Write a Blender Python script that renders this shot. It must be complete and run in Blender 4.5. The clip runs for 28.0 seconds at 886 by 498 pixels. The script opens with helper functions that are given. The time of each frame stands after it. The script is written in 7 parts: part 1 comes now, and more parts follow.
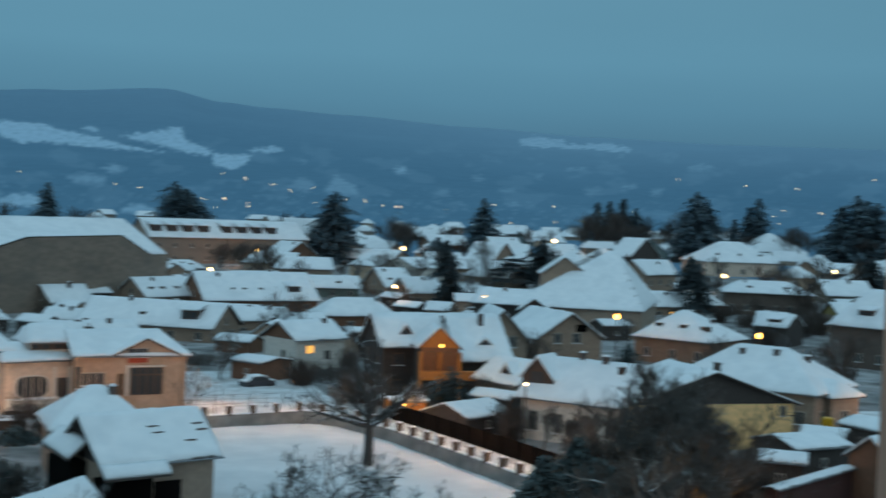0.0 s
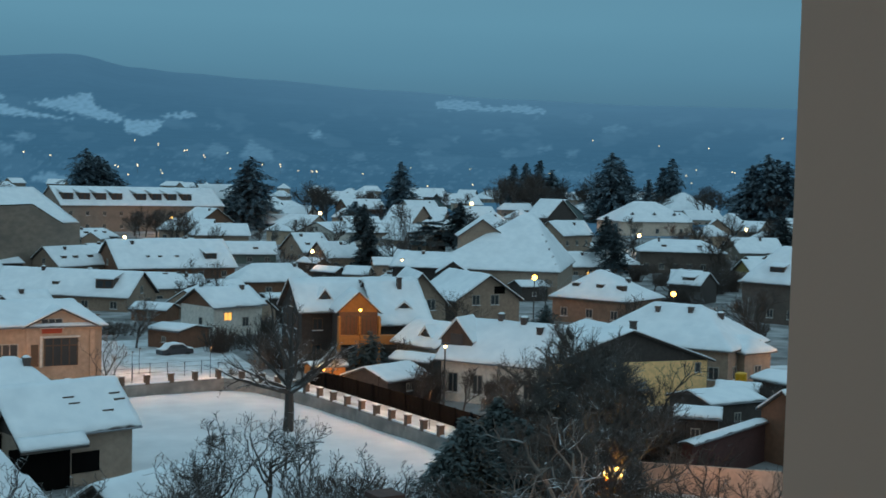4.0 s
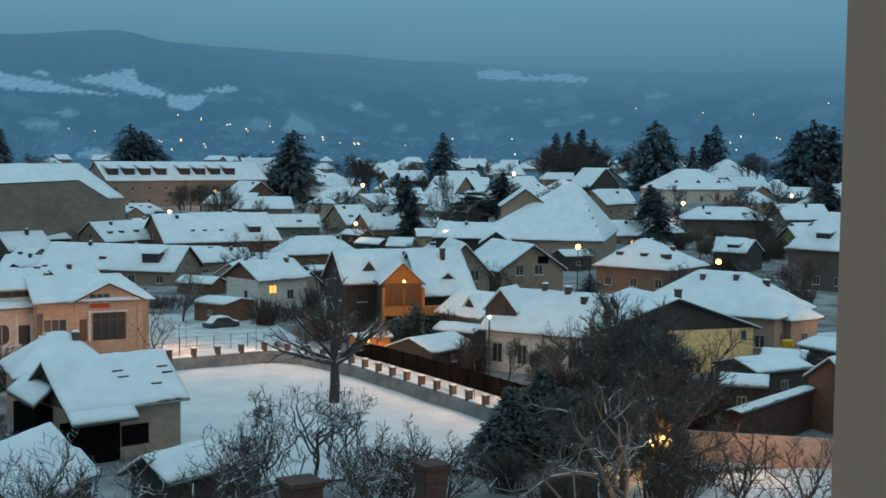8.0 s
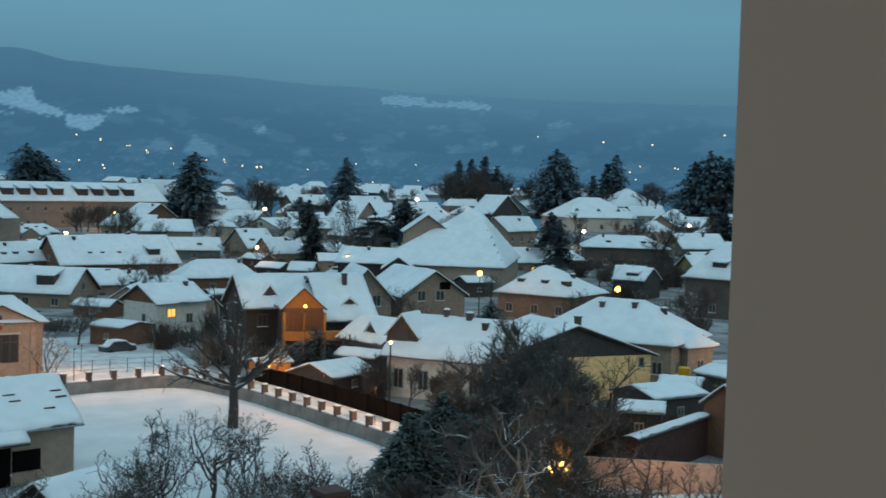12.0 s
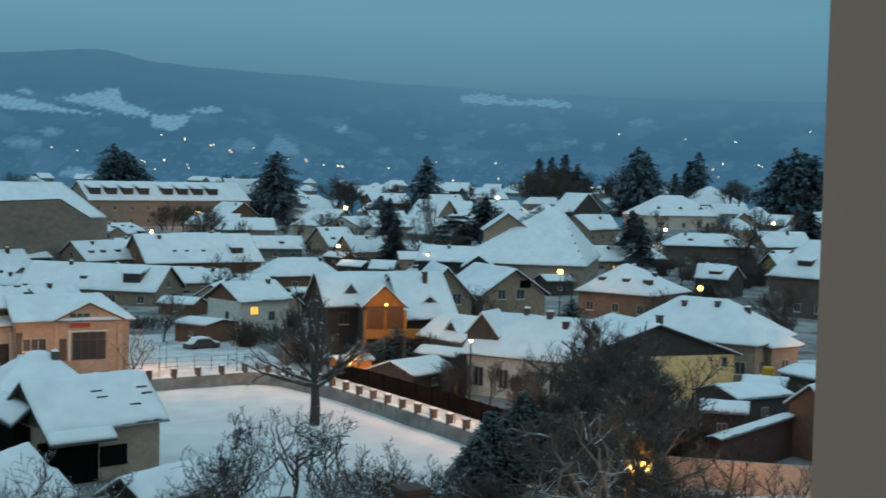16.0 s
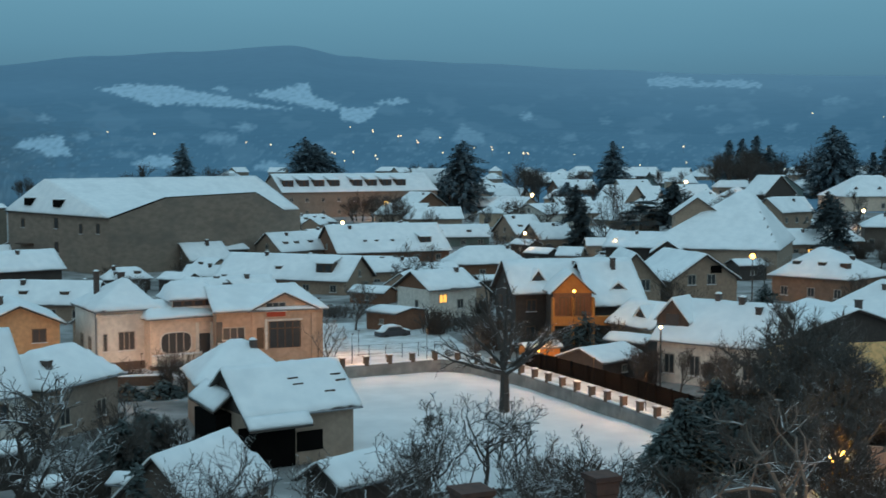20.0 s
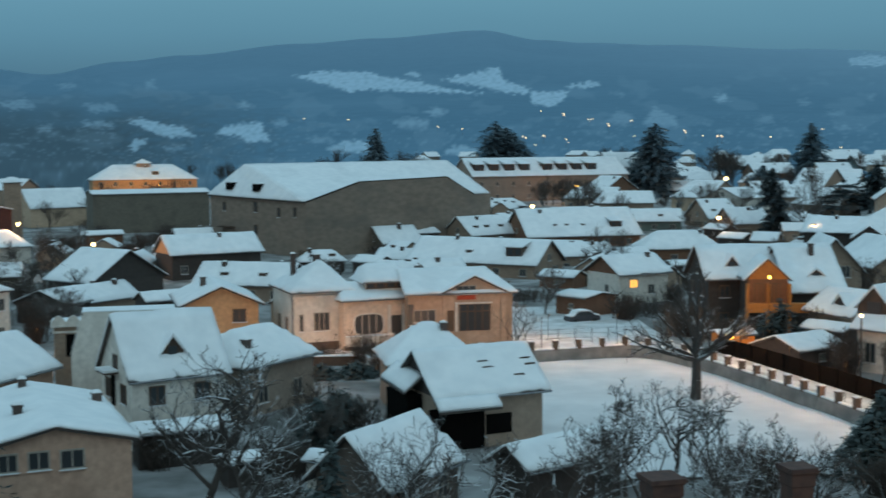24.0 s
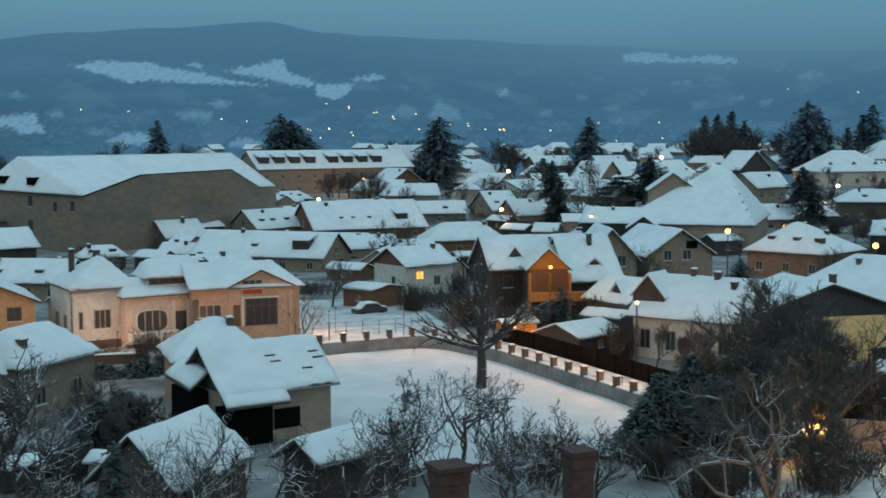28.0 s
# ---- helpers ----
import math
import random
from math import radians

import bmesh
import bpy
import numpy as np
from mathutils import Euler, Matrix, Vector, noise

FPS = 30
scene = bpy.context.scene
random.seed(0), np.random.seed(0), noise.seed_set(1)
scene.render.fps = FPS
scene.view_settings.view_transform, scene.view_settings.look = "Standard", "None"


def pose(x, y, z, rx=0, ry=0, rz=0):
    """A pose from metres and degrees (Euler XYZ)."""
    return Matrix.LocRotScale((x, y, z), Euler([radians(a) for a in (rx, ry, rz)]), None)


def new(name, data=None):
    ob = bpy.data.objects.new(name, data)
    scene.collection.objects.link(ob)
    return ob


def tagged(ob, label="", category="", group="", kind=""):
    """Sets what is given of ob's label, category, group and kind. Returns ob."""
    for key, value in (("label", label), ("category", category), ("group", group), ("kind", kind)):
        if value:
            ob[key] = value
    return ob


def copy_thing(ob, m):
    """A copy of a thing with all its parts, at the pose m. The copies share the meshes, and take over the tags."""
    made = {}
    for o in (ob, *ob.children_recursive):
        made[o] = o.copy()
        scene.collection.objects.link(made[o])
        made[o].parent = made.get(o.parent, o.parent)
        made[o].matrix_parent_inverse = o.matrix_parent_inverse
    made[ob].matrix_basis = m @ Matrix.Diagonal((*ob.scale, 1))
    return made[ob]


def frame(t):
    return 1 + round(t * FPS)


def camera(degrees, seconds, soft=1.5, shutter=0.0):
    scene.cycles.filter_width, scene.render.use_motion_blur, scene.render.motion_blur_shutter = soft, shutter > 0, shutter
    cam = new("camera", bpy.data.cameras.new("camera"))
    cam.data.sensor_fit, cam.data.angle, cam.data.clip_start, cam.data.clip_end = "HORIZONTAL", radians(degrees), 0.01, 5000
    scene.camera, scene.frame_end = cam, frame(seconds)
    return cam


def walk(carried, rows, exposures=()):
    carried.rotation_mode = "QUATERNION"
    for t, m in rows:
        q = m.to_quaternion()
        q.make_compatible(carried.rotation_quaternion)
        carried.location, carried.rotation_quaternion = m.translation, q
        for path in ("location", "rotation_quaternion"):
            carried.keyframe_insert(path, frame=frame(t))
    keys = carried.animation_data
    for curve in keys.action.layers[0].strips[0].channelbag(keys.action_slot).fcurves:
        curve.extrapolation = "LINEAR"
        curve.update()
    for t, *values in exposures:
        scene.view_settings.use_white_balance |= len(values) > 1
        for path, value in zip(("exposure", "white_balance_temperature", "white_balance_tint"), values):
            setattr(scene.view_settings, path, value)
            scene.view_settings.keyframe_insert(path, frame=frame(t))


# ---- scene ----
# The eye stands in a window of a tower block, EYE metres over the yards, and turns there.
LENS, EYE = 37.95, 21.0
cam = camera(LENS, 28.0, soft=1.6, shutter=0.8)
PATH = [
    (0.0, -17.352, -1.525, -2.236),
    (0.5, -20.807, -1.476, -2.084),
    (1.0, -21.503, -1.645, -1.647),
    (1.5, -21.292, -2.380, -1.309),
    (2.0, -21.382, -2.885, -1.169),
    (2.5, -21.653, -2.708, -1.276),
    (4.5, -20.228, -3.161, -1.626),
    (5.0, -18.801, -3.169, -1.854),
    (5.5, -18.720, -3.563, -1.706),
    (6.0, -18.861, -4.504, -0.570),
    (6.5, -18.729, -4.921, -0.344),
    (7.0, -19.027, -4.745, -0.606),
    (7.5, -19.295, -4.413, -0.451),
    (8.0, -19.179, -4.364, -0.607),
    (8.5, -18.583, -4.254, -0.719),
    (9.0, -18.601, -4.080, -0.865),
    (9.5, -19.977, -4.051, -0.792),
    (10.0, -21.481, -3.946, -0.965),
    (10.5, -22.142, -3.673, -1.393),
    (11.0, -22.618, -3.412, -1.498),
    (11.5, -23.053, -3.117, -1.579),
    (12.0, -23.469, -3.152, -1.551),
    (12.5, -24.580, -3.038, -1.722),
    (14.5, -24.358, -3.261, -1.814),
    (15.0, -22.908, -3.144, -1.659),
    (15.5, -21.361, -3.246, -1.625),
    (16.0, -19.910, -3.312, -1.327),
    (16.5, -18.195, -3.404, -1.004),
    (17.0, -16.239, -3.511, -0.718),
    (17.5, -15.010, -3.588, -0.387),
    (18.0, -14.673, -3.693, -0.067),
    (18.5, -13.992, -3.677, 0.073),
    (19.0, -13.488, -3.647, -0.141),
    (19.5, -12.693, -3.703, -0.032),
    (20.0, -11.686, -3.972, 0.069),
    (20.5, -11.163, -4.073, 0.315),
    (22.5, -8.427, -5.163, 0.139),
    (23.0, -6.039, -5.009, 0.510),
    (23.5, -4.622, -4.726, 0.540),
    (24.0, -3.263, -4.647, 0.395),
    (24.5, -0.806, -4.607, 0.408),
    (25.0, 0.000, -4.650, 0.400),
    (25.5, -2.297, -4.801, 0.227),
    (26.0, -4.805, -4.720, 0.117),
    (26.5, -7.077, -4.625, 0.116),
    (27.0, -9.735, -4.648, 0.173),
    (27.5, -11.634, -4.830, -0.002),
    (28.0, -12.742, -5.019, 0.229),
]
# The phone is held out on an arm's length, so the lens swings a little sideways as it turns.
walk(cam, [(t, pose(0.05 * math.sin(radians(-yaw)), 0.02, EYE, 90 + pitch, roll, yaw)) for t, yaw, pitch, roll in PATH],
     exposures=((0.0, -0.15, 6200, 10), (1.5, -0.15, 6320, 10), (6.1, -0.14, 6330, 10), (6.9, 0.0, 6450, 10), (22.0, 0.0, 6500, 10), (28.0, 0.0, 6600, 10)))

# ---- sky: overcast dusk, brighter overhead than at the horizon ----
world = bpy.data.worlds.new("dusk_sky")
scene.world = world
world.use_nodes = True
wn, wl = world.node_tree.nodes, world.node_tree.links
wn.clear()


def wnode(kind, **values):
    n = wn.new(kind)
    for key, value in values.items():
        n.inputs[key].default_value = value
    return n


w_co = wn.new("ShaderNodeTexCoord")
w_sep = wn.new("ShaderNodeSeparateXYZ")
wl.new(w_co.outputs["Generated"], w_sep.inputs[0])
w_ramp = wn.new("ShaderNodeValToRGB")
wl.new(w_sep.outputs["Z"], w_ramp.inputs[0])
els = w_ramp.color_ramp.elements
els[0].position, els[0].color = 0.0, (0.066, 0.160, 0.236, 1)
els[1].position, els[1].color = 1.0, (0.395, 0.665, 0.82, 1)
for at, col in ((0.05, (0.078, 0.190, 0.275, 1)), (0.085, (0.108, 0.262, 0.365, 1)), (0.12, (0.132, 0.312, 0.420, 1)), (0.2, (0.140, 0.318, 0.420, 1)), (0.4, (0.23, 0.43, 0.54, 1))):
    e = els.new(at)
    e.color = col
w_noise = wnode("ShaderNodeTexNoise", Scale=2.2, Detail=4.0)
w_map = wn.new("ShaderNodeMapping")
w_map.inputs["Scale"].default_value = (1, 1, 4)
wl.new(w_co.outputs["Generated"], w_map.inputs[0])
wl.new(w_map.outputs[0], w_noise.inputs["Vector"])
w_var = wnode("ShaderNodeMapRange")
w_var.inputs["To Min"].default_value, w_var.inputs["To Max"].default_value = 0.90, 1.10
wl.new(w_noise.outputs["Fac"], w_var.inputs["Value"])
w_mul = wn.new("ShaderNodeMix")
w_mul.data_type, w_mul.blend_type = "RGBA", "MULTIPLY"
w_mul.inputs["Factor"].default_value = 1.0
wl.new(w_ramp.outputs[0], w_mul.inputs["A"])
wl.new(w_var.outputs[0], w_mul.inputs["B"])
w_bg = wnode("ShaderNodeBackground", Strength=1.0)
# the last daylight lingers low in the sky behind the tower
w_west = wnode("ShaderNodeMapRange")
w_west.interpolation_type = "SMOOTHSTEP"
w_west.inputs["From Min"].default_value, w_west.inputs["From Max"].default_value = 0.1, -1.0
wl.new(w_sep.outputs["Y"], w_west.inputs["Value"])
w_add = wn.new("ShaderNodeMix")
w_add.data_type, w_add.blend_type = "RGBA", "ADD"
w_add.inputs["B"].default_value = (0.26, 0.262, 0.225, 1)
wl.new(w_west.outputs[0], w_add.inputs["Factor"])
wl.new(w_mul.outputs["Result"], w_add.inputs["A"])
wl.new(w_add.outputs["Result"], w_bg.inputs["Color"])
w_out = wn.new("ShaderNodeOutputWorld")
wl.new(w_bg.outputs[0], w_out.inputs[0])


# ---- materials ----
def mat(name, col, col2=None, scale=1.0, rough=0.8, bump=0.0, bump_scale=8.0, metal=0.0, stain=None, stain_scale=0.3, vary=0.0, stretch=(1, 1, 1), coords="Object"):
    """Two tones mixed by fine noise, broad stains over them, relief, and a drift in value from object to object."""
    m = bpy.data.materials.new(name)
    m.use_nodes = True
    n, l = m.node_tree.nodes, m.node_tree.links
    b = n["Principled BSDF"]
    b.inputs["Roughness"].default_value, b.inputs["Metallic"].default_value = rough, metal
    co, mp = n.new("ShaderNodeTexCoord"), n.new("ShaderNodeMapping")
    mp.inputs["Scale"].default_value = stretch
    l.new(co.outputs[coords], mp.inputs[0])
    fine = n.new("ShaderNodeTexNoise")
    fine.inputs["Scale"].default_value, fine.inputs["Detail"].default_value = scale, 6
    l.new(mp.outputs[0], fine.inputs["Vector"])
    col2 = col2 or tuple(c * 0.78 for c in col)
    mix = n.new("ShaderNodeMix")
    mix.data_type = "RGBA"
    mix.inputs["A"].default_value, mix.inputs["B"].default_value = (*col, 1), (*col2, 1)
    ramp = n.new("ShaderNodeMapRange")
    ramp.inputs["From Min"].default_value, ramp.inputs["From Max"].default_value = 0.35, 0.68
    l.new(fine.outputs["Fac"], ramp.inputs["Value"])
    l.new(ramp.outputs[0], mix.inputs["Factor"])
    last = mix.outputs["Result"]
    if stain:
        big = n.new("ShaderNodeTexNoise")
        big.inputs["Scale"].default_value, big.inputs["Detail"].default_value = stain_scale, 8
        l.new(mp.outputs[0], big.inputs["Vector"])
        r2 = n.new("ShaderNodeMapRange")
        r2.inputs["From Min"].default_value, r2.inputs["From Max"].default_value, r2.inputs["To Max"].default_value = 0.50, 0.72, 0.75
        l.new(big.outputs["Fac"], r2.inputs["Value"])
        m2 = n.new("ShaderNodeMix")
        m2.data_type = "RGBA"
        m2.inputs["B"].default_value = (*stain, 1)
        l.new(last, m2.inputs["A"])
        l.new(r2.outputs[0], m2.inputs["Factor"])
        last = m2.outputs["Result"]
    if vary:
        info, hsv, r3 = n.new("ShaderNodeObjectInfo"), n.new("ShaderNodeHueSaturation"), n.new("ShaderNodeMapRange")
        r3.inputs["To Min"].default_value, r3.inputs["To Max"].default_value = 1 - vary, 1 + vary
        l.new(info.outputs["Random"], r3.inputs["Value"])
        l.new(r3.outputs[0], hsv.inputs["Value"])
        l.new(last, hsv.inputs["Color"])
        last = hsv.outputs["Color"]
    l.new(last, b.inputs["Base Color"])
    if bump:
        rel, bp = n.new("ShaderNodeTexNoise"), n.new("ShaderNodeBump")
        rel.inputs["Scale"].default_value, rel.inputs["Detail"].default_value = bump_scale, 5
        l.new(mp.outputs[0], rel.inputs["Vector"])
        bp.inputs["Strength"].default_value, bp.inputs["Distance"].default_value = bump, 0.05
        l.new(rel.outputs["Fac"], bp.inputs["Height"])
        l.new(bp.outputs[0], b.inputs["Normal"])
    return m


def glow(name, col, strength):
    m = bpy.data.materials.new(name)
    m.use_nodes = True
    b = m.node_tree.nodes["Principled BSDF"]
    b.inputs["Base Color"].default_value = (*col, 1)
    b.inputs["Emission Color"].default_value, b.inputs["Emission Strength"].default_value = (*col, 1), strength
    return m


def snowy(name, bark, amount=0.35):
    """Bark or needles with snow lying on what faces up."""
    m = mat(name, bark, rough=0.9, scale=3, vary=0.15)
    n, l = m.node_tree.nodes, m.node_tree.links
    b = n["Principled BSDF"]
    old = b.inputs["Base Color"].links[0].from_socket
    geo, sep, ns, add, r, mix = (n.new("ShaderNode" + k) for k in ("NewGeometry", "SeparateXYZ", "TexNoise", "Math", "MapRange", "Mix"))
    l.new(geo.outputs["Normal"], sep.inputs[0])
    co = n["Texture Coordinate"]
    ns.inputs["Scale"].default_value = 0.9
    l.new(co.outputs["Object"], ns.inputs["Vector"])
    add.operation = "ADD"
    l.new(sep.outputs["Z"], add.inputs[0])
    l.new(ns.outputs["Fac"], add.inputs[1])
    r.inputs["From Min"].default_value, r.inputs["From Max"].default_value = 1.35 - amount, 1.6 - amount
    l.new(add.outputs[0], r.inputs["Value"])
    mix.data_type = "RGBA"
    mix.inputs["B"].default_value = (0.72, 0.74, 0.76, 1)
    l.new(old, mix.inputs["A"])
    l.new(r.outputs[0], mix.inputs["Factor"])
    l.new(mix.outputs["Result"], b.inputs["Base Color"])
    return m


SNOW = mat("snow", (0.82, 0.83, 0.84), (0.74, 0.76, 0.78), scale=0.8, rough=0.75, bump=0.25, bump_scale=2.5, stain=(0.66, 0.68, 0.70), stain_scale=0.25)
GROUND = mat("garden_ground", (0.36, 0.355, 0.35), (0.11, 0.105, 0.10), scale=0.22, rough=0.9, bump=0.6, bump_scale=0.8, stain=(0.06, 0.06, 0.055), stain_scale=0.07)
LANE = mat("trodden_snow", (0.70, 0.71, 0.72), (0.52, 0.53, 0.53), scale=0.8, rough=0.85, bump=0.5, bump_scale=2.0, stain=(0.30, 0.28, 0.26), stain_scale=0.3)
FIELD = mat("field_snow", (0.74, 0.745, 0.75), (0.62, 0.63, 0.64), scale=0.3, rough=0.8, bump=0.4, bump_scale=0.7)
# The blue of distance haze is mixed into the forest's base colours.
FOREST = mat("hazy_winter_forest", (0.072, 0.174, 0.262), (0.082, 0.190, 0.282), scale=0.03, rough=1.0, stain=(0.10, 0.213, 0.31), stain_scale=0.0025)
fn, fl = FOREST.node_tree.nodes, FOREST.node_tree.links
f_old = fn["Principled BSDF"].inputs["Base Color"].links[0].from_socket
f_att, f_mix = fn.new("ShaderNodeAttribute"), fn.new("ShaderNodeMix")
f_att.attribute_name = "snow_and_haze"
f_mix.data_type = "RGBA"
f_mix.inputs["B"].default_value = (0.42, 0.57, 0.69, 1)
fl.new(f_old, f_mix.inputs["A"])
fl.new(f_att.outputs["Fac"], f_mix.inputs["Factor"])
# Low slopes on the left get a darker colour with less haze in it.
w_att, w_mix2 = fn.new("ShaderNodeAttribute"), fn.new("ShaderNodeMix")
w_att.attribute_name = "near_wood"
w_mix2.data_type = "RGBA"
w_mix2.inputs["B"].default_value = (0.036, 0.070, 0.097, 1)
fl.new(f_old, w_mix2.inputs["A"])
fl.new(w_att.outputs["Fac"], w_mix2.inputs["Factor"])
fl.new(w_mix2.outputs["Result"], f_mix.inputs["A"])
fl.new(f_mix.outputs["Result"], fn["Principled BSDF"].inputs["Base Color"])
ROOFING = mat("dark_roofing", (0.055, 0.045, 0.042), (0.09, 0.07, 0.06), scale=3, rough=0.8, vary=0.3)
PLASTER = {
    "white": (0.72, 0.56, 0.44), "cream": (0.58, 0.42, 0.30), "grey": (0.35, 0.25, 0.185), "beige": (0.60, 0.385, 0.285), "peach": (0.62, 0.34, 0.17),
    "salmon": (0.52, 0.36, 0.26), "yellow": (0.98, 0.60, 0.27), "brown": (0.20, 0.10, 0.06), "dark": (0.066, 0.053, 0.047), "maroon": (0.070, 0.026, 0.022),
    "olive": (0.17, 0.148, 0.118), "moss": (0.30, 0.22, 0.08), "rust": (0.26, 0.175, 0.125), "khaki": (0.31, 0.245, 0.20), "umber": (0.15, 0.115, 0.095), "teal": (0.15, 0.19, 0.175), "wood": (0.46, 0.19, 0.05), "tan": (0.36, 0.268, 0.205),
}
WALLS = {k: mat(k + "_plaster", c, scale=2.5, rough=0.9, bump=0.3, bump_scale=14, stain=tuple(v * 0.62 for v in c), stain_scale=0.35, vary=0.08) for k, c in PLASTER.items()}
WALLS["stone"] = mat("old_stone_plaster", (0.27, 0.205, 0.16), (0.20, 0.155, 0.122), scale=0.6, rough=0.95, bump=0.3, bump_scale=6, stain=(0.145, 0.122, 0.104), stain_scale=0.10, stretch=(1, 1, 2.2))
CHALK = mat("chalk_white_plaster", (0.74, 0.68, 0.61), scale=2.5, rough=0.9, bump=0.3, bump_scale=14, stain=(0.48, 0.43, 0.38), stain_scale=0.3)
WALLS["chalk"] = CHALK
# Near-black for boards, and for flat sheets that stand in for shade.
FENCING = mat("black_brown_boards_and_shade", (0.004, 0.0036, 0.0034), (0.006, 0.005, 0.0045), scale=4, rough=0.95, stretch=(1, 1, 0.2))
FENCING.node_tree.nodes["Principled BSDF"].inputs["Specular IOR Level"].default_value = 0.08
STACK = mat("red_brown_brick", (0.115, 0.055, 0.04), (0.07, 0.036, 0.03), scale=2.5, rough=0.9, bump=0.3)
POST = mat("brown_pier", (0.13, 0.085, 0.06), (0.09, 0.06, 0.045), scale=3, rough=0.9)
BRICK = mat("chimney_brick", (0.11, 0.078, 0.066), (0.07, 0.055, 0.05), scale=5, rough=0.9, vary=0.3)
FRAME_W = mat("pale_frame", (0.40, 0.36, 0.31), scale=6, rough=0.5)
FRAME_B = mat("brown_frame", (0.12, 0.07, 0.04), scale=6, rough=0.6)
GLASS = mat("dark_pane", (0.03, 0.035, 0.04), scale=2, rough=0.45)
LIT = glow("lit_pane", (1.0, 0.50, 0.10), 1.3)
CONCRETE = mat("concrete", (0.27, 0.26, 0.24), (0.20, 0.19, 0.18), scale=1.4, rough=0.95, bump=0.3, stain=(0.13, 0.125, 0.12), stain_scale=0.4)
JAMB = mat("jamb_plaster", (0.74, 0.44, 0.315), (0.70, 0.415, 0.30), scale=1.3, rough=0.95, bump=0.015, bump_scale=60, stain=(0.64, 0.38, 0.275), stain_scale=1.1)
TIMBER = mat("dark_timber", (0.06, 0.04, 0.03), (0.10, 0.06, 0.04), scale=4, rough=0.85, stretch=(1, 1, 0.2))
METAL = mat("galvanised_metal", (0.25, 0.25, 0.26), scale=5, rough=0.5, metal=0.7)
BARK = snowy("snowy_bark", (0.065, 0.054, 0.048), 0.26)
GNARL = snowy("gnarled_bark", (0.16, 0.145, 0.13), 0.10)
SNOWBARK = snowy("snow_laden_bark", (0.085, 0.072, 0.064), 0.30)
BARE = snowy("dark_bark", (0.095, 0.082, 0.073), 0.0)
NEEDLE = snowy("needles", (0.072, 0.092, 0.090), -0.40)
# Far needles are paler and bluer to carry the haze of distance.
NEEDLE_F = snowy("hazed_far_needles", (0.125, 0.172, 0.20), -1.2)
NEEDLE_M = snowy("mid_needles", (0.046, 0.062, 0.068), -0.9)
NEEDLE_S = snowy("snowy_needles", (0.030, 0.044, 0.041), -0.22)
TWIG = snowy("brown_twigs", (0.075, 0.055, 0.045), -0.05)
SODIUM = glow("sodium_bulb", (1.0, 0.44, 0.07), 11.0)
AMBER = glow("amber_bulb", (1.0, 0.52, 0.08), 9)
WARM = glow("warm_bulb", (1.0, 0.66, 0.28), 12)
PALE = glow("far_bulb", (1.0, 0.70, 0.36), 3.2)


# ---- mesh helpers ----
def part(name, data, material, parent=None, label="", smooth=False):
    """One mesh object under a thing or part; data is a bmesh, a mesh or (verts, faces)."""
    if isinstance(data, tuple):
        me = bpy.data.meshes.new(name)
        me.from_pydata([tuple(v) for v in data[0]], [], data[1])
    elif isinstance(data, bmesh.types.BMesh):
        me = bpy.data.meshes.new(name)
        data.to_mesh(me)
        data.free()
    else:
        me = data
    if material and not me.materials:
        me.materials.append(material)
    if smooth:
        me.polygons.foreach_set("use_smooth", [True] * len(me.polygons))
    ob = new(name, me)
    if parent:
        ob.parent = parent
    if label:
        ob["label"] = label
    return ob


def empty(name, m, label, category, group="", kind=""):
    ob = new(name)
    ob.empty_display_size = 0.3
    ob.matrix_basis = m
    return tagged(ob, label, category, group, kind)


def box(bm, x0, x1, y0, y1, z0, z1):
    vs = [bm.verts.new((x, y, z)) for z in (z0, z1) for x, y in ((x0, y0), (x1, y0), (x1, y1), (x0, y1))]
    for f in ((3, 2, 1, 0), (4, 5, 6, 7), (0, 1, 5, 4), (1, 2, 6, 5), (2, 3, 7, 6), (3, 0, 4, 7)):
        bm.faces.new([vs[i] for i in f])


def boxes(*list_of):
    bm = bmesh.new()
    for b in list_of:
        box(bm, *b)
    return bm


def lattice(xs, zs, y0, y1):
    """One frame with openings: bars fill every other strip of xs and of zs, between y0 and y1."""
    bm = bmesh.new()
    nx, nz = len(xs), len(zs)
    grid = [[[bm.verts.new((x, y, z)) for z in zs] for x in xs] for y in (y0, y1)]
    full = lambda i, j: 0 <= i < nx - 1 and 0 <= j < nz - 1 and (i % 2 == 0 or j % 2 == 0)
    for i in range(nx - 1):
        for j in range(nz - 1):
            if not full(i, j):
                continue
            f, g = [[grid[k][i][j], grid[k][i + 1][j], grid[k][i + 1][j + 1], grid[k][i][j + 1]] for k in (0, 1)]
            bm.faces.new(f)
            bm.faces.new(g[::-1])
            for k, (di, dj) in enumerate(((0, -1), (1, 0), (0, 1), (-1, 0))):
                if not full(i + di, j + dj):
                    bm.faces.new((f[k], g[k], g[(k + 1) % 4], f[(k + 1) % 4]))
    return bm


def stacked(x, y, levels):
    """One closed square shaft from (half width, z) rings."""
    bm = bmesh.new()
    rings = [[bm.verts.new((x + a * r, y + b * r, z)) for a, b in ((-1, -1), (1, -1), (1, 1), (-1, 1))] for r, z in levels]
    for lo, hi in zip(rings, rings[1:]):
        for i in range(4):
            bm.faces.new((lo[i], lo[(i + 1) % 4], hi[(i + 1) % 4], hi[i]))
    bm.faces.new(rings[0][::-1])
    bm.faces.new(rings[-1])
    return bm


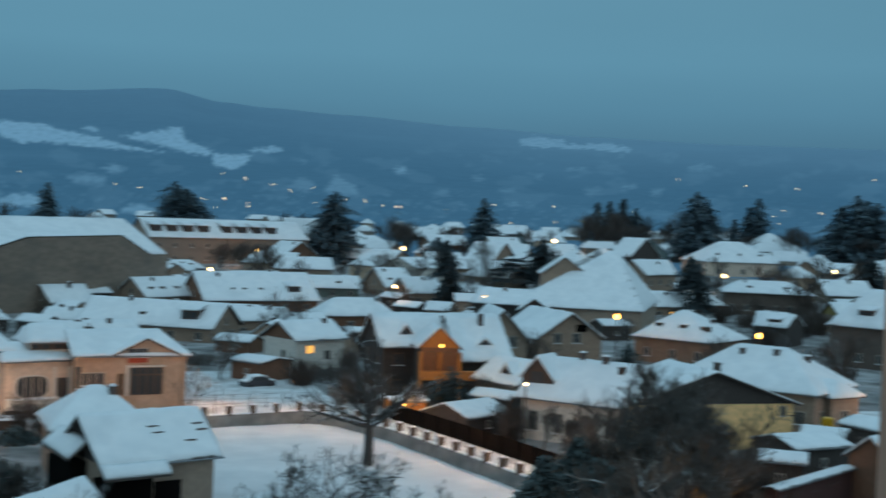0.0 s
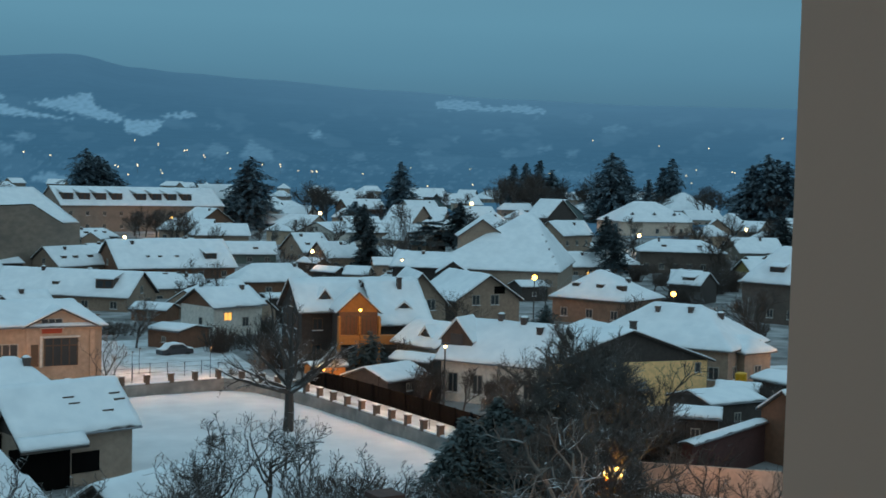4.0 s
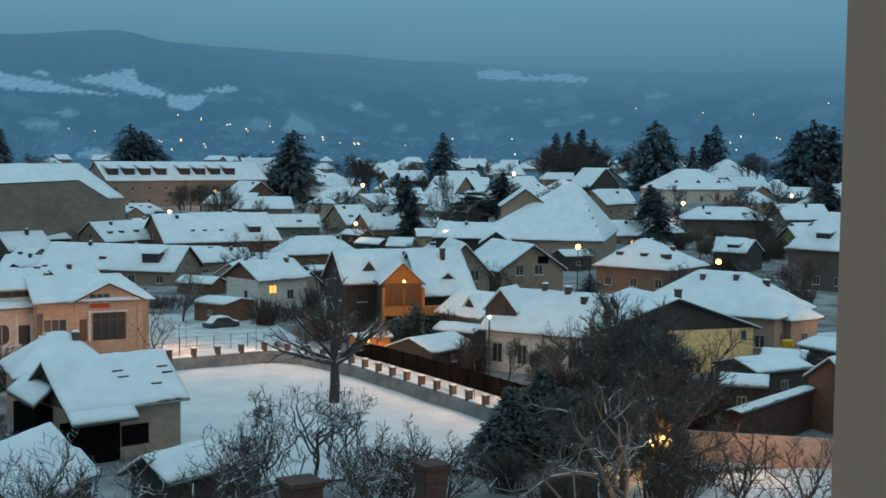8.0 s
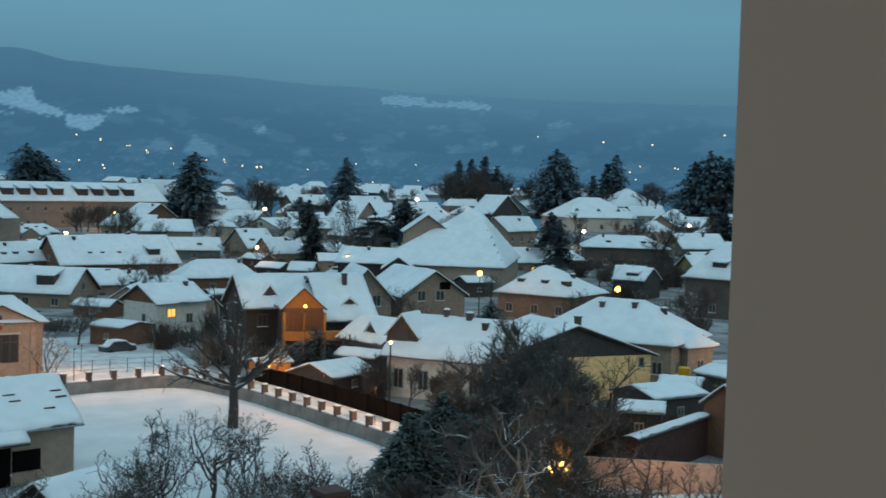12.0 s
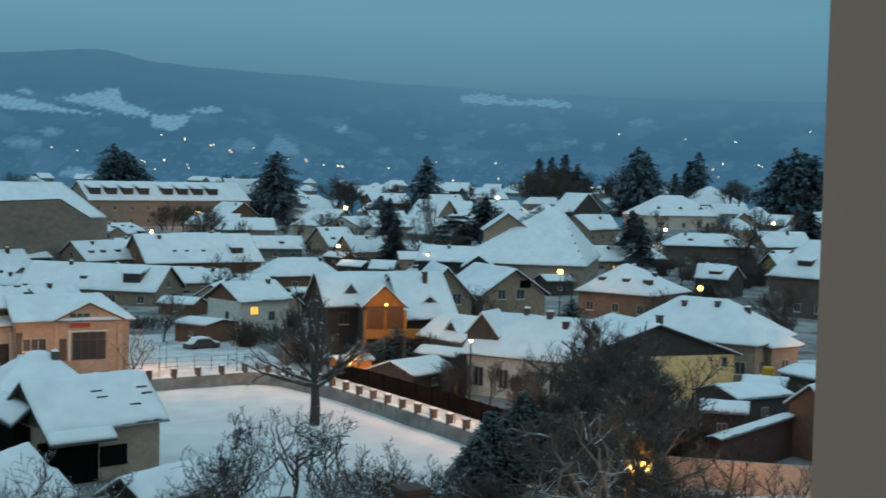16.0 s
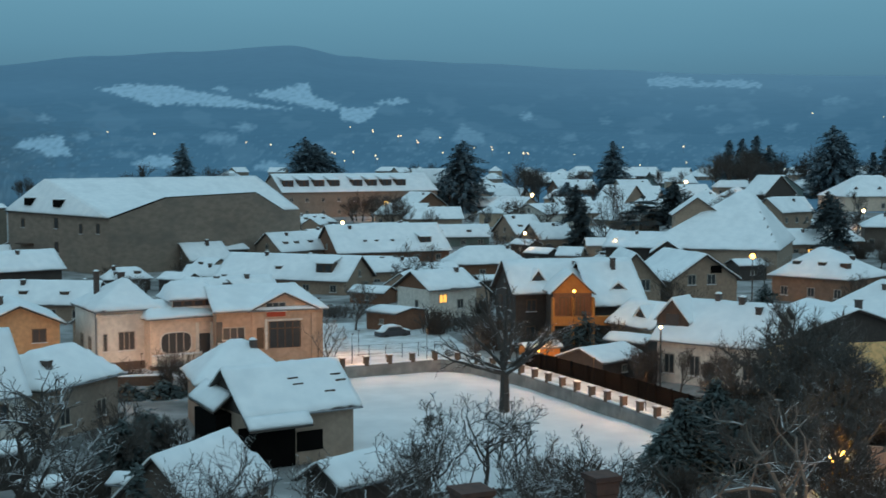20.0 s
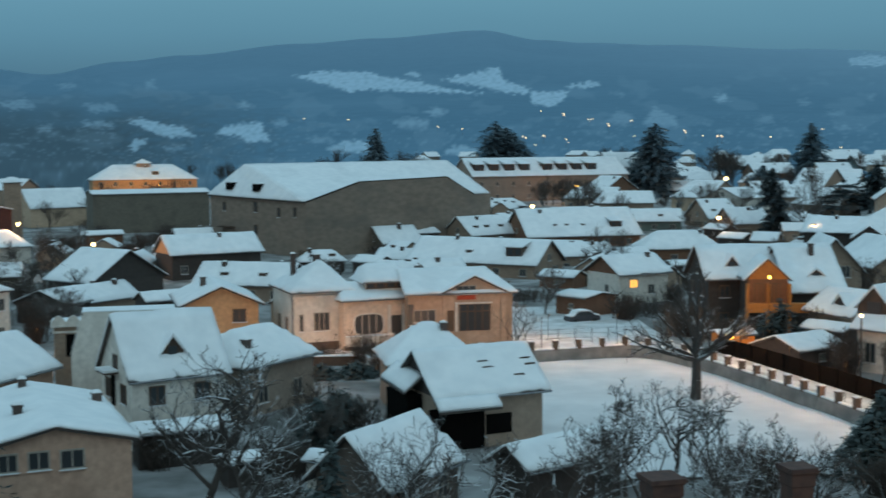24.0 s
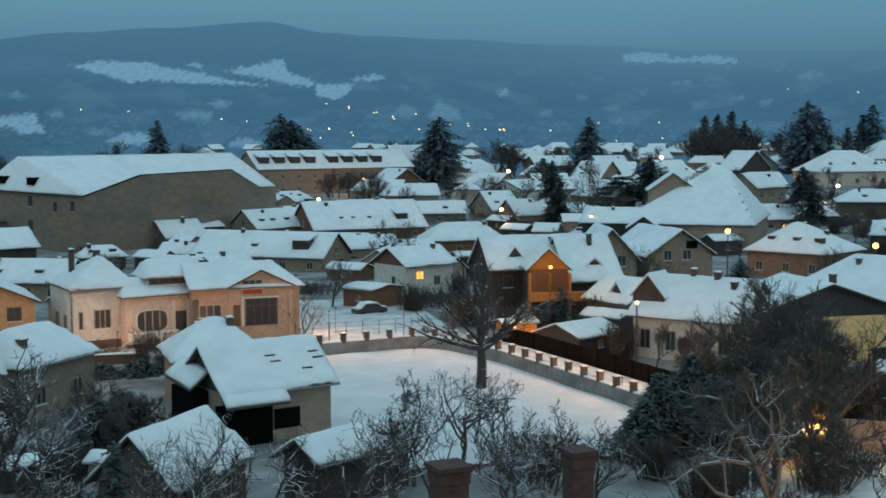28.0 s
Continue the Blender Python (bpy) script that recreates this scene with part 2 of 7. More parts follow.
def rods(segs, sides=5):
    """Tapered tubes from (p, q, radius at p, radius at q)."""
    verts, faces = [], []
    for p, q, r0, r1 in segs:
        p, q = Vector(p), Vector(q)
        ax = q - p
        if ax.length < 1e-5:
            continue
        a = ax.orthogonal().normalized()
        b = ax.normalized().cross(a)
        i = len(verts)
        for k in range(sides):
            c, s = math.cos(2 * math.pi * k / sides), math.sin(2 * math.pi * k / sides)
            verts += [p + (a * c + b * s) * r0, q + (a * c + b * s) * r1]
        for k in range(sides):
            j = (k + 1) % sides
            faces.append((i + 2 * k, i + 2 * j, i + 2 * j + 1, i + 2 * k + 1))
        faces.append(tuple(i + 2 * k + 1 for k in range(sides)))
    return verts, faces


def slab(us, vs, top, bottom):
    """A closed sheet over the grid us x vs; top and bottom give its points."""
    nu, nv = len(us), len(vs)
    verts = [top(i, j) for i in range(nu) for j in range(nv)] + [bottom(i, j) for i in range(nu) for j in range(nv)]
    k, faces = nu * nv, []
    for i in range(nu - 1):
        for j in range(nv - 1):
            a = i * nv + j
            faces += [(a, a + nv, a + nv + 1, a + 1), (k + a, k + a + 1, k + a + nv + 1, k + a + nv)]
    for i in range(nu - 1):
        a, b = i * nv, i * nv + nv - 1
        faces += [(a, k + a, k + a + nv, a + nv), (b, b + nv, k + b + nv, k + b)]
    for j in range(nv - 1):
        a, b = j, (nu - 1) * nv + j
        faces += [(a, a + 1, k + a + 1, k + a), (b, k + b, k + b + 1, b + 1)]
    return verts, faces


def steps(a, b, size, *marks):
    """Grid lines from a to b about size apart, with the marks among them."""
    n = max(1, round((b - a) / size))
    line = [a + (b - a) * i / n for i in range(n + 1)]
    for m in marks:
        k = min(range(len(line)), key=lambda i: abs(line[i] - m))
        if 0 < k < n:
            line[k] = m
    return line


def ground_z(d):
    return 0.0 if d < 220 else 0.014 * (d - 220)


# ---- houses ----
WINDOW_CACHE, DIMS, PLOTS, WINGS = {}, {}, [], []


def window(parent, m, w=1.0, h=1.2, lit=False, brown=False, bars=1):
    """A framed window that stands 6 cm proud of its wall; local -y faces out."""
    key = (round(w, 2), round(h, 2), brown, bars)
    if key not in WINDOW_CACHE:
        t = 0.09
        xs = [-w / 2 - t, -w / 2]
        for b in range(bars):
            x = -w / 2 + w * (b + 1) / (bars + 1)
            xs += [x - 0.04, x + 0.04]
        xs += [w / 2, w / 2 + t]
        fm, pm, sm = (bpy.data.meshes.new(k) for k in ("window_frame", "pane", "sill"))
        for me, bm in ((fm, lattice(xs, [-t, 0, h, h + t], -0.07, 0.02)), (pm, boxes((-w / 2 + 0.004, w / 2 - 0.004, -0.03, 0.0, 0.004, h - 0.004))), (sm, boxes((-w / 2 - 0.15, w / 2 + 0.15, -0.16, -0.072, -0.13, -0.07)))):
            bm.to_mesh(me)
            bm.free()
        fm.materials.append(FRAME_B if brown else FRAME_W)
        sm.materials.append(SNOW)
        WINDOW_CACHE[key] = fm, pm, sm
    fm, pm, sm = WINDOW_CACHE[key]
    f = part("window", fm, None, parent)
    f.matrix_basis = m
    if lit:
        part("pane", pm.copy(), LIT, f, "warmly lit window pane").data.materials.clear()
        f.children[0].data.materials.append(LIT)
    else:
        p = part("pane", pm, GLASS, f)
    part("sill", sm, None, f, "sill with snow on it")


def chimney(parent, u, v, z0, z1, size=0.55):
    r = size / 2
    c = part("chimney", stacked(u, v, ((r, z0), (r, z1 - 0.02), (r + 0.06, z1), (r + 0.06, z1 + 0.12))), BRICK, parent)
    us, vs = steps(u - size / 2 - 0.04, u + size / 2 + 0.04, 0.15), steps(v - size / 2 - 0.04, v + size / 2 + 0.04, 0.15)
    n = len(us) - 1
    part("snow_cap", slab(us, vs, lambda i, j: (us[i], vs[j], z1 + 0.13 + 0.16 * (1 - (2 * i / n - 1) ** 4) * (1 - (2 * j / (len(vs) - 1) - 1) ** 4)), lambda i, j: (us[i], vs[j], z1 + 0.124)), SNOW, c, smooth=True)


def house(name, label, x, y, z, yaw, w, d, he, hr, wall="grey", hip=(0, 0), over=0.5, storeys=1, chimneys=((0.2, 0.15),), dormers=(), faces="flr", lit=0.0, brown=False,
          thick=0.15, gable=None, bare=False, flat_end=False, category="house", group="houses of the town", seed=0, win=(1.0, 1.2), gap=3.2, plinth=False):
    """A house with walls, eaves, snow-laden roof, chimneys, dormers and windows. u runs along the ridge, v across it; the front is -v."""
    rng = random.Random(seed * 7919 + int(x * 10) + int(y))
    top = empty(name, pose(x, y, z, 0, 0, yaw), label, category, group)
    s = (hr - he) / (d / 2)
    hl, hr2 = hip[0] * d / 2, hip[1] * d / 2

    def rz(u, v):
        a = he + (d / 2 - abs(v)) * s
        if hl:
            a = min(a, he + (u + w / 2) * (hr - he) / hl)
        if hr2:
            a = min(a, he + (w / 2 - u) * (hr - he) / hr2)
        return a

    # walls, a closed body 5 cm under the roof
    bm = bmesh.new()
    box(bm, -w / 2 + over, w / 2 - over, -d / 2 + over, d / 2 - over, -1.2, he)
    part("wall", bm, WALLS[wall], top)
    g = WALLS[gable or wall]
    for e, hp in ((-1, hl), (1, hr2)):
        if hp == 0:
            u0, u1 = sorted((e * (w / 2 - over - 0.003), e * (w / 2 - over - 0.28)))
            rise = (d / 2 - over) * s
            vs = [(u, v, zz) for u in (u0, u1) for v, zz in ((-d / 2 + over + 0.003, he + 0.002), (d / 2 - over - 0.003, he + 0.002), (d / 2 - over - 0.003, he + 0.02 + over * s - 0.06), (0, he + rise + over * s - 0.06), (-d / 2 + over + 0.003, he + 0.02 + over * s - 0.06))]
            part("gable", (vs, [(0, 4, 3, 2, 1), (5, 6, 7, 8, 9), (0, 1, 6, 5), (1, 2, 7, 6), (2, 3, 8, 7), (3, 4, 9, 8), (4, 0, 5, 9)]), g, top)
    if plinth:
        part("plinth", boxes((-w / 2 + over - 0.06, w / 2 - over + 0.06, -d / 2 + over - 0.06, d / 2 - over + 0.06, -1.2, 0.6)), CONCRETE, top)
    # roof deck
    step = 0.9 if (hl or hr2) else 60
    us = steps(-w / 2, w / 2, step)
    vs = [-d / 2, 0, d / 2] if step > 50 else steps(-d / 2, d / 2, 0.9, 0.0)
    roof = part("roof", slab(us, vs, lambda i, j: (us[i], vs[j], rz(us[i], vs[j])), lambda i, j: (us[i], vs[j], rz(us[i], vs[j]) - 0.16)), ROOFING, top)
    if not bare:
        fine = 0.45 if math.hypot(x, y) < 150 else 0.8
        us2, vs2 = steps(-w / 2 - 0.06, w / 2 + 0.06, fine), steps(-d / 2 - 0.08, d / 2 + 0.08, fine, 0.0)
        nu, nv = len(us2) - 1, len(vs2) - 1
        off = Vector((x, y, seed))

        def snow_top(i, j):
            u, v = us2[i], vs2[j]
            edge = i in (0, nu) or j in (0, nv)
            n1 = noise.noise(Vector((u * 0.45, v * 0.45, 0)) + off)
            n2 = noise.noise(Vector((u * 1.7, v * 1.7, 3)) + off)
            lift = thick * (1 + 0.40 * n1 + 0.22 * n2)
            if edge:
                lift *= 0.8
                u -= math.copysign(max(0.0, 0.16 * n2 + 0.06 * n1), u) if i in (0, nu) else 0
                v -= math.copysign(max(0.0, 0.22 * n2 + 0.10 * n1), v) if j in (0, nv) else 0
            return u, v, rz(u, v) + lift - (0.05 if j == min(range(nv + 1), key=lambda k: abs(vs2[k])) else 0)

        def snow_low(i, j):
            u, v, zz = snow_top(i, j)
            return u, v, rz(u, v) + 0.006

        part("snow_cover", slab(us2, vs2, snow_top, snow_low), SNOW, roof, "thick fresh snow", smooth=True)
    # fascia board and gutter along the eaves
    ez = rz(0, d / 2)
    for e in (-1, 1):
        part("gutter", rods([((-w / 2, e * (d / 2 + 0.10), ez - 0.08), (w / 2, e * (d / 2 + 0.10), ez - 0.08), 0.07, 0.07)], 6), METAL, top)
    for cu, cv in chimneys:
        u, v = cu * w, cv * d
        chimney(top, u, v, rz(u, v) - 0.3, max(rz(u, v) + 0.7, hr + 0.35) if rng.random() < 0.15 else rz(u, v) + 0.55, 0.45 + 0.15 * rng.random())
    for du, side, dw, dh in dormers:
        dormer(top, rz, du * w, side, d, s, dw, dh, thick)
    # windows
    spots = {"f": (0, (w - 2 * over), -d / 2 + over, 0), "b": (180, (w - 2 * over), -d / 2 + over, 0), "r": (90, (d - 2 * over), -w / 2 + over, 0), "l": (-90, (d - 2 * over), -w / 2 + over, 0)}
    storey = he / storeys
    ww, wh = win
    for f in faces:
        turn, length, y0, _ = spots[f]
        n = max(1, int(length / gap))
        for k in range(storeys):
            for i in range(n):
                px = -length / 2 + length * (i + 0.5) / n + rng.uniform(-0.15, 0.15)
                window(top, pose(0, 0, 0, 0, 0, turn) @ pose(px, y0, k * storey + min(1.0, storey - wh - 0.55), 0, 0, 0), ww, min(wh, storey - 1.2), rng.random() < lit, brown, 1)
        if f in "lr" and (hl if f == "l" else hr2) == 0 and hr - he > 2.2:
            window(top, pose(0, 0, 0, 0, 0, turn) @ pose(0, y0 - 0.004, he + 0.35, 0, 0, 0), 0.8, min(1.0, hr - he - 1.2), rng.random() < lit, brown, 1)
    DIMS[top.name] = w, d, over
    PLOTS.append((x, y, max(w, d)))
    return top


def wins(top, face, items):
    """Windows at chosen places of a wall: (along, height, width, height of window, bars, lit)."""
    w, d, over = DIMS[top.name]
    turn, y0 = {"f": (0, -d / 2 + over), "b": (180, -d / 2 + over), "r": (90, -w / 2 + over), "l": (-90, -w / 2 + over)}[face]
    for px, zz, ww, hh, bars, lit in items:
        window(top, pose(0, 0, 0, 0, 0, turn) @ pose(px, y0, zz), ww, hh, lit, hh > 1.9, bars)


def wall_part(top, face, name, material, px, zz, ww, hh, out=0.06, label=""):
    """A shallow box on a wall: a door leaf, a panel, a cloth."""
    w, d, over = DIMS[top.name]
    turn, y0 = {"f": (0, -d / 2 + over), "b": (180, -d / 2 + over), "r": (90, -w / 2 + over), "l": (-90, -w / 2 + over)}[face]
    p = part(name, boxes((-ww / 2, ww / 2, -out, 0.1, 0, hh)), material, top, label)
    p.matrix_basis = pose(0, 0, 0, 0, 0, turn) @ pose(px, y0, zz)
    return p


def roof_light(top, u, v, rz_at, w=1.0):
    """A snow guard or roof light that breaks the snow: a short dark bar."""
    part("roof_light", boxes((u - w / 2, u + w / 2, v - 0.05, v + 0.05, rz_at + 0.05, rz_at + 0.26)), TIMBER, top)


def dormer(top, rz, u, side, d, s, dw, dh, thick):
    """A small gabled dormer on the slope at side (-1 front); its own roof, snow and dark window. Wide ones are pent dormers."""
    if dw < 1.2:
        v0 = side * d * 0.32
        z0 = rz(u, v0)
        ya, yb = sorted((v0, v0 - side * dh / max(s, 0.2)))
        dm = part("dormer", boxes((u - dw / 2, u + dw / 2, ya, yb, z0 - 0.3, z0 + dh * 0.72)), TIMBER, top, "small dark box dormer")
        ya, yb = sorted((v0 + side * 0.15, v0 - side * dh / max(s, 0.2)))
        part("dormer_snow", boxes((u - dw / 2 - 0.1, u + dw / 2 + 0.1, ya, yb, z0 + dh * 0.72 + 0.004, z0 + dh * 0.72 + 0.13)), SNOW, dm)
        return
    if dw > 2.0 and dw > dh * 1.3:
        v0 = side * d * 0.36
        z0 = rz(u, v0)
        v1 = v0 - side * min(d * 0.3, dh / max(s, 0.2) * 1.5)
        ya, yb = sorted((v0, v1))
        dm = part("dormer", boxes((u - dw / 2, u + dw / 2, ya, yb, z0 - 0.4, z0 + dh - 0.1)), TIMBER, top, "dark pent dormer")
        us, vs = [u - dw / 2 - 0.2, u, u + dw / 2 + 0.2], sorted([v0 + side * 0.3, (v0 + v1) / 2, v1])
        zt = lambda v: z0 + dh - 0.08 + abs(v - v0) * 0.22 * (-1 if (v - v0) * side > 0 else 1)
        part("dormer_snow", slab(us, vs, lambda i, j: (us[i], vs[j], zt(vs[j]) + thick), lambda i, j: (us[i], vs[j], zt(vs[j]))), SNOW, dm)
        ys = sorted((v0 + side * 0.012, v0 + side * 0.05))
        for k in (-1, 1):
            part("pane", boxes((u + k * dw * 0.24 - dw * 0.17, u + k * dw * 0.24 + dw * 0.17, *ys, z0 + 0.3, z0 + dh - 0.4)), GLASS, dm)
        return
    v0 = side * d * 0.34
    z0 = rz(u, v0)
    back = min(d * 0.34 - 0.2, dh / max(s, 0.2) + 0.5)
    v1 = v0 - side * back
    wall = [(u - dw / 2, v0, z0 - 0.2), (u + dw / 2, v0, z0 - 0.2), (u + dw / 2, v0, z0 + dh * 0.3), (u, v0, z0 + dh - 0.08), (u - dw / 2, v0, z0 + dh * 0.3)]
    n = len(wall)
    verts = wall + [(a, v1, max(b, z0)) for a, _, b in wall]
    dm = part("dormer", (verts, [tuple(range(n)), tuple(range(2 * n - 1, n - 1, -1))] + [(i, (i + 1) % n, n + (i + 1) % n, n + i) for i in range(n)]), TIMBER, top, "dark timber dormer")
    ov, ev = 0.22, v0 + side * 0.25
    sl = (dh * 0.7) / (dw / 2)
    us = [u - dw / 2 - ov, u - dw / 4, u, u + dw / 4, u + dw / 2 + ov]
    vs = sorted([ev, (ev + v1) / 2, v1 - side * 0.3])
    f = lambda a: z0 + dh - abs(a - u) * sl
    part("dormer_snow", slab(us, vs, lambda i, j: (us[i], vs[j], f(us[i]) + (thick if 0 < i < 4 else thick * 0.5)), lambda i, j: (us[i], vs[j], f(us[i]) - 0.06)), SNOW, dm)
    if dh > 0.9:
        ph = dh * 0.42
        ys = sorted((v0 + side * 0.012, v0 + side * 0.05))
        part("pane", boxes((u - dw * 0.2, u + dw * 0.2, *ys, z0 + 0.1, z0 + 0.1 + ph)), GLASS, dm)


# ---- trees ----
def bare_tree_mesh(rng, height, spread, trunk=0.25, kids=(5, 6, 5, 4), lean=0.1, bend=0.34, low=0.3, limb=0.62, heavy=False):
    """A leafless tree: trunk and limbs in one mesh, branches and twigs in another. kids: how many shoots each level carries."""
    limbs, twigs = [], []
    share = (limb, 0.56, 0.50, 0.50, 0.5)

    def grow(p, way, length, r, lev):
        n = (4, 4, 3, 2, 1)[lev]
        q, pts = p, [p]
        end = 0.55 if lev == 0 else 0.35
        for i in range(n):
            kick = Vector((rng.uniform(-1, 1), rng.uniform(-1, 1), rng.uniform(-0.6, 0.8))) * bend * (0.45 if lev == 0 else 1.0 + 0.25 * lev)
            way = (way + kick).normalized()
            nq = q + way * length / n
            (limbs if lev < 2 else twigs).append((q, nq, r * (1 - (1 - end) * i / n), r * (1 - (1 - end) * (i + 1) / n)))
            q = nq
            pts.append(q)
        if lev >= len(kids):
            return
        for k in range(kids[lev]):
            at = (low if lev == 0 else 0.22) + (1 - (low if lev == 0 else 0.22)) * (k + rng.uniform(0.2, 1.0)) / kids[lev]
            i = min(n - 1, int(at * n))
            base = pts[i].lerp(pts[i + 1], min(1.0, at * n - i))
            side = Vector((rng.gauss(0, 1), rng.gauss(0, 1), 0))
            side = side.normalized() * spread + Vector((0, 0, rng.uniform(0.0, 0.9)))
            shoot = (way * (0.35 + 0.5 * at) + side * 0.75).normalized()
            grow(base, shoot, length * share[lev] * rng.uniform(0.75, 1.25) * (1.25 - 0.5 * at if lev else 1.25), r * (0.55 if lev == 0 else 0.5) * rng.uniform(0.8, 1.1), lev + 1)

    grow(Vector((0, 0, -0.3)), Vector((rng.uniform(-lean, lean), rng.uniform(-lean, lean), 1)).normalized(), height * 0.62, trunk, 0)
    k = height / max(s[1].z for s in limbs + twigs)
    fat = 1.4 if heavy else 1.0
    sc = lambda segs, rmin: [(a * k, b * k, max(r0, rmin), max(r1, rmin)) for a, b, r0, r1 in segs]
    return rods(sc(limbs, 0.03 * fat), 6), rods(sc(twigs, 0.011 * fat), 3)


def bare_tree(x, y, height, seed, label="bare snow-dusted deciduous tree in a garden", spread=1.0, trunk=0.25, bark=None, z=None, group="bare trees", **more):
    rng = random.Random(seed)
    limbs, twigs = bare_tree_mesh(rng, height, spread, trunk, heavy=bark in (SNOWBARK, GNARL), **more)
    t = empty("bare_tree", pose(x, y, ground_z(math.hypot(x, y)) if z is None else z, 0, 0, rng.uniform(0, 360)), label, "tree", group)
    part("trunk", limbs, bark or BARK, t)
    part("crown", twigs, bark or BARK, t)
    return t


def spreading_tree(x, y, height, seed):
    """An old garden tree: a short stout trunk, long limbs that fan out and arch up, fine shoots along them."""
    rng = random.Random(seed)
    limbs, twigs = [], []
    fork = height * 0.38
    limbs += [(Vector((0, 0, -0.3)), Vector((0.08, 0, fork * 0.5)), 0.50, 0.41), (Vector((0.08, 0, fork * 0.5)), Vector((0.05, 0.05, fork)), 0.41, 0.34), (Vector((0.05, 0.05, fork)), Vector((-0.15, 0.1, fork * 1.35)), 0.30, 0.16)]

    def arch(p, way, length, r, lev):
        n = (7, 5, 3, 2)[lev]
        for i in range(n):
            lift = 0.06 if lev == 0 else 0.03
            way = (way + Vector((rng.uniform(-1, 1) * 0.20, rng.uniform(-1, 1) * 0.20, lift + rng.uniform(-0.16, 0.16)))).normalized()
            q = p + way * length / n
            (limbs if lev < 2 else twigs).append((p, q, r * (1 - 0.8 * i / n), r * (1 - 0.8 * (i + 1) / n)))
            if lev < 3 and i >= (1 if lev == 0 else 0):
                for _ in range(1 if lev < 2 or rng.random() < 0.7 else 2):
                    side = way.cross(Vector((rng.gauss(0, 1), rng.gauss(0, 1), rng.gauss(0, 1)))).normalized()
                    shoot = (way * 1.0 + side * 0.75).normalized()
                    arch(p.lerp(q, rng.random()), shoot, length * (0.30, 0.40, 0.5)[lev] * rng.uniform(0.5, 1.2) * (1.15 - 0.45 * i / n), r * (0.42, 0.5, 0.6)[lev] * (1 - 0.6 * i / n), lev + 1)
            p = q

    for turn, rise, at in ((0, 0.75, 1.0), (183, 0.45, 0.98), (22, 0.80, 1.0), (160, 0.72, 1.05), (85, 1.0, 1.1), (275, 1.1, 1.12), (205, 0.22, 0.95), (335, 0.25, 0.95), (62, 1.7, 1.25), (238, 1.5, 1.3), (128, 2.4, 1.33), (310, 0.55, 0.9)):
        a = radians(turn - 14 + rng.uniform(-8, 8))
        arch(Vector((0.03, 0.03, fork * at)), Vector((math.cos(a), math.sin(a), rise)).normalized(), height * rng.uniform(0.56, 0.68), 0.23 * rng.uniform(0.8, 1.1), 0)
    sized = lambda segs, least: [(a, b, max(r0, least), max(r1, least)) for a, b, r0, r1 in segs]
    t = empty("bare_tree", pose(x, y, 0), "large bare spreading tree in the snowy plot", "tree", "bare trees")
    part("trunk", rods(sized(limbs, 0.024), 7), BARK, t)
    part("crown", rods(sized(twigs, 0.009), 3), BARK, t)
    return t


def conifer_mesh(rng, height, radius, rows=22, per=9, size=0.45, droop=0.35, bottom=0.06, shape=1.0, ragged=0.25):
    verts, faces = [], []
    for i in range(rows):
        f = i / (rows - 1)
        zc = height * (bottom + (1 - bottom) * f)
        reach = radius * ((1 - f) ** shape) * (1 + rng.uniform(-ragged, ragged)) + 0.12
        for k in range(max(4, int(per * (0.35 + 0.65 * (1 - f))))):
            a = rng.uniform(0, 2 * math.pi)
            r0 = reach * rng.uniform(0.75, 1.12)
            n = max(2, int(r0 / (size * 0.55)))
            for j in range(n):
                q = (j + 0.6) / n
                px, py = math.cos(a) * r0 * q, math.sin(a) * r0 * q
                pz = zc - droop * r0 * q * q + rng.uniform(-0.15, 0.15)
                for _ in range(2):
                    c = Vector((px, py, pz)) + Vector((rng.gauss(0, 0.12), rng.gauss(0, 0.12), rng.gauss(0, 0.08))) * (1 + size)
                    d1 = Vector((math.cos(a) + rng.uniform(-0.7, 0.7), math.sin(a) + rng.uniform(-0.7, 0.7), rng.uniform(-0.6, 0.2))).normalized() * size * rng.uniform(0.6, 1.2)
                    d2 = d1.cross(Vector((rng.uniform(-0.4, 0.4), rng.uniform(-0.4, 0.4), 1))).normalized() * size * rng.uniform(0.25, 0.5)
                    b = len(verts)
                    verts += [c - d2 - d1 * 0.3, c + d2 - d1 * 0.3, c + d1]
                    faces.append((b, b + 1, b + 2))
    return verts, faces


def conifer(x, y, height, radius, seed, label="dark green spruce with a dusting of snow", material=None, z=None, size=0.45, **more):
    rng = random.Random(seed)
    t = empty("conifer", pose(x, y, ground_z(math.hypot(x, y)) if z is None else z, 0, 0, rng.uniform(0, 360)), label, "tree", "conifers")
    part("trunk", rods([((0, 0, -0.3), (0, 0, height * 0.5), 0.02 * height + 0.05, 0.012 * height), ((0, 0, height * 0.5), (0, 0, height * 0.97), 0.012 * height, 0.02)], 7), BARE, t)
    part("crown", conifer_mesh(rng, height, radius, size=size, **more), material or NEEDLE, t)
    return t


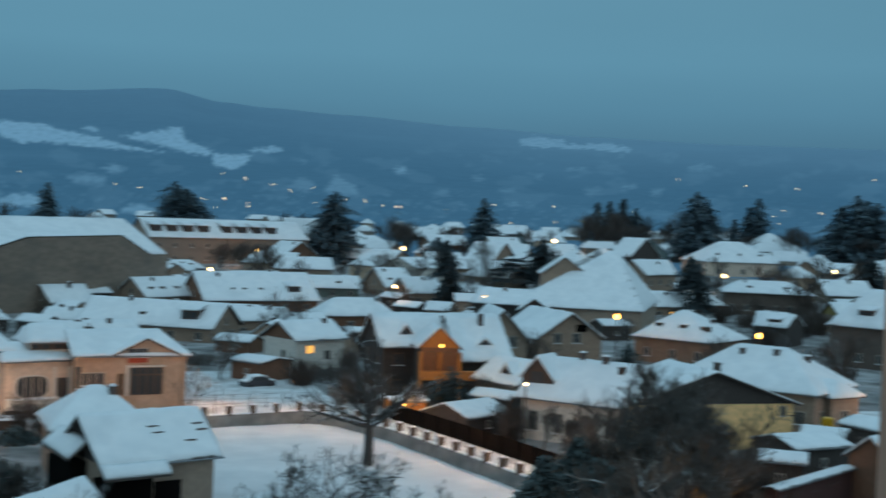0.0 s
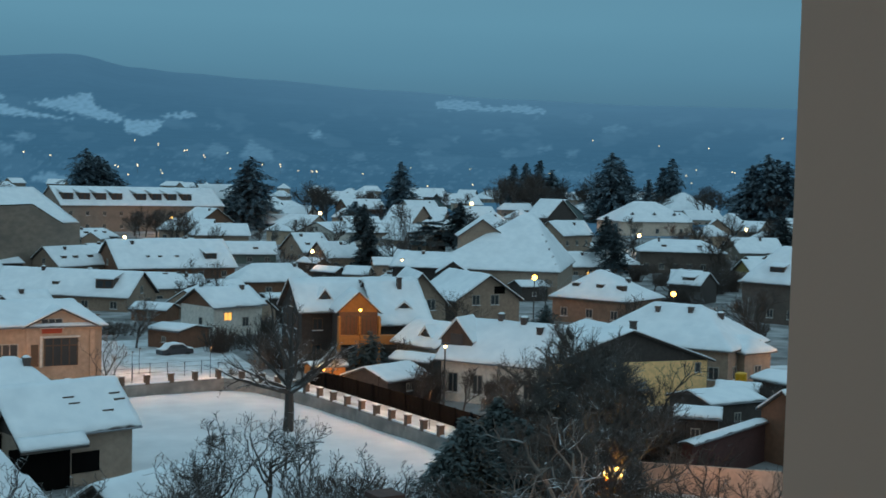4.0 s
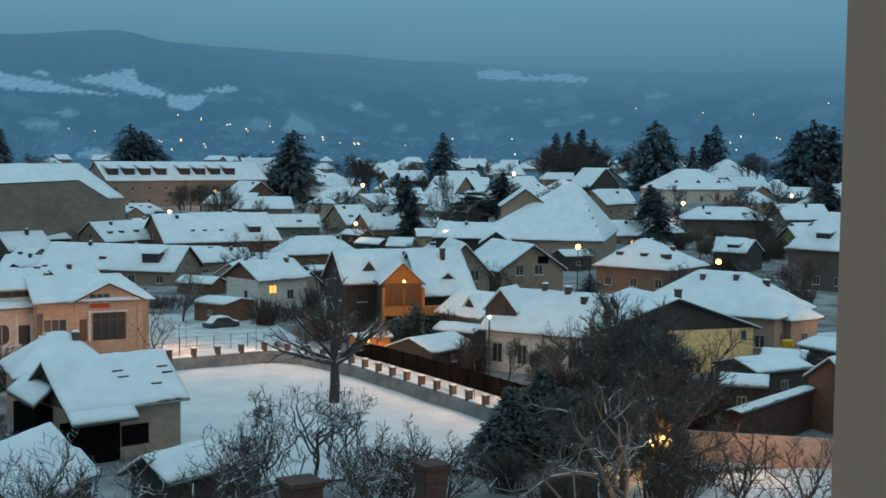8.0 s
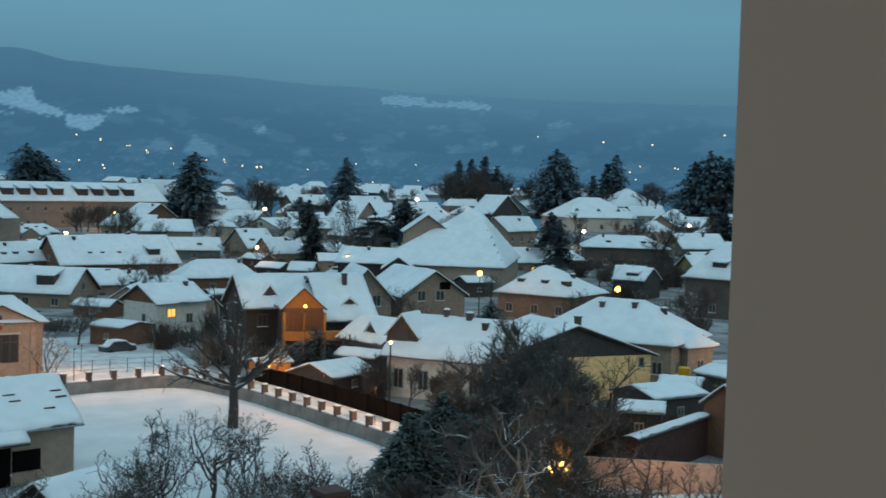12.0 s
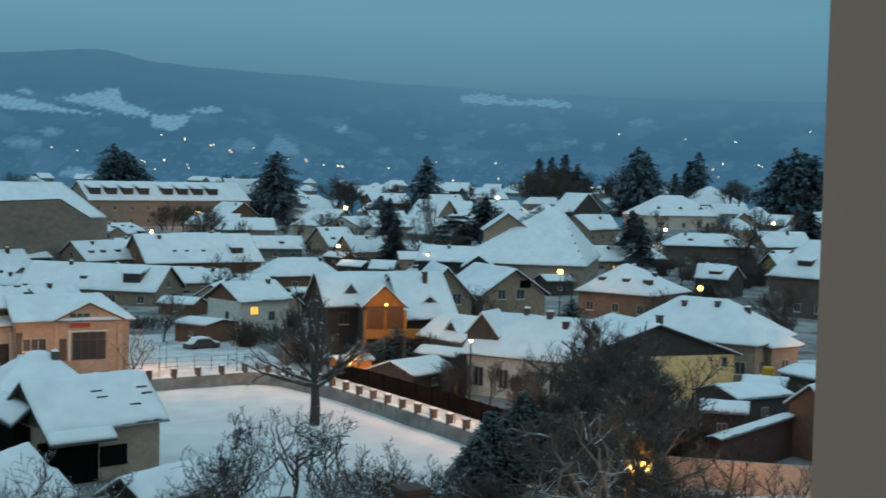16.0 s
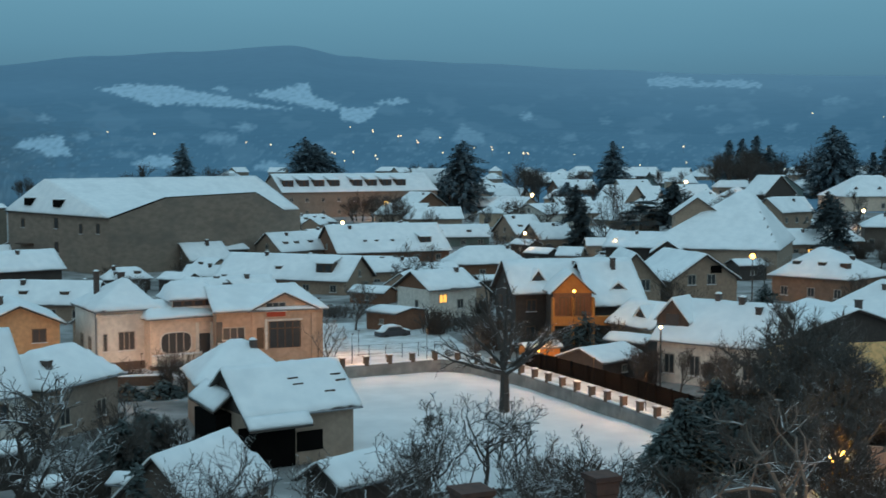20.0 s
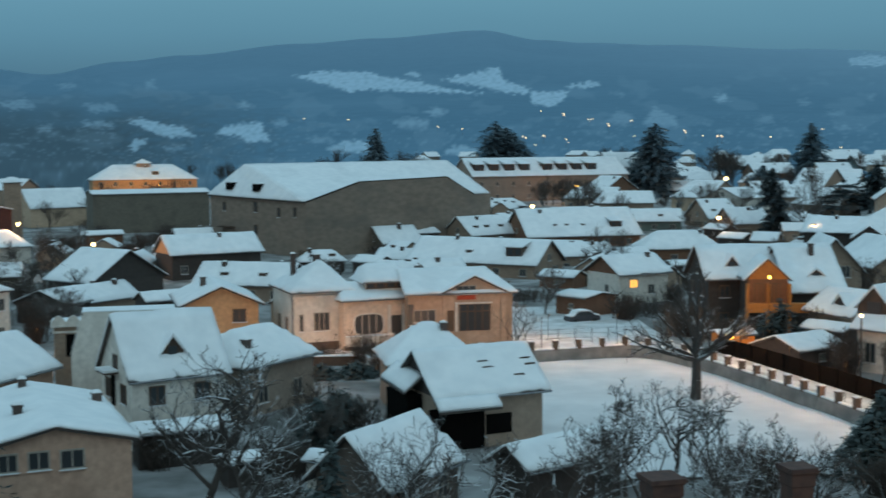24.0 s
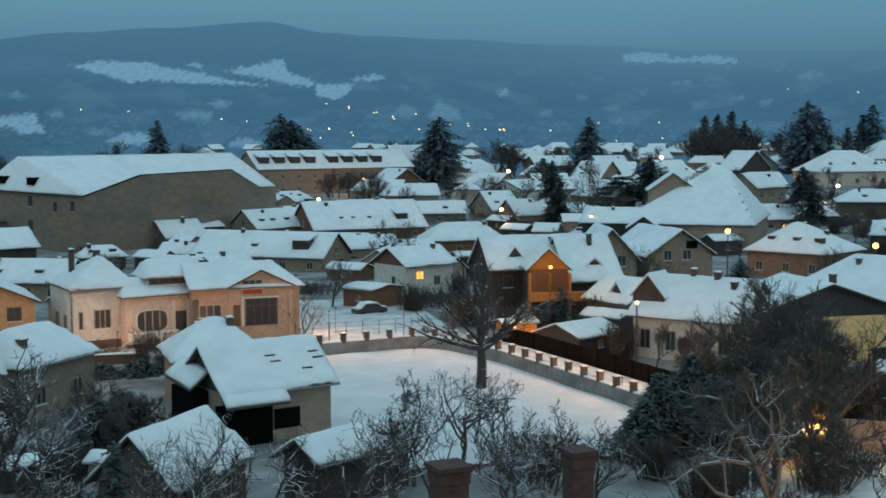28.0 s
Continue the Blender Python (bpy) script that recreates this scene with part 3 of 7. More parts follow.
def bush(x, y, w, h, seed, label="dark leafless bush among the snow", material=None, count=900, z=None, category="bush"):
    """A thicket of thin upright stems and twigs."""
    rng = random.Random(seed)
    t = empty("bush", pose(x, y, ground_z(math.hypot(x, y)) if z is None else z), label, category, "garden bushes")
    segs = []
    for _ in range(count // 8):
        px, py = rng.gauss(0, w * 0.22), rng.gauss(0, w * 0.22)
        tip = Vector((px * 1.6 + rng.gauss(0, 0.3), py * 1.6 + rng.gauss(0, 0.3), h * rng.uniform(0.5, 1.0)))
        base = Vector((px, py, -0.1))
        segs.append((base, tip, 0.035, 0.012))
        for _ in range(7):
            a = base.lerp(tip, rng.uniform(0.25, 0.95))
            b = a + Vector((rng.gauss(0, 0.4), rng.gauss(0, 0.4), rng.uniform(0.05, 0.7))) * (0.3 + 0.2 * h)
            segs.append((a, b, 0.018, 0.01))
    part("stem_tangle", rods(segs, 3), material or TWIG, t)
    return t


# ---- ground, hills ----
def skyline(az):
    """Elevation in degrees of the ridge of the hills by azimuth in degrees (clockwise from straight ahead)."""
    pts = ((-180, 3), (-60, 3.5), (-24, 3.5), (-19.5, 3.78), (-16, 3.27), (-13.8, 3.05), (-10.6, 3.62), (-8, 3.9), (-3, 4.42), (0.4, 4.65), (5.0, 4.97), (7.6, 4.52), (9.5, 4.38), (13, 4.22), (18.5, 3.92), (24, 3.66), (30, 3.5), (40, 3.4), (70, 3.2), (180, 3))
    for (a0, e0), (a1, e1) in zip(pts, pts[1:]):
        if a0 <= az <= a1:
            f = (az - a0) / (a1 - a0)
            f = f * f * (3 - 2 * f)
            return e0 + (e1 - e0) * f
    return 3.0


FOOT, RIDGE = 1000.0, 3400.0


def land(az, r):
    """Height of the land at a polar place."""
    if r <= FOOT:
        return ground_z(r)
    top = EYE + math.tan(radians(skyline(az))) * RIDGE
    f = (r - FOOT) / (RIDGE - FOOT)
    x, y = r * math.sin(radians(az)), r * math.cos(radians(az))
    wob = noise.noise(Vector((x, y, 0)) * 0.001) * 26
    if f <= 1:
        return ground_z(FOOT) + (top - ground_z(FOOT)) * (0.72 * f ** 1.35 + 0.28 * f * f) + wob * min(f * 2, 1) * (1 - f ** 6)
    return top - 60 * (f - 1) + 5 * noise.noise(Vector((x, y, 3)) * 0.01)


def sheet(name, azs, rs, material, label, smooth=True):
    verts = [(r * math.sin(radians(a)), r * math.cos(radians(a)), land(a, r)) for a in azs for r in rs]
    n = len(rs)
    faces = [(i * n + j, i * n + j + 1, i * n + n + j + 1, i * n + n + j) for i in range(len(azs) - 1) for j in range(n - 1)]
    return tagged(part(name, (verts, faces), material, smooth=smooth), label, name, kind="structure")


sheet("ground", [-180 + 3 * i for i in range(121)], [0.5, 20, 40, 60, 80, 100, 130, 160, 200, 220, 260, 320, 400, 452], GROUND, "trodden and fresh snow over yards and lanes")
hills = sheet("backdrop", [-180 + 4 * i for i in range(38)] + [-29 + 0.08 * i for i in range(888)] + [42 + 4 * i for i in range(35)] + [180], [450, 500, 600, 700, 800, 900] + [1000 + 26 * i for i in range(90)] + [3333, 3370, 3400, 3500, 3800, 4300, 4800], FOREST, "wooded hills under thin snow beyond the town, tinted with haze")

# snowy clearings on the hills: how open they are, and their corners in azimuth and elevation from the window
CLEARINGS = []


def clearing(openness, *corners):
    CLEARINGS.append((openness, corners))


# ---- hills' clearings and lights ----
clearing(0.85, (-3.26, 3.01), (-1.99, 3.24), (-0.01, 3.19), (0.68, 3.00), (2.22, 2.73), (3.59, 2.43), (5.01, 2.23), (3.59, 2.26), (1.22, 2.36), (-0.02, 2.43), (-0.86, 2.31), (-1.75, 2.62))
clearing(0.70, (1.60, 3.05), (1.92, 3.25), (2.32, 3.10), (2.22, 2.90))
clearing(0.85, (3.17, 2.85), (4.34, 3.05), (5.76, 3.39), (5.91, 2.85), (6.46, 2.60), (7.15, 2.42), (7.01, 2.20), (6.01, 2.25), (5.08, 2.50), (3.96, 2.70))
clearing(0.85, (7.18, 2.30), (8.82, 2.27), (8.57, 1.85), (8.00, 1.60), (7.21, 1.78))
clearing(0.80, (8.65, 2.49), (9.81, 2.73), (10.18, 2.56), (9.57, 2.39))
clearing(0.35, (10.63, 2.21), (11.30, 2.15), (11.17, 2.03))
clearing(0.60, (15.09, 1.93), (15.45, 2.10), (15.76, 1.88), (15.45, 1.73))
clearing(0.75, (-10.42, 1.13), (-9.77, 1.18), (-8.91, 0.94), (-8.13, 0.82), (-7.59, 0.43), (-8.75, 0.38), (-9.59, 0.67))
clearing(0.80, (-6.74, 0.63), (-6.04, 0.90), (-4.71, 1.05), (-4.66, 0.63), (-4.38, 0.18), (-5.33, 0.16), (-5.64, 0.43), (-6.29, 0.46))
clearing(0.65, (-10.45, -0.02), (-10.16, 0.31), (-9.58, 0.36), (-9.84, 0.05), (-10.18, -0.24))
clearing(0.75, (-1.88, -0.19), (-1.08, 0.18), (-0.04, 0.13), (0.05, -0.32), (-1.41, -0.34))
clearing(0.55, (3.25, -0.38), (3.83, -0.03), (4.85, -0.23), (4.85, -0.58))
clearing(0.40, (1.09, 1.00), (1.71, 1.17), (2.71, 1.02), (2.51, 0.72), (1.46, 0.72))
clearing(0.45, (2.46, 1.42), (3.01, 1.66), (3.46, 1.42), (3.08, 1.22))
clearing(0.40, (-5.79, 1.75), (-5.42, 1.92), (-5.04, 1.73), (-5.38, 1.58))
clearing(0.35, (-4.27, 1.07), (-3.73, 1.17), (-3.59, 0.92), (-4.10, 0.80))
clearing(0.30, (-12.16, 1.01), (-11.58, 1.13), (-11.31, 0.91), (-11.93, 0.82))
clearing(0.30, (-9.69, 2.74), (-9.33, 2.91), (-9.22, 2.51), (-9.58, 2.38))
clearing(0.35, (-8.93, -0.03), (-8.05, 0.04), (-8.15, -0.15), (-8.81, -0.20))
clearing(0.30, (-2.76, 0.33), (-1.77, 0.38), (-1.53, 0.16), (-2.52, 0.08))
clearing(0.30, (10.44, 0.92), (10.93, 1.42), (11.67, 1.17), (11.31, 0.75))
clearing(0.40, (12.05, 0.79), (12.53, 1.58), (13.39, 1.16), (13.64, 0.67), (12.66, 0.74))
clearing(0.55, (-18.89, 0.92), (-17.99, 0.92), (-16.98, 0.49), (-16.92, 0.06), (-18.25, -0.03), (-18.91, 0.26))
clearing(0.35, (-15.67, 1.87), (-14.62, 2.04), (-14.16, 1.68), (-15.22, 1.56))
clearing(0.30, (-13.31, 2.64), (-12.60, 2.70), (-12.56, 2.50), (-13.20, 2.45))
clearing(0.30, (-12.26, 1.80), (-10.94, 1.85), (-10.83, 1.56), (-11.91, 1.48))
clearing(0.35, (-14.18, 0.84), (-13.59, 0.91), (-13.55, 0.66), (-14.12, 0.62))
clearing(0.35, (-18.87, 1.44), (-18.20, 1.49), (-17.86, 1.32), (-18.66, 1.20))
clearing(0.40, (-12.28, 1.07), (-11.08, 1.00), (-11.02, 0.80), (-12.17, 0.85))
clearing(0.70, (20.40, 3.34), (21.27, 3.64), (22.40, 3.55), (22.65, 3.33), (24.53, 3.41), (25.53, 3.26), (25.41, 3.03), (23.78, 3.11), (22.53, 3.11), (21.03, 3.16))
clearing(0.30, (24.91, 3.04), (25.34, 3.01), (25.25, 2.78), (24.84, 2.82))
clearing(0.30, (26.91, 3.09), (27.53, 3.23), (27.66, 2.86), (27.04, 2.80))
clearing(0.35, (28.00, 2.55), (28.79, 2.72), (29.29, 2.48), (28.55, 2.26), (28.06, 2.30))
clearing(0.45, (15.06, 1.84), (15.55, 2.00), (15.80, 1.81), (15.41, 1.70))
clearing(0.30, (18.57, 1.75), (18.94, 1.88), (19.12, 1.61), (18.78, 1.50))
clearing(0.30, (20.10, 0.59), (20.54, 0.81), (20.75, 0.56), (20.35, 0.45))
clearing(0.30, (22.68, 2.31), (23.68, 2.37), (23.56, 2.14), (22.81, 2.12))
clearing(0.30, (21.31, 1.93), (21.71, 2.04), (21.62, 1.69))
clearing(0.30, (25.08, 1.56), (25.78, 1.70), (25.83, 1.50), (25.24, 1.38))
clearing(0.30, (26.46, 1.47), (26.96, 1.53), (26.89, 1.23), (26.54, 1.22))
clearing(0.25, (23.58, 1.34), (24.21, 1.51), (24.34, 1.21), (23.72, 1.09))
clearing(0.25, (16.85, 1.00), (17.47, 1.17), (17.60, 0.85), (17.06, 0.76))
clearing(0.25, (19.83, 1.24), (20.53, 1.36), (20.53, 1.11), (19.96, 1.04))

co = np.empty(len(hills.data.vertices) * 3)
hills.data.vertices.foreach_get("co", co)
co = co.reshape(-1, 3)
rad = np.hypot(co[:, 0], co[:, 1])
azim, elev = np.degrees(np.arctan2(co[:, 0], co[:, 1])), np.degrees(np.arctan2(co[:, 2] - EYE, rad))
rough1 = np.array([noise.noise(Vector((a * 2.2, e * 5.0, 0))) for a, e in zip(azim, elev)])
broad = np.array([noise.noise(Vector((a * 0.55, e * 1.6, 9))) for a, e in zip(azim, elev)])
rough2 = np.array([noise.noise(Vector((a * 4.5, e * 10.0, 4))) for a, e in zip(azim, elev)])
# Haze put into the colour: paler upwards and towards the right.
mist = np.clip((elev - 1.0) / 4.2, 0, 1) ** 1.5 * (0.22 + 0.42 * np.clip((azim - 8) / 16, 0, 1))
thin = np.clip((broad * 0.9 + rough1 * 0.35 - 0.12) * 0.45, 0, 0.09) * np.clip(3.4 - elev, 0, 1)
speck = np.array([noise.noise(Vector((a * 5.0, e * 17.0, 2))) for a, e in zip(azim, elev)])
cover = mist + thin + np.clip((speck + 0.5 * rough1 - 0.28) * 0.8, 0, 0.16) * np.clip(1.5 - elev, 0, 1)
for openness, corners in CLEARINGS:
    # signed distance to the outline, in degrees, with the outline frayed by noise
    near, inside = np.full(len(azim), 9.0), np.zeros(len(azim), bool)
    for (a0, e0), (a1, e1) in zip(corners, corners[1:] + corners[:1]):
        da, de = a1 - a0, e1 - e0
        f = np.clip(((azim - a0) * da + (elev - e0) * de) / (da * da + de * de), 0, 1)
        near = np.minimum(near, np.hypot(azim - a0 - f * da, elev - e0 - f * de))
        if e0 != e1:
            inside ^= ((e0 > elev) != (e1 > elev)) & (azim < a0 + (elev - e0) * da / de)
    gap = np.where(inside, near, -near) + 0.13 * rough2 + 0.09 * speck
    soft = 0.09 if openness > 0.5 else 0.18
    cover = np.maximum(cover, np.clip(0.5 + gap / soft, 0, 1) * openness * np.clip(0.95 + 0.5 * speck, 0.5, 1.05))
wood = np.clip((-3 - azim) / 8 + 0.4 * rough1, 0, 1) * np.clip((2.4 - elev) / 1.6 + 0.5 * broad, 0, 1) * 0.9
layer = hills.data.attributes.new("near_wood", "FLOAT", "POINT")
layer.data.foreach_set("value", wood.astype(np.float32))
layer = hills.data.attributes.new("snow_and_haze", "FLOAT", "POINT")
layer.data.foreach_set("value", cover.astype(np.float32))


def ball(r, cuts=1):
    bm = bmesh.new()
    bmesh.ops.create_icosphere(bm, subdivisions=cuts, radius=r)
    return bm


def far_lamp(az, el):
    """A lamp far off in the valley or on the hills: a mast and its bright head."""
    a, t = radians(az), math.tan(radians(el))
    r = FOOT * 0.62
    while r < RIDGE and land(az, r) + 7 < EYE + t * r:
        r += 15
    zg = land(az, r)
    top = empty("street_lamp", pose(r * math.sin(a), r * math.cos(a), zg), "far street lamp glowing warm white", "street lamp", "lamps of the valley")
    hz = max(2.0, EYE + t * r - zg)
    part("pole", rods([((0, 0, -2), (0, 0, hz), 0.12, 0.08)], 5), METAL, top)
    # Bulb grows with distance, its glare put into the size.
    b = part("bulb", ball(r * 0.00045), PALE, top)
    b.location.z = hz


far_lamp(-2.85, 1.19)
far_lamp(-0.90, 1.12)
far_lamp(3.03, 0.77)
far_lamp(4.11, 0.67)
far_lamp(7.60, 1.43)
far_lamp(8.58, 1.30)
far_lamp(9.82, 1.05)
far_lamp(10.52, 0.85)
far_lamp(7.71, 0.36)
far_lamp(6.78, 0.31)
far_lamp(8.70, 0.18)
far_lamp(7.33, -0.06)
far_lamp(11.55, 0.97)
far_lamp(13.84, 0.54)
far_lamp(14.62, 0.29)
far_lamp(15.23, 0.29)
far_lamp(15.42, 0.29)
far_lamp(11.68, 0.30)
far_lamp(8.59, 1.23)
far_lamp(10.58, 0.76)
far_lamp(9.70, 1.03)
far_lamp(6.91, 0.26)
far_lamp(7.72, 0.31)
far_lamp(8.77, 0.03)
far_lamp(13.06, 0.52)
far_lamp(13.87, 0.44)
far_lamp(15.27, 0.24)
far_lamp(15.46, 0.24)
far_lamp(17.49, 0.22)
far_lamp(19.60, 0.53)
far_lamp(22.23, 0.55)
far_lamp(26.52, -0.41)
far_lamp(30.50, 1.76)
far_lamp(32.64, 1.69)
far_lamp(35.72, 2.17)
far_lamp(27.62, 1.94)
far_lamp(32.14, 0.74)
far_lamp(31.70, 0.48)
far_lamp(31.09, 0.59)
far_lamp(31.96, 0.17)
far_lamp(33.65, 0.70)
far_lamp(33.78, 0.66)
far_lamp(23.50, -0.04)
far_lamp(25.74, 0.45)
far_lamp(22.37, -0.14)
far_lamp(20.37, -0.25)


# ---- the tower block that the window belongs to ----
tagged(part("wall_balcony", boxes((0.55, 0.95, -1.4, 0.7446, 0.0, 30.0)), JAMB), "grey-brown rendered side wall of the balcony", "wall", kind="structure")
tagged(part("wall_tower", boxes((-14.0, 14.0, -13.0, -1.41, 0.0, 30.0)), JAMB), "rendered face of the tower block", "wall", kind="structure")
tagged(part("floor_balcony", boxes((-2.0, 0.547, -1.4, 0.35, EYE - 1.75, EYE - 1.6)), CONCRETE), "concrete slab of the balcony", "floor", kind="structure")


# ---- houses ----
h = chalet = house("house", "large snow-roofed timber chalet with small roof dormers", 44.2, 143.4, 0.00, 2.3, 15.5, 8.8, 6.0, 9.44, wall="dark", gable="dark", storeys=2, dormers=((-0.28,-1,1.5,1.4),(0.36,-1,1.8,1.1)), chimneys=((0.05,-0.12),(0.3,0.1)), faces="fl", brown=True, thick=0.2, seed=1)
# Dark lower wall and brown recess: shade put into the gable's colours.
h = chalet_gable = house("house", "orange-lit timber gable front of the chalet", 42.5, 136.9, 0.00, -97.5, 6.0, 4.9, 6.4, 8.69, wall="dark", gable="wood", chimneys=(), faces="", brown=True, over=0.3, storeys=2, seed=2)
wall_part(h, "r", "upper_wall", WALLS["brown"], 0.0, 3.3, DIMS[h.name][1] - 0.7, 3.15, 0.04, "wall behind the balcony, browned for the shade of its recess")
wins(h, "r", [(-0.9, 4.0, 0.8, 1.95, 1, False), (0.9, 4.0, 0.8, 1.95, 1, False)])
wall_part(h, "r", "balcony", WALLS["wood"], 1.2, 3.0, 6.6, 0.95, 1.2, "carved timber balcony front")
for q in (-2.2, 0.0, 2.2):
    wall_part(h, "r", "post", WALLS["wood"], q, 0.0, 0.2, 6.0, 1.15)
h = chalet_wing = house("house", "long low-swept snowy roof of the chalet wing", 48.1, 141.2, 0.00, 0.4, 6.7, 11.5, 4.8, 9.29, wall="dark", chimneys=((0.1,-0.1),), dormers=((0.05,-1,1.7,1.0),), faces="f", brown=True, thick=0.2, seed=3)
h = house("house", "white house with a brown gable and one lit window", 34.2, 169.5, 0.00, 25.9, 8.9, 8.1, 3.97, 6.22, wall="chalk", gable="brown", chimneys=((0.3,-0.1),), faces="", seed=4)
wins(h, "f", [(-1.7, 2.2, 1.15, 1.0, 1, True), (1.2, 1.3, 0.9, 1.1, 1, False)])
wins(h, "l", [(0.8, 1.5, 0.6, 0.9, 0, False)])
h = twin = house("house", "grey rendered house with two steep snowy gables", 58.4, 161.7, 0.00, -100.0, 13.0, 7.5, 4.87, 9.0, wall="grey", gable="grey", storeys=2, chimneys=(), faces="", thick=0.2, seed=5)
wins(h, "r", [(-0.5, 4.6, 0.6, 1.3, 0, False), (1.3, 4.3, 1.0, 1.3, 1, False)])
h = twin_gable = house("house", "grey rendered cross gable with a dark balcony niche", 67.2, 163.6, 0.00, -86.0, 13.0, 10.3, 5.2, 8.6, wall="grey", gable="grey", chimneys=(), storeys=2, faces="", over=0.5, thick=0.2, seed=6)
wins(h, "r", [(-1.9, 4.7, 1.0, 1.2, 1, False), (0.9, 4.7, 1.1, 1.2, 1, False)])
# A flat black sheet paints the shade inside the niche.
wall_part(h, "r", "balcony_niche", FENCING, 1.6, 6.1, 1.6, 1.0, 0.04, "black sheet for the shaded niche under the gable")
h = old_hall = house("hall", "wide old hall with a vast snow-covered roof", 101.3, 228.7, 0.18, -31.1, 24.7, 36.6, 5.0, 15.0, wall="tan", hip=(0.88,0.38), storeys=1, chimneys=(), faces="fr", gap=4.5, seed=7)
h = hall_wing = house("house", "long low wing with a snowed roof and dark timber wall", 85.5, 224.6, 0.19, -32.5, 14.7, 13.7, 5.0, 7.49, wall="dark", chimneys=((-0.15,-0.1),), faces="f", seed=8)
h = hall_gable = house("house", "dark boarded cross gable of the hall wing", 84.8, 214.3, 0.10, -111.6, 7.0, 6.0, 4.6, 6.71, wall="dark", gable="dark", chimneys=(), faces="", over=0.35, seed=9)
h = house("house", "snow-roofed house with a grey gable beside the hall", 146.3, 294.2, 1.20, 33.0, 15.0, 9.0, 6.9, 10.4, wall="grey", chimneys=((0.2, -0.15),), faces="fl", storeys=2, gap=4.5, seed=10)
h = house("house", "grey gabled dormer of the hall roof", 95.7, 227.9, 0.18, -108.0, 9.0, 9.2, 10.5, 13.8, wall="grey", gable="grey", chimneys=(), faces="", over=0.5, seed=110)
WINGS.append((old_hall, h))
h = house("house", "dark timbered house with a tall gable in the outer town", 184.7, 380.7, 2.3, -60.0, 9.0, 18.0, 7.6, 13.6, wall="dark", gable="dark", chimneys=((0.2, 0.1),), faces="", over=0.4, seed=112)
h = house("house", "olive-plastered gable house beside a big snowy roof", 153.3, 219.4, 0.50, -6.0, 8.0, 8.2, 3.7, 6.2, wall="tan", gable="moss", chimneys=(), faces="", seed=114)
h = house("house", "small grey gabled house with a snowy roof", 165.5, 329.7, 2.01, 0.9, 10.1, 12.7, 4.5, 8.62, wall="tan", chimneys=((0.1,-0.15),), seed=11)
h = house("house", "long reddish plastered house with a hipped snowy roof", 95.3, 175.8, 0.00, -55.6, 13.7, 12.6, 3.8, 7.89, wall="rust", hip=(0.8,1.2), dormers=((-0.25,-1,1.1,0.9),(0.05,-1,1.1,0.9),(0.3,-1,1.1,0.9)), chimneys=((-0.05,0.1),(0.2,0.12)), faces="flr", seed=12)
h = house("house", "broad house with a many-sided snowy roof and chimneys", 75.7, 123.3, 0.00, -52.7, 17.0, 12.8, 4.12, 8.08, wall="tan", hip=(0.9,0.9), chimneys=((-0.1,-0.12),(0.12,-0.1),(0.28,0.05)), dormers=(), seed=13)
broad_house = h
h = house("house", "low front wing with a snowy roof", 79.6, 118.2, 0.00, -74.0, 7.9, 5.2, 3.7, 5.2, wall="tan", hip=(0, 0.6), chimneys=(), dormers=((0.25, 1, 1.0, 0.7),), faces="r", thick=0.2, seed=113)
WINGS.append((broad_house, h))
h = house("house", "yellow-plastered house with a dark timber gable", 60.5, 111.1, 0.00, -89.5, 9.8, 18.1, 4.3, 7.36, wall="yellow", gable="dark", storeys=2, chimneys=((0.1,0.12),), faces="", over=0.5, seed=14)
wins(h, "r", [(DIMS[h.name][1] / 2 - 1.6, 3.2, 0.5, 0.8, 0, False)])
h = house("house", "white house with a long snowy roof behind bare trees", 51.2, 113.4, 0.00, -49.3, 11.6, 9.8, 4.0, 7.56, wall="chalk", chimneys=((0.12,-0.02),(-0.1,0.0),(0.3,-0.12)), dormers=((-0.37,-1,3.3,2.7),), faces="fl", gap=2.6, win=(0.9,1.7), seed=15)
h = house("house", "snow-roofed wing with a small triangular dormer", 49.8, 129.5, 0.00, -69.9, 7.6, 7.2, 3.5, 5.84, wall="tan", chimneys=(), dormers=((0.1,-1,1.7,1.3),), seed=16)
h = house("shed", "low dark garden shed under a thick layer of snow", 40.3, 118.7, 0.00, 30.9, 6.7, 6.0, 1.9, 2.99, wall="dark", chimneys=(), faces="f", over=0.25, category="shed", group="garden sheds", win=(0.6,0.6), seed=17)
h = house("shed", "low dark garden shed under a thick layer of snow", 45.7, 124.9, 0.00, -50.0, 5.0, 3.5, 2.5, 3.14, wall="dark", chimneys=(), faces="f", over=0.25, category="shed", group="garden sheds", win=(0.6,0.6), seed=18)
h = house("house", "grey rendered one-storey house with a snow-covered roof", 132.8, 213.5, 0.38, -36.7, 6.0, 8.5, 1.9, 4.68, wall="grey", chimneys=((0.1, -0.1), (-0.2, 0.1),), seed=19)
h = house("house", "dark brown house under a broad snow-covered roof", 126.3, 171.7, 0.0, -63.0, 11.2, 14.4, 6.3, 11.9, wall="umber", hip=(0.5, 0.5), dormers=((0.0, -1, 2.4, 1.1),), chimneys=((0.28, -0.1),), seed=20)
h = house("house", "dark brown one-storey house with a snow-covered roof and dormers", 159.7, 260.0, 1.2, -26.2, 20.3, 13.9, 4.9, 7.48, wall="umber", hip=(0.6, 0.8), chimneys=((-0.25, -0.1), (0.3, 0.1),), dormers=((0.2, -1, 1.1, 0.8), (-0.2, -1, 1.1, 0.8)), seed=21)
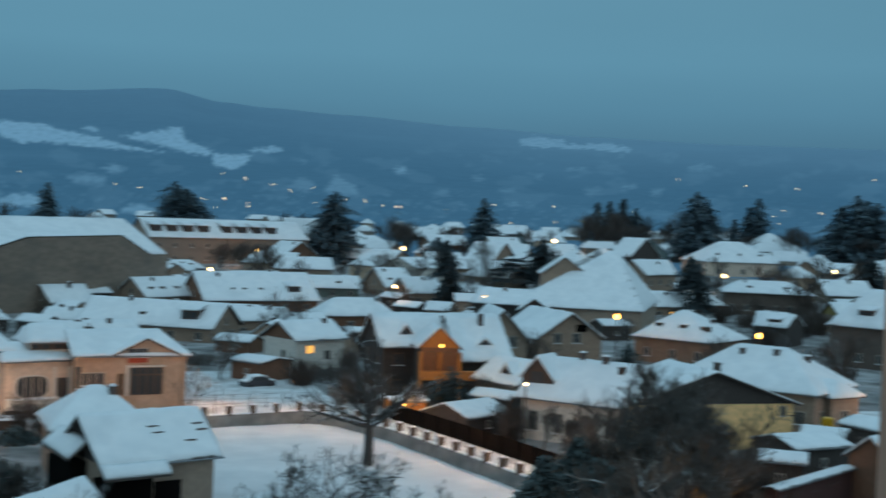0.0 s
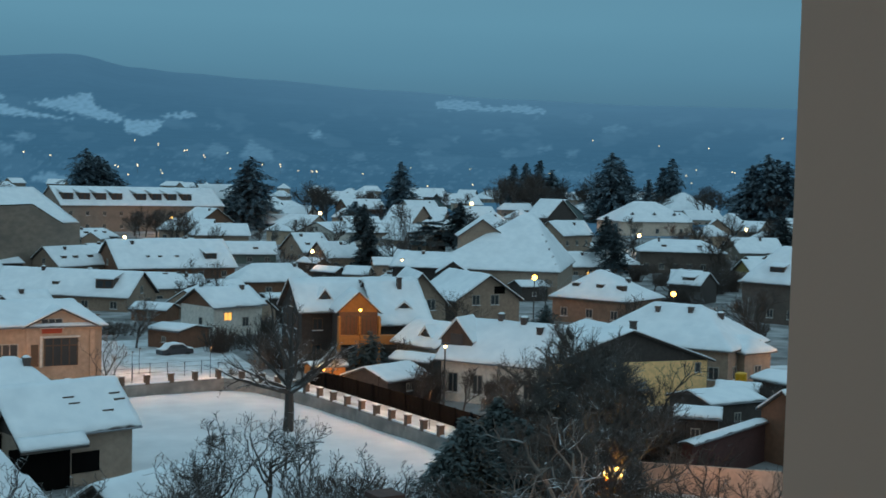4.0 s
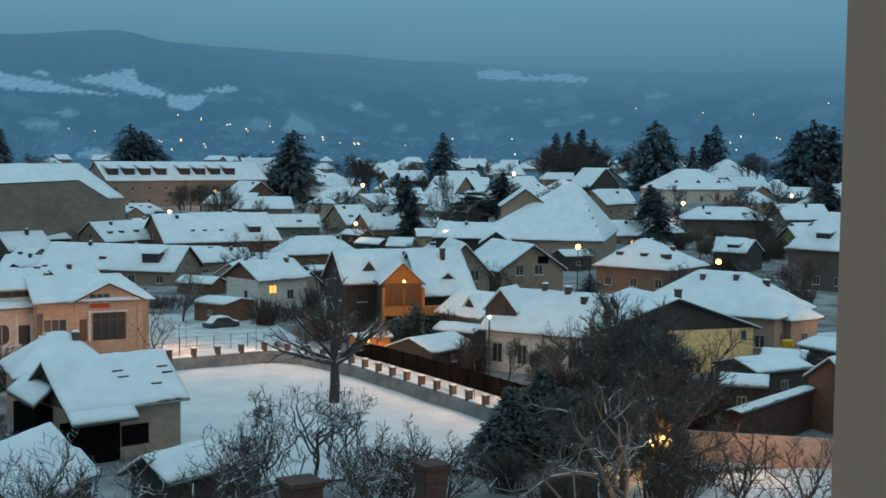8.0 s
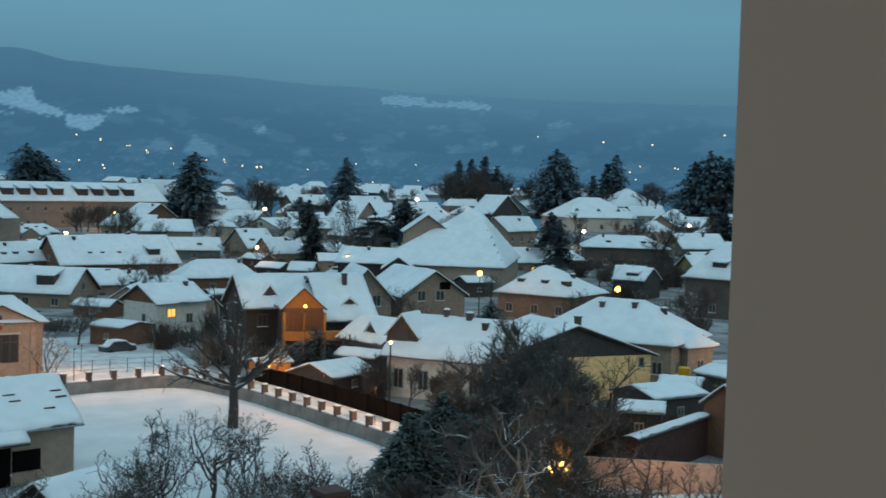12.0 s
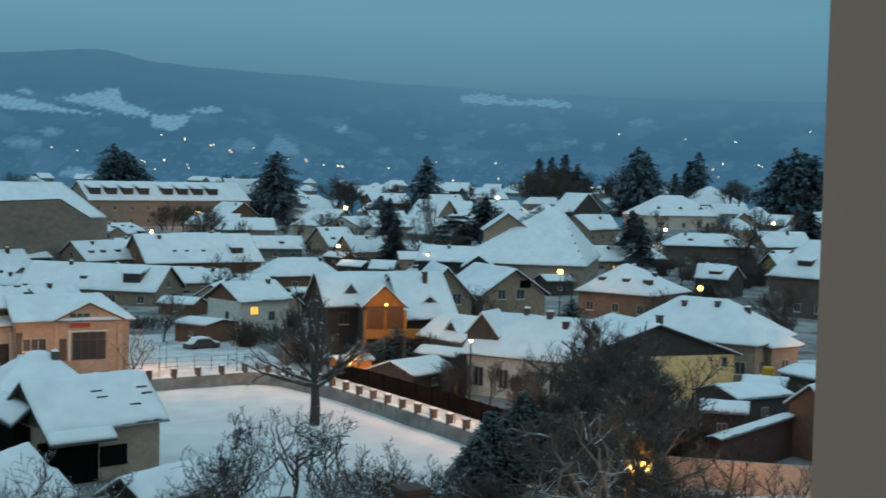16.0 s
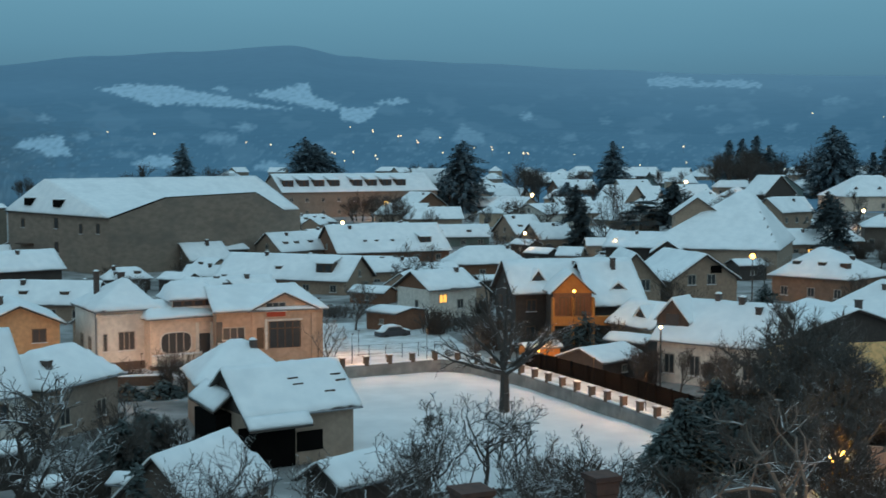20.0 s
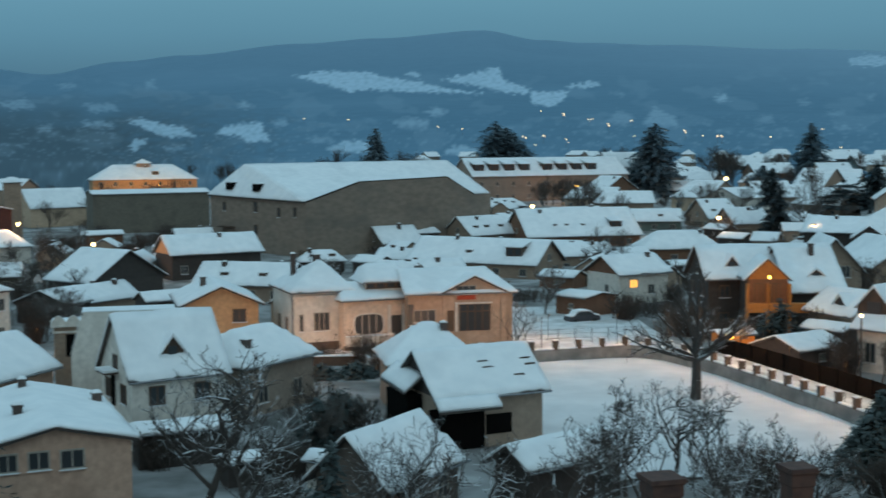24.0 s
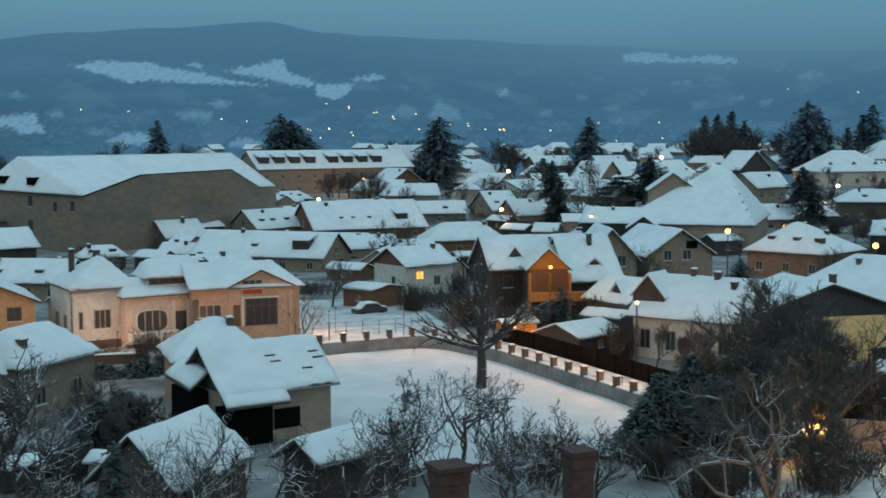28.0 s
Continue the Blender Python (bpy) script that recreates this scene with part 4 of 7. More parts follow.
h = house("house", "greenish-grey one-storey house with a snow-covered roof", 201.4, 291.4, 1.81, -7.1, 13.9, 11.9, 2.2, 6.06, wall="olive", chimneys=((0.1, -0.1),), seed=22)
h = house("house", "large pale villa with a high hipped snowy roof", 234.6, 406.9, 3.36, -2.6, 28.6, 21.5, 5.0, 11.98, wall="white", hip=(0.9,0.9), dormers=((-0.3,-1,1.6,1.2),(0.0,-1,1.6,1.2),(0.28,-1,1.6,1.2)), chimneys=((0.1,0.05),), storeys=1, win=(1.1,1.6), gap=7, seed=23)
h = house("house", "grey rendered one-storey house with a snow-covered roof", 391.3, 684.3, 7.82, -2.1, 32.9, 22.0, 2.2, 9.34, wall="grey", chimneys=((0.28, -0.1), (0.05, 0.1),), lit=0.12, seed=24)
h = house("house", "snowy hip-roofed house in the outer town", 331.0, 538.1, 5.60, -4.2, 27.7, 26.3, 4.0, 12.54, wall="grey", hip=(0.95,0.95), chimneys=((0.1,0.1),), dormers=((0.1,-1,1.6,1.2),), seed=25)
h = house("house", "dark timbered one-storey house with a snow-covered roof and dormers", 533.5, 749.7, 9.70, -7.7, 36.3, 16.5, 2.2, 7.56, wall="dark", hip=(0.8, 0.8), chimneys=((-0.25, -0.1),), dormers=((0.2, -1, 1.1, 0.8), (-0.2, -1, 1.1, 0.8)), seed=26)
h = house("house", "brown boarded one-storey house with a snow-covered roof", 384.7, 543.0, 6.15, -7.6, 29.5, 14.2, 2.2, 6.81, wall="brown", chimneys=((0.1, -0.1), (-0.2, 0.1),), seed=27)
h = house("house", "whitewashed one-storey house with a snow-covered roof", 308.2, 486.0, 4.90, -4.7, 17.0, 12.6, 1.9, 6.02, wall="white", chimneys=((0.28, -0.1),), seed=28)
h = house("house", "blue-green painted one-storey house with a snow-covered roof and dormers", 236.8, 481.0, 4.37, -76.6, 10.0, 19.8, 4.0, 10.21, wall="teal", chimneys=((-0.25, -0.1), (0.3, 0.1),), dormers=((0.2, -1, 1.1, 0.8), (-0.2, -1, 1.1, 0.8)), seed=29)
h = house("house", "tan-plastered one-storey house with a snow-covered roof", 267.1, 501.7, 4.77, -0.4, 19.5, 17.5, 2.2, 7.88, wall="tan", hip=(0.8, 0.8), chimneys=((0.1, -0.1),), lit=0.12, seed=30)
h = house("house", "dark timbered one-storey house with a snow-covered roof", 196.0, 669.4, 6.59, 11.4, 21.3, 16.0, 2.2, 7.40, wall="dark", chimneys=((0.28, -0.1), (0.05, 0.1),), seed=31)
h = house("house", "snowy hip-roofed house in the outer town", 122.6, 498.2, 4.04, 13.9, 22.7, 11.0, 4.0, 7.57, wall="grey", hip=(0.95,0.95), chimneys=((0.1,0.1),), dormers=((0.1,-1,1.6,1.2),), seed=32)
h = house("house", "pale plastered house with a broad gable under a snowy roof", 94.5, 326.3, 1.50, 33.0, 12.7, 13.0, 5.45, 8.0, wall="chalk", gable="chalk", storeys=1, chimneys=((0.3,-0.1),), faces="fl", seed=33)
h = house("house", "grey rendered one-storey house with a snow-covered roof and dormers", 80.7, 300.1, 1.19, 12.4, 8.5, 13.4, 2.2, 6.55, wall="grey", chimneys=((-0.25, -0.1),), dormers=((0.2, -1, 1.1, 0.8), (-0.2, -1, 1.1, 0.8)), seed=34)
h = house("house", "grey rendered one-storey house with a snow-covered roof", 83.8, 286.1, 1.03, 11.2, 9.5, 10.6, 1.9, 5.37, wall="grey", chimneys=((0.1, -0.1), (-0.2, 0.1),), seed=35)
h = house("house", "brown boarded one-storey house with a snow-covered roof", 55.6, 231.2, 0.19, 4.7, 15.0, 9.2, 1.9, 4.91, wall="brown", hip=(0.8, 0.8), chimneys=((0.28, -0.1),), seed=36)
h = house("house", "wide brown house with several small roof vents under snow", 41.0, 260.1, 0.50, 11.3, 24.5, 16.1, 2.2, 7.43, wall="brown", chimneys=((-0.3,-0.08),(0.2,0.1)), dormers=((-0.22,-1,0.7,0.6),(-0.12,-1,0.7,0.6),(0.02,-1,0.7,0.6),(0.3,-1,2.4,1.4)), faces="fl", gap=4.5, seed=37)
h = house("house", "tan-plastered one-storey house with a snow-covered roof and dormers", 24.7, 262.5, 0.6, 33.7, 18.2, 10.2, 2.3, 5.86, wall="tan", chimneys=((-0.25, -0.1), (0.3, 0.1),), dormers=((0.2, -1, 1.1, 0.8), (-0.2, -1, 1.1, 0.8), (0.0, -1, 1.1, 0.8), (-0.35, -1, 1.1, 0.8)), lit=0.12, seed=38)
h = house("house", "long grey rendered house with a dark roof dormer", 18.6, 208.1, 0.00, -32.4, 23.8, 11.1, 2.2, 5.80, wall="grey", chimneys=((-0.2,-0.05),(0.1,0.08)), dormers=((0.3,-1,2.8,1.7),(-0.05,-1,1.0,0.8)), faces="fr", gap=4.5, seed=39)
h = house("house", "greenish-grey one-storey house with a snow-covered roof", 4.3, 248.8, 0.35, 26.5, 9.1, 9.5, 1.9, 5.01, wall="olive", chimneys=((0.1, -0.1),), seed=40)
h = house("house", "grey rendered one-storey house with a snow-covered roof", 34.5, 221.4, 0.03, 12.6, 14.2, 6.6, 1.7, 3.79, wall="grey", chimneys=((0.28, -0.1), (0.05, 0.1),), seed=41)
h = house("house", "dark timbered one-storey house with a snow-covered roof and dormers", 36.0, 351.6, 1.83, 21.9, 13.1, 6.5, 2.2, 4.31, wall="dark", hip=(0.8, 0.8), chimneys=((-0.25, -0.1),), dormers=((0.2, -1, 1.1, 0.8), (-0.2, -1, 1.1, 0.8)), seed=42)
h = house("shed", "low tan-brown garden shed under snow", 28.1, 186.9, 0.00, -36.2, 6.0, 4.5, 1.7, 2.52, wall="brown", chimneys=(), faces="f", over=0.25, category="shed", group="garden sheds", win=(0.5,0.5), seed=43)
h = house("shed", "low tan-brown garden shed under snow", 26.4, 156.5, 0.00, -52.5, 5.5, 5.8, 2.4, 2.91, wall="brown", chimneys=(), faces="f", over=0.25, category="shed", group="garden sheds", win=(0.5,0.5), seed=44)
h = house("house", "white-plastered house with a brown gable under a snowy roof", 71.1, 376.9, 2.24, -61.2, 10.0, 13.5, 5.0, 9.18, wall="white", gable="brown", storeys=1, chimneys=((0.3,-0.1),), faces="fl", seed=45)
h = house("house", "brown boarded one-storey house with a snow-covered roof", 177.0, 564.1, 5.11, 10.3, 20.3, 13.8, 2.2, 6.68, wall="brown", chimneys=((0.1, -0.1), (-0.2, 0.1),), seed=46)
h = house("house", "whitewashed one-storey house with a snow-covered roof", 189.0, 519.1, 4.55, 7.6, 14.9, 17.5, 2.2, 7.88, wall="white", chimneys=((0.28, -0.1),), lit=0.12, seed=47)
h = house("house", "blue-green painted one-storey house with a snow-covered roof and dormers", 253.6, 638.7, 6.43, 6.0, 23.6, 17.9, 2.2, 8.01, wall="teal", chimneys=((-0.25, -0.1), (0.3, 0.1),), dormers=((0.2, -1, 1.1, 0.8), (-0.2, -1, 1.1, 0.8)), seed=48)
h = house("house", "tan-plastered one-storey house with a snow-covered roof", 319.7, 748.3, 8.21, 4.6, 18.0, 17.1, 2.2, 7.75, wall="tan", hip=(0.8, 0.8), chimneys=((0.1, -0.1),), seed=49)
h = house("house", "dark timbered one-storey house with a snow-covered roof", 282.2, 772.1, 8.32, 7.6, 32.4, 17.3, 2.2, 7.82, wall="dark", chimneys=((0.28, -0.1), (0.05, 0.1),), seed=50)
h = house("house", "grey rendered one-storey house with a snow-covered roof and dormers", 194.3, 468.1, 3.91, 5.0, 13.6, 16.3, 2.2, 7.49, wall="grey", chimneys=((-0.25, -0.1),), dormers=((0.2, -1, 1.1, 0.8), (-0.2, -1, 1.1, 0.8)), seed=51)
h = house("house", "grey rendered one-storey house with a snow-covered roof", 131.0, 257.5, 0.91, 0.6, 14.2, 9.1, 1.9, 4.88, wall="grey", chimneys=((0.1, -0.1), (-0.2, 0.1),), lit=0.12, seed=52)
h = house("house", "brown boarded one-storey house with a snow-covered roof", 145.8, 263.3, 1.07, -1.4, 6.6, 10.1, 1.9, 5.20, wall="brown", hip=(0.8, 0.8), chimneys=((0.28, -0.1),), seed=53)
h = house("barn", "long red-brown boarded barn under a thin snowy roof", 53.5, 79.9, 0.00, 31.3, 12.6, 1.1, 3.2, 3.34, wall="maroon", gable="maroon", chimneys=(), faces="", over=0.15, thick=0.05, category="barn", group="barns", seed=54)
h = house("house", "brown rendered annex with a steep snowy roof", 61.8, 81.8, 0.00, 13.2, 5.3, 4.8, 4.0, 5.74, wall="brown", gable="brown", chimneys=(), faces="", over=0.25, thick=0.2, seed=55)
h = house("shed", "low dark garden shed under a thick layer of snow", 68.4, 100.4, 0.00, -39.0, 4.0, 4.0, 2.6, 3.14, wall="dark", chimneys=(), faces="f", over=0.25, category="shed", group="garden sheds", win=(0.6,0.6), seed=56)
h = house("shed", "low dark garden shed under a thick layer of snow", 63.3, 96.3, 0.00, 10.2, 6.5, 5.8, 2.6, 3.38, wall="dark", chimneys=(), faces="f", over=0.25, category="shed", group="garden sheds", win=(0.6,0.6), seed=57)
h = house("shed", "low dark garden shed under a thick layer of snow", 57.1, 89.4, 0.00, -34.5, 3.9, 3.5, 2.6, 3.24, wall="dark", chimneys=(), faces="f", over=0.25, category="shed", group="garden sheds", win=(0.6,0.6), seed=58)
h = house("shed", "low dark garden shed under a thick layer of snow", 76.4, 103.4, 0.00, -80.0, 5.8, 5.2, 2.6, 3.30, wall="dark", chimneys=(), faces="f", over=0.25, category="shed", group="garden sheds", win=(0.6,0.6), seed=59)
salmon = house("house", "salmon-coloured house with a broad snowy roof and a front gable", 8.4, 132.5, 0.00, 8.0, 11.6, 9.4, 6.15, 8.25, wall="salmon", hip=(0.0, 0.5), chimneys=((-0.3, 0.1),), faces="", over=0.45, thick=0.16, seed=60)
wins(salmon, "f", [(-3.7, 3.35, 2.1, 1.1, 2, False)])
# Dark sheet in place of depth: the entrance's shade as colour.
wall_part(salmon, "f", "porch_recess", GLASS, -5.1, 2.2, 0.6, 2.9, 0.05, "dark sheet for the shade in the arched side entrance")
wall_part(salmon, "f", "ledge", WALLS["salmon"], -3.7, 2.75, 3.2, 0.2, 0.45)
wall_part(salmon, "f", "ledge_snow", SNOW, -3.7, 2.955, 3.2, 0.08, 0.45)
h = house("house", "salmon-coloured front gable with an upper balcony niche", 10.0, 130.9, 0.00, -82.0, 6.0, 7.2, 6.1, 7.86, wall="salmon", chimneys=(), faces="", over=0.4, thick=0.16, seed=160)
WINGS.append((salmon, h))
wins(h, "r", [(-0.85, 6.05, 1.9, 0.75, 2, False)])
wall_part(h, "r", "cloth", mat("red_cloth", (0.45, 0.07, 0.03), scale=4), -0.85, 5.45, 1.9, 0.52, 0.14, "red cloth over the balcony rail")
wall_part(h, "r", "balcony_rail", WALLS["salmon"], -0.85, 5.40, 2.3, 0.62, 0.09)
wall_part(h, "r", "glazed_door", GLASS, 0.05, 2.3, 3.1, 2.65, 0.05, "wide dark glazed door")
for q in (-1.5, -0.72, 0.05, 0.82, 1.6):
    wall_part(h, "r", "door_post", FRAME_B, q, 2.3, 0.11, 2.65, 0.09)
wall_part(h, "r", "door_rail", FRAME_B, 0.05, 4.2, 3.1, 0.1, 0.085)
wall_part(h, "r", "pilaster", WALLS["chalk"], -1.85, 2.2, 0.22, 3.0, 0.16, "pale rendered pilaster")
wall_part(h, "r", "side_door", FRAME_B, -2.45, 2.3, 0.7, 2.1, 0.06, "narrow brown door")
wall_part(h, "r", "ledge", WALLS["chalk"], 0.05, 5.02, 3.5, 0.14, 0.22)
wall_part(h, "r", "corner_pier", WALLS["salmon"], 3.0, 0.1, 0.45, 5.6, 0.14)
h = villa = house("house", "white villa with a hipped snowy roof and tall windows", -6.1, 132.9, 0.00, 18.1, 6.8, 9.2, 6.4, 9.39, wall="chalk", hip=(1.0,0.6), chimneys=((0.1,0.05),(-0.25,0.1)), faces="", over=0.35, plinth=True, thick=0.2, seed=61)
wins(h, "f", [(-0.2, 2.5, 1.5, 1.7, 2, False), (-2.3, 2.5, 0.3, 1.6, 0, False)])
wins(h, "l", [(-1.5, 1.9, 1.0, 1.7, 1, False), (1.5, 1.9, 1.0, 1.7, 1, False)])
for q in (-3.2, 3.2):
    wall_part(h, "f", "drainpipe", METAL, q, 0.1, 0.1, 6.1, 0.12)
wall_part(h, "f", "plinth_band", POST, 0.0, 0.0, 6.4, 1.3, 0.1, "brown stone plinth")
wall_part(h, "f", "cornice", WALLS["chalk"], 0.0, 5.75, 6.4, 0.25, 0.16)
h = house("house", "orange-lit peach gabled house with a snowy roof", -16.3, 135.6, 0.00, -77.3, 12.0, 8.5, 5.0, 6.89, wall="peach", chimneys=((0.0,-0.15),), faces="rf", storeys=2, brown=True, win=(1.2,1.2), seed=62)
h = house("barn", "dark boarded barn with a steep snowy roof", -35.5, 174.7, 0.00, -39.6, 10.0, 13.0, 3.5, 7.34, wall="dark", gable="dark", chimneys=(), faces="", category="barn", group="barns", seed=63)
# Peach gable against dark walls: its lamplit look is put into the colours.
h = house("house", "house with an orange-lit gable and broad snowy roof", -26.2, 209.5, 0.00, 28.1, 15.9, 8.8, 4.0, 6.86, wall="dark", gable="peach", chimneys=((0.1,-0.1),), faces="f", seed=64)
h = house("house", "tan-plastered one-storey house with a snow-covered roof and dormers", -16.5, 178.4, 0.00, -18.1, 14.2, 8.5, 2.2, 4.96, wall="tan", chimneys=((-0.25, -0.1), (0.3, 0.1),), dormers=((0.2, -1, 1.1, 0.8), (-0.2, -1, 1.1, 0.8)), seed=65)
h = house("house", "long pale rendered house with a broad snowy roof", -70.7, 232.9, 0.27, 24.8, 19.5, 8.7, 3.1, 5.92, wall="chalk", hip=(0.5,0.8), chimneys=((-0.2,0.1),), faces="f", gap=5, seed=66)
h = house("hall", "large maroon hall with a shallow snowy gable roof", -83.4, 252.0, 0.43, -62.3, 30.0, 22.8, 9.0, 11.52, wall="maroon", gable="maroon", chimneys=((-0.4,0.1),), faces="", category="hall", over=0.3, seed=67)
h = house("mansion", "distant hip-roofed mansion with an orange-lit wall", -80.5, 463.9, 3.41, 17.1, 36.8, 15.9, 6.0, 11.16, wall="peach", hip=(1.0,1.0), chimneys=((0.02,-0.1),), dormers=((0.1,-1,2.2,1.5),), storeys=2, gap=5, category="mansion", seed=68)
lw, ld, lo = DIMS[h.name]
part("lantern", boxes((-lw * 0.06, lw * 0.06, -1.6, 1.6, 9.0, 11.6)), WALLS["tan"], h, "small lantern on the ridge")
part("lantern_roof", ([(-lw * 0.09, -2.4, 11.6), (lw * 0.09, -2.4, 11.6), (lw * 0.09, 2.4, 11.6), (-lw * 0.09, 2.4, 11.6), (0, 0, 13.2)], [(0, 1, 4), (1, 2, 4), (2, 3, 4), (3, 0, 4), (3, 2, 1, 0)]), SNOW, h)
h = house("hall", "long grey-green hall with a snow-covered flat roof", -51.7, 304.4, 1.19, 22.8, 27.4, 8.1, 9.0, 9.86, wall="olive", chimneys=(), faces="", category="hall", over=0.2, seed=69)
h = house("hall", "pale rendered hall with a steep snowy roof", -78.8, 324.8, 1.55, 37.0, 15.9, 11.0, 4.6, 9.2, wall="cream", chimneys=(), faces="", category="hall", over=0.2, seed=70)
h = house("porch", "low porch roof laden with snow", -12.8, 85.4, 0.00, 19.6, 6.5, 3.0, 2.4, 2.80, wall="dark", chimneys=(), faces="", over=0.3, thick=0.2, category="porch", group="porches", seed=71)
h = house("hall", "pale rendered wing of the barracks under snow", 88.5, 446.7, 2.9, 19.5, 17.3, 9.0, 9.8, 14.9, wall="chalk", chimneys=(), faces="f", storeys=2, gap=5, over=0.4, category="hall", seed=173)
h = house("hall", "long plastered barracks with a row of roof dormers", 55.9, 420.5, 2.76, 19.9, 56.9, 17.7, 8.0, 13.75, wall="khaki", gable="khaki", chimneys=(), storeys=2, faces="fr", gap=5.5, dormers=((-0.440, -1, 3.4, 2.3), (-0.345, -1, 3.4, 2.3), (-0.250, -1, 3.4, 2.3), (-0.155, -1, 3.4, 2.3), (-0.010, -1, 3.4, 2.3), (0.085, -1, 3.4, 2.3), (0.180, -1, 3.4, 2.3), (0.275, -1, 3.4, 2.3)), over=0.4, category="hall", seed=73)
h = steep_house = house("house", "steep-roofed white house with a triangular dormer window", -15.1, 93.2, 0.00, 28.3, 7.5, 7.6, 4.9, 9.12, wall="chalk", gable="chalk", chimneys=(), dormers=((-0.02,-1,1.6,1.5),), storeys=2, faces="fl", brown=True, over=0.3, thick=0.2, gap=2.6, seed=74)
# flat-topped rear block of the steep house, with one slanted shoulder
prof = [(0, -0.3), (0, 5.6), (0.9, 8.7), (7.6, 8.7), (7.6, -0.3)]
to_block = steep_house.matrix_basis.inverted() @ pose(-22.35, 96.47, 0, 0, 0, 10.6)
k = part("rear_block", ([(u, v, z) for v in (0, 2.5) for u, z in prof], [(4, 3, 2, 1, 0), (5, 6, 7, 8, 9)] + [(i, (i + 1) % 5, 5 + (i + 1) % 5, 5 + i) for i in range(5)]), CHALK, steep_house, "bare pale rear wall")
k.matrix_basis = to_block
k2 = part("rear_snow", boxes((0.85, 7.7, -0.06, 2.6, 8.704, 8.78)), SNOW, steep_house)
k2.matrix_basis = to_block
part("shoulder_snow", ([(u - 0.05, v, z + dz) for v in (-0.05, 2.6) for dz in (0.01, 0.08) for u, z in ((0, 5.6), (0.9, 8.7))], [(0, 1, 3, 2), (6, 7, 5, 4), (2, 3, 7, 6), (4, 5, 1, 0), (0, 2, 6, 4), (1, 5, 7, 3)]), SNOW, steep_house).matrix_basis = to_block
wall_part(steep_house, "l", "side_canopy", TIMBER, -0.4, 5.0, 2.0, 0.14, 1.0, "small canopy laden with snow over the side door")
wall_part(steep_house, "l", "canopy_snow", SNOW, -0.4, 5.144, 2.1, 0.18, 1.08)
wall_part(steep_house, "l", "side_door", FENCING, -0.6, 2.6, 0.9, 2.2, 0.05)
h = annex = house("house", "grey annex with a hipped snowy roof", -9.9, 103.8, 0.00, 53.9, 9.5, 7.4, 4.0, 6.40, wall="khaki", hip=(0.7,0.5), chimneys=((-0.25,-0.25),), faces="fr", thick=0.2, seed=75)
h = house("house", "beige house with a wide snowy roof and three small windows", -29.5, 93.8, 0.00, 65.6, 12.1, 8.1, 4.5, 7.0, wall="beige", chimneys=((0.3,0.05),), storeys=2, faces="", brown=True, thick=0.2, gap=4, seed=76)
wins(h, "f", [(u, 2.7, 0.45, 0.85, 0, False) for u in (0.2, 0.95, 1.7)])
# An emitting strip stands in for lamplight on the wall under the eaves.
wall_part(h, "f", "lit_strip", LIT, -2.6, 1.9, 2.4, 0.4, 0.05, "glowing strip for the lamplit wall under the eaves")
h = house("house", "beige gabled house with paired windows and a snowy roof", -19.0, 74.0, 0.00, -69.5, 14.0, 8.6, 5.4, 6.40, wall="beige", chimneys=((0.12,-0.16),(-0.38,-0.05),(-0.2,0.42)), faces="", thick=0.2, over=0.35, seed=77)
wins(h, "r", [(-2.4, 4.2, 0.85, 0.85, 1, False), (-0.85, 4.2, 0.95, 0.85, 1, False), (0.85, 4.1, 1.1, 0.9, 1, False)] + [(-1.3, 1.0, 1.6, 1.2, 1, False)])
h = shell = house("house", "unfinished grey house with a dark open gable and snowy roof", 7.0, 91.2, 0.00, 21.0, 9.0, 7.8, 3.70, 6.55, wall="tan", gable="dark", chimneys=(), faces="", thick=0.2, over=0.45, seed=78)
pw, pd, po = DIMS[h.name]
us, vs = steps(-pw / 2 - 1.0, -pw / 2 + 0.35, 0.34), steps(-1.0, 3.4, 0.44)
pz = lambda u, v: 3.75 + 0.75 * (u + pw / 2 + 1.0) + 0.08 * (v + 1.75)
part("porch_roof", slab(us, vs, lambda i, j: (us[i], vs[j], pz(us[i], vs[j])), lambda i, j: (us[i], vs[j], pz(us[i], vs[j]) - 0.14)), ROOFING, h)
part("porch_snow", slab(us, vs, lambda i, j: (us[i], vs[j], pz(us[i], vs[j]) + 0.24 + 0.06 * noise.noise(Vector((us[i], vs[j], 5)))), lambda i, j: (us[i], vs[j], pz(us[i], vs[j]) + 0.006)), SNOW, h, smooth=True)
ks = (6.55 - 3.70) / (pd / 2)
us, vs = steps(-pw / 2, 0.2, 0.45), steps(-pd / 2 - 0.9, -pd / 2 - 0.02, 0.3)
part("eave_roof", slab(us, vs, lambda i, j: (us[i], vs[j], 3.70 + (vs[j] + pd / 2) * ks), lambda i, j: (us[i], vs[j], 3.54 + (vs[j] + pd / 2) * ks)), ROOFING, h)
part("eave_snow", slab(us, vs, lambda i, j: (us[i], vs[j], 3.89 + (vs[j] + pd / 2) * ks + 0.05 * noise.noise(Vector((us[i] * 1.3, vs[j], 7)))), lambda i, j: (us[i], vs[j], 3.706 + (vs[j] + pd / 2) * ks)), SNOW, h, "thick fresh snow", smooth=True)
# Near-black porch wall, opening and recess: shade put into their colour.
part("porch_wall", boxes((-pw / 2 - 0.7, -pw / 2 + po - 0.01, -0.8, 3.1, -0.5, 3.55)), FENCING, h, "porch wall, near-black for the shade under its roof")
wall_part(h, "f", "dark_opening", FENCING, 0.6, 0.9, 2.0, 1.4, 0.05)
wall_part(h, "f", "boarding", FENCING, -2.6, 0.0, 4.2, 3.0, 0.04)
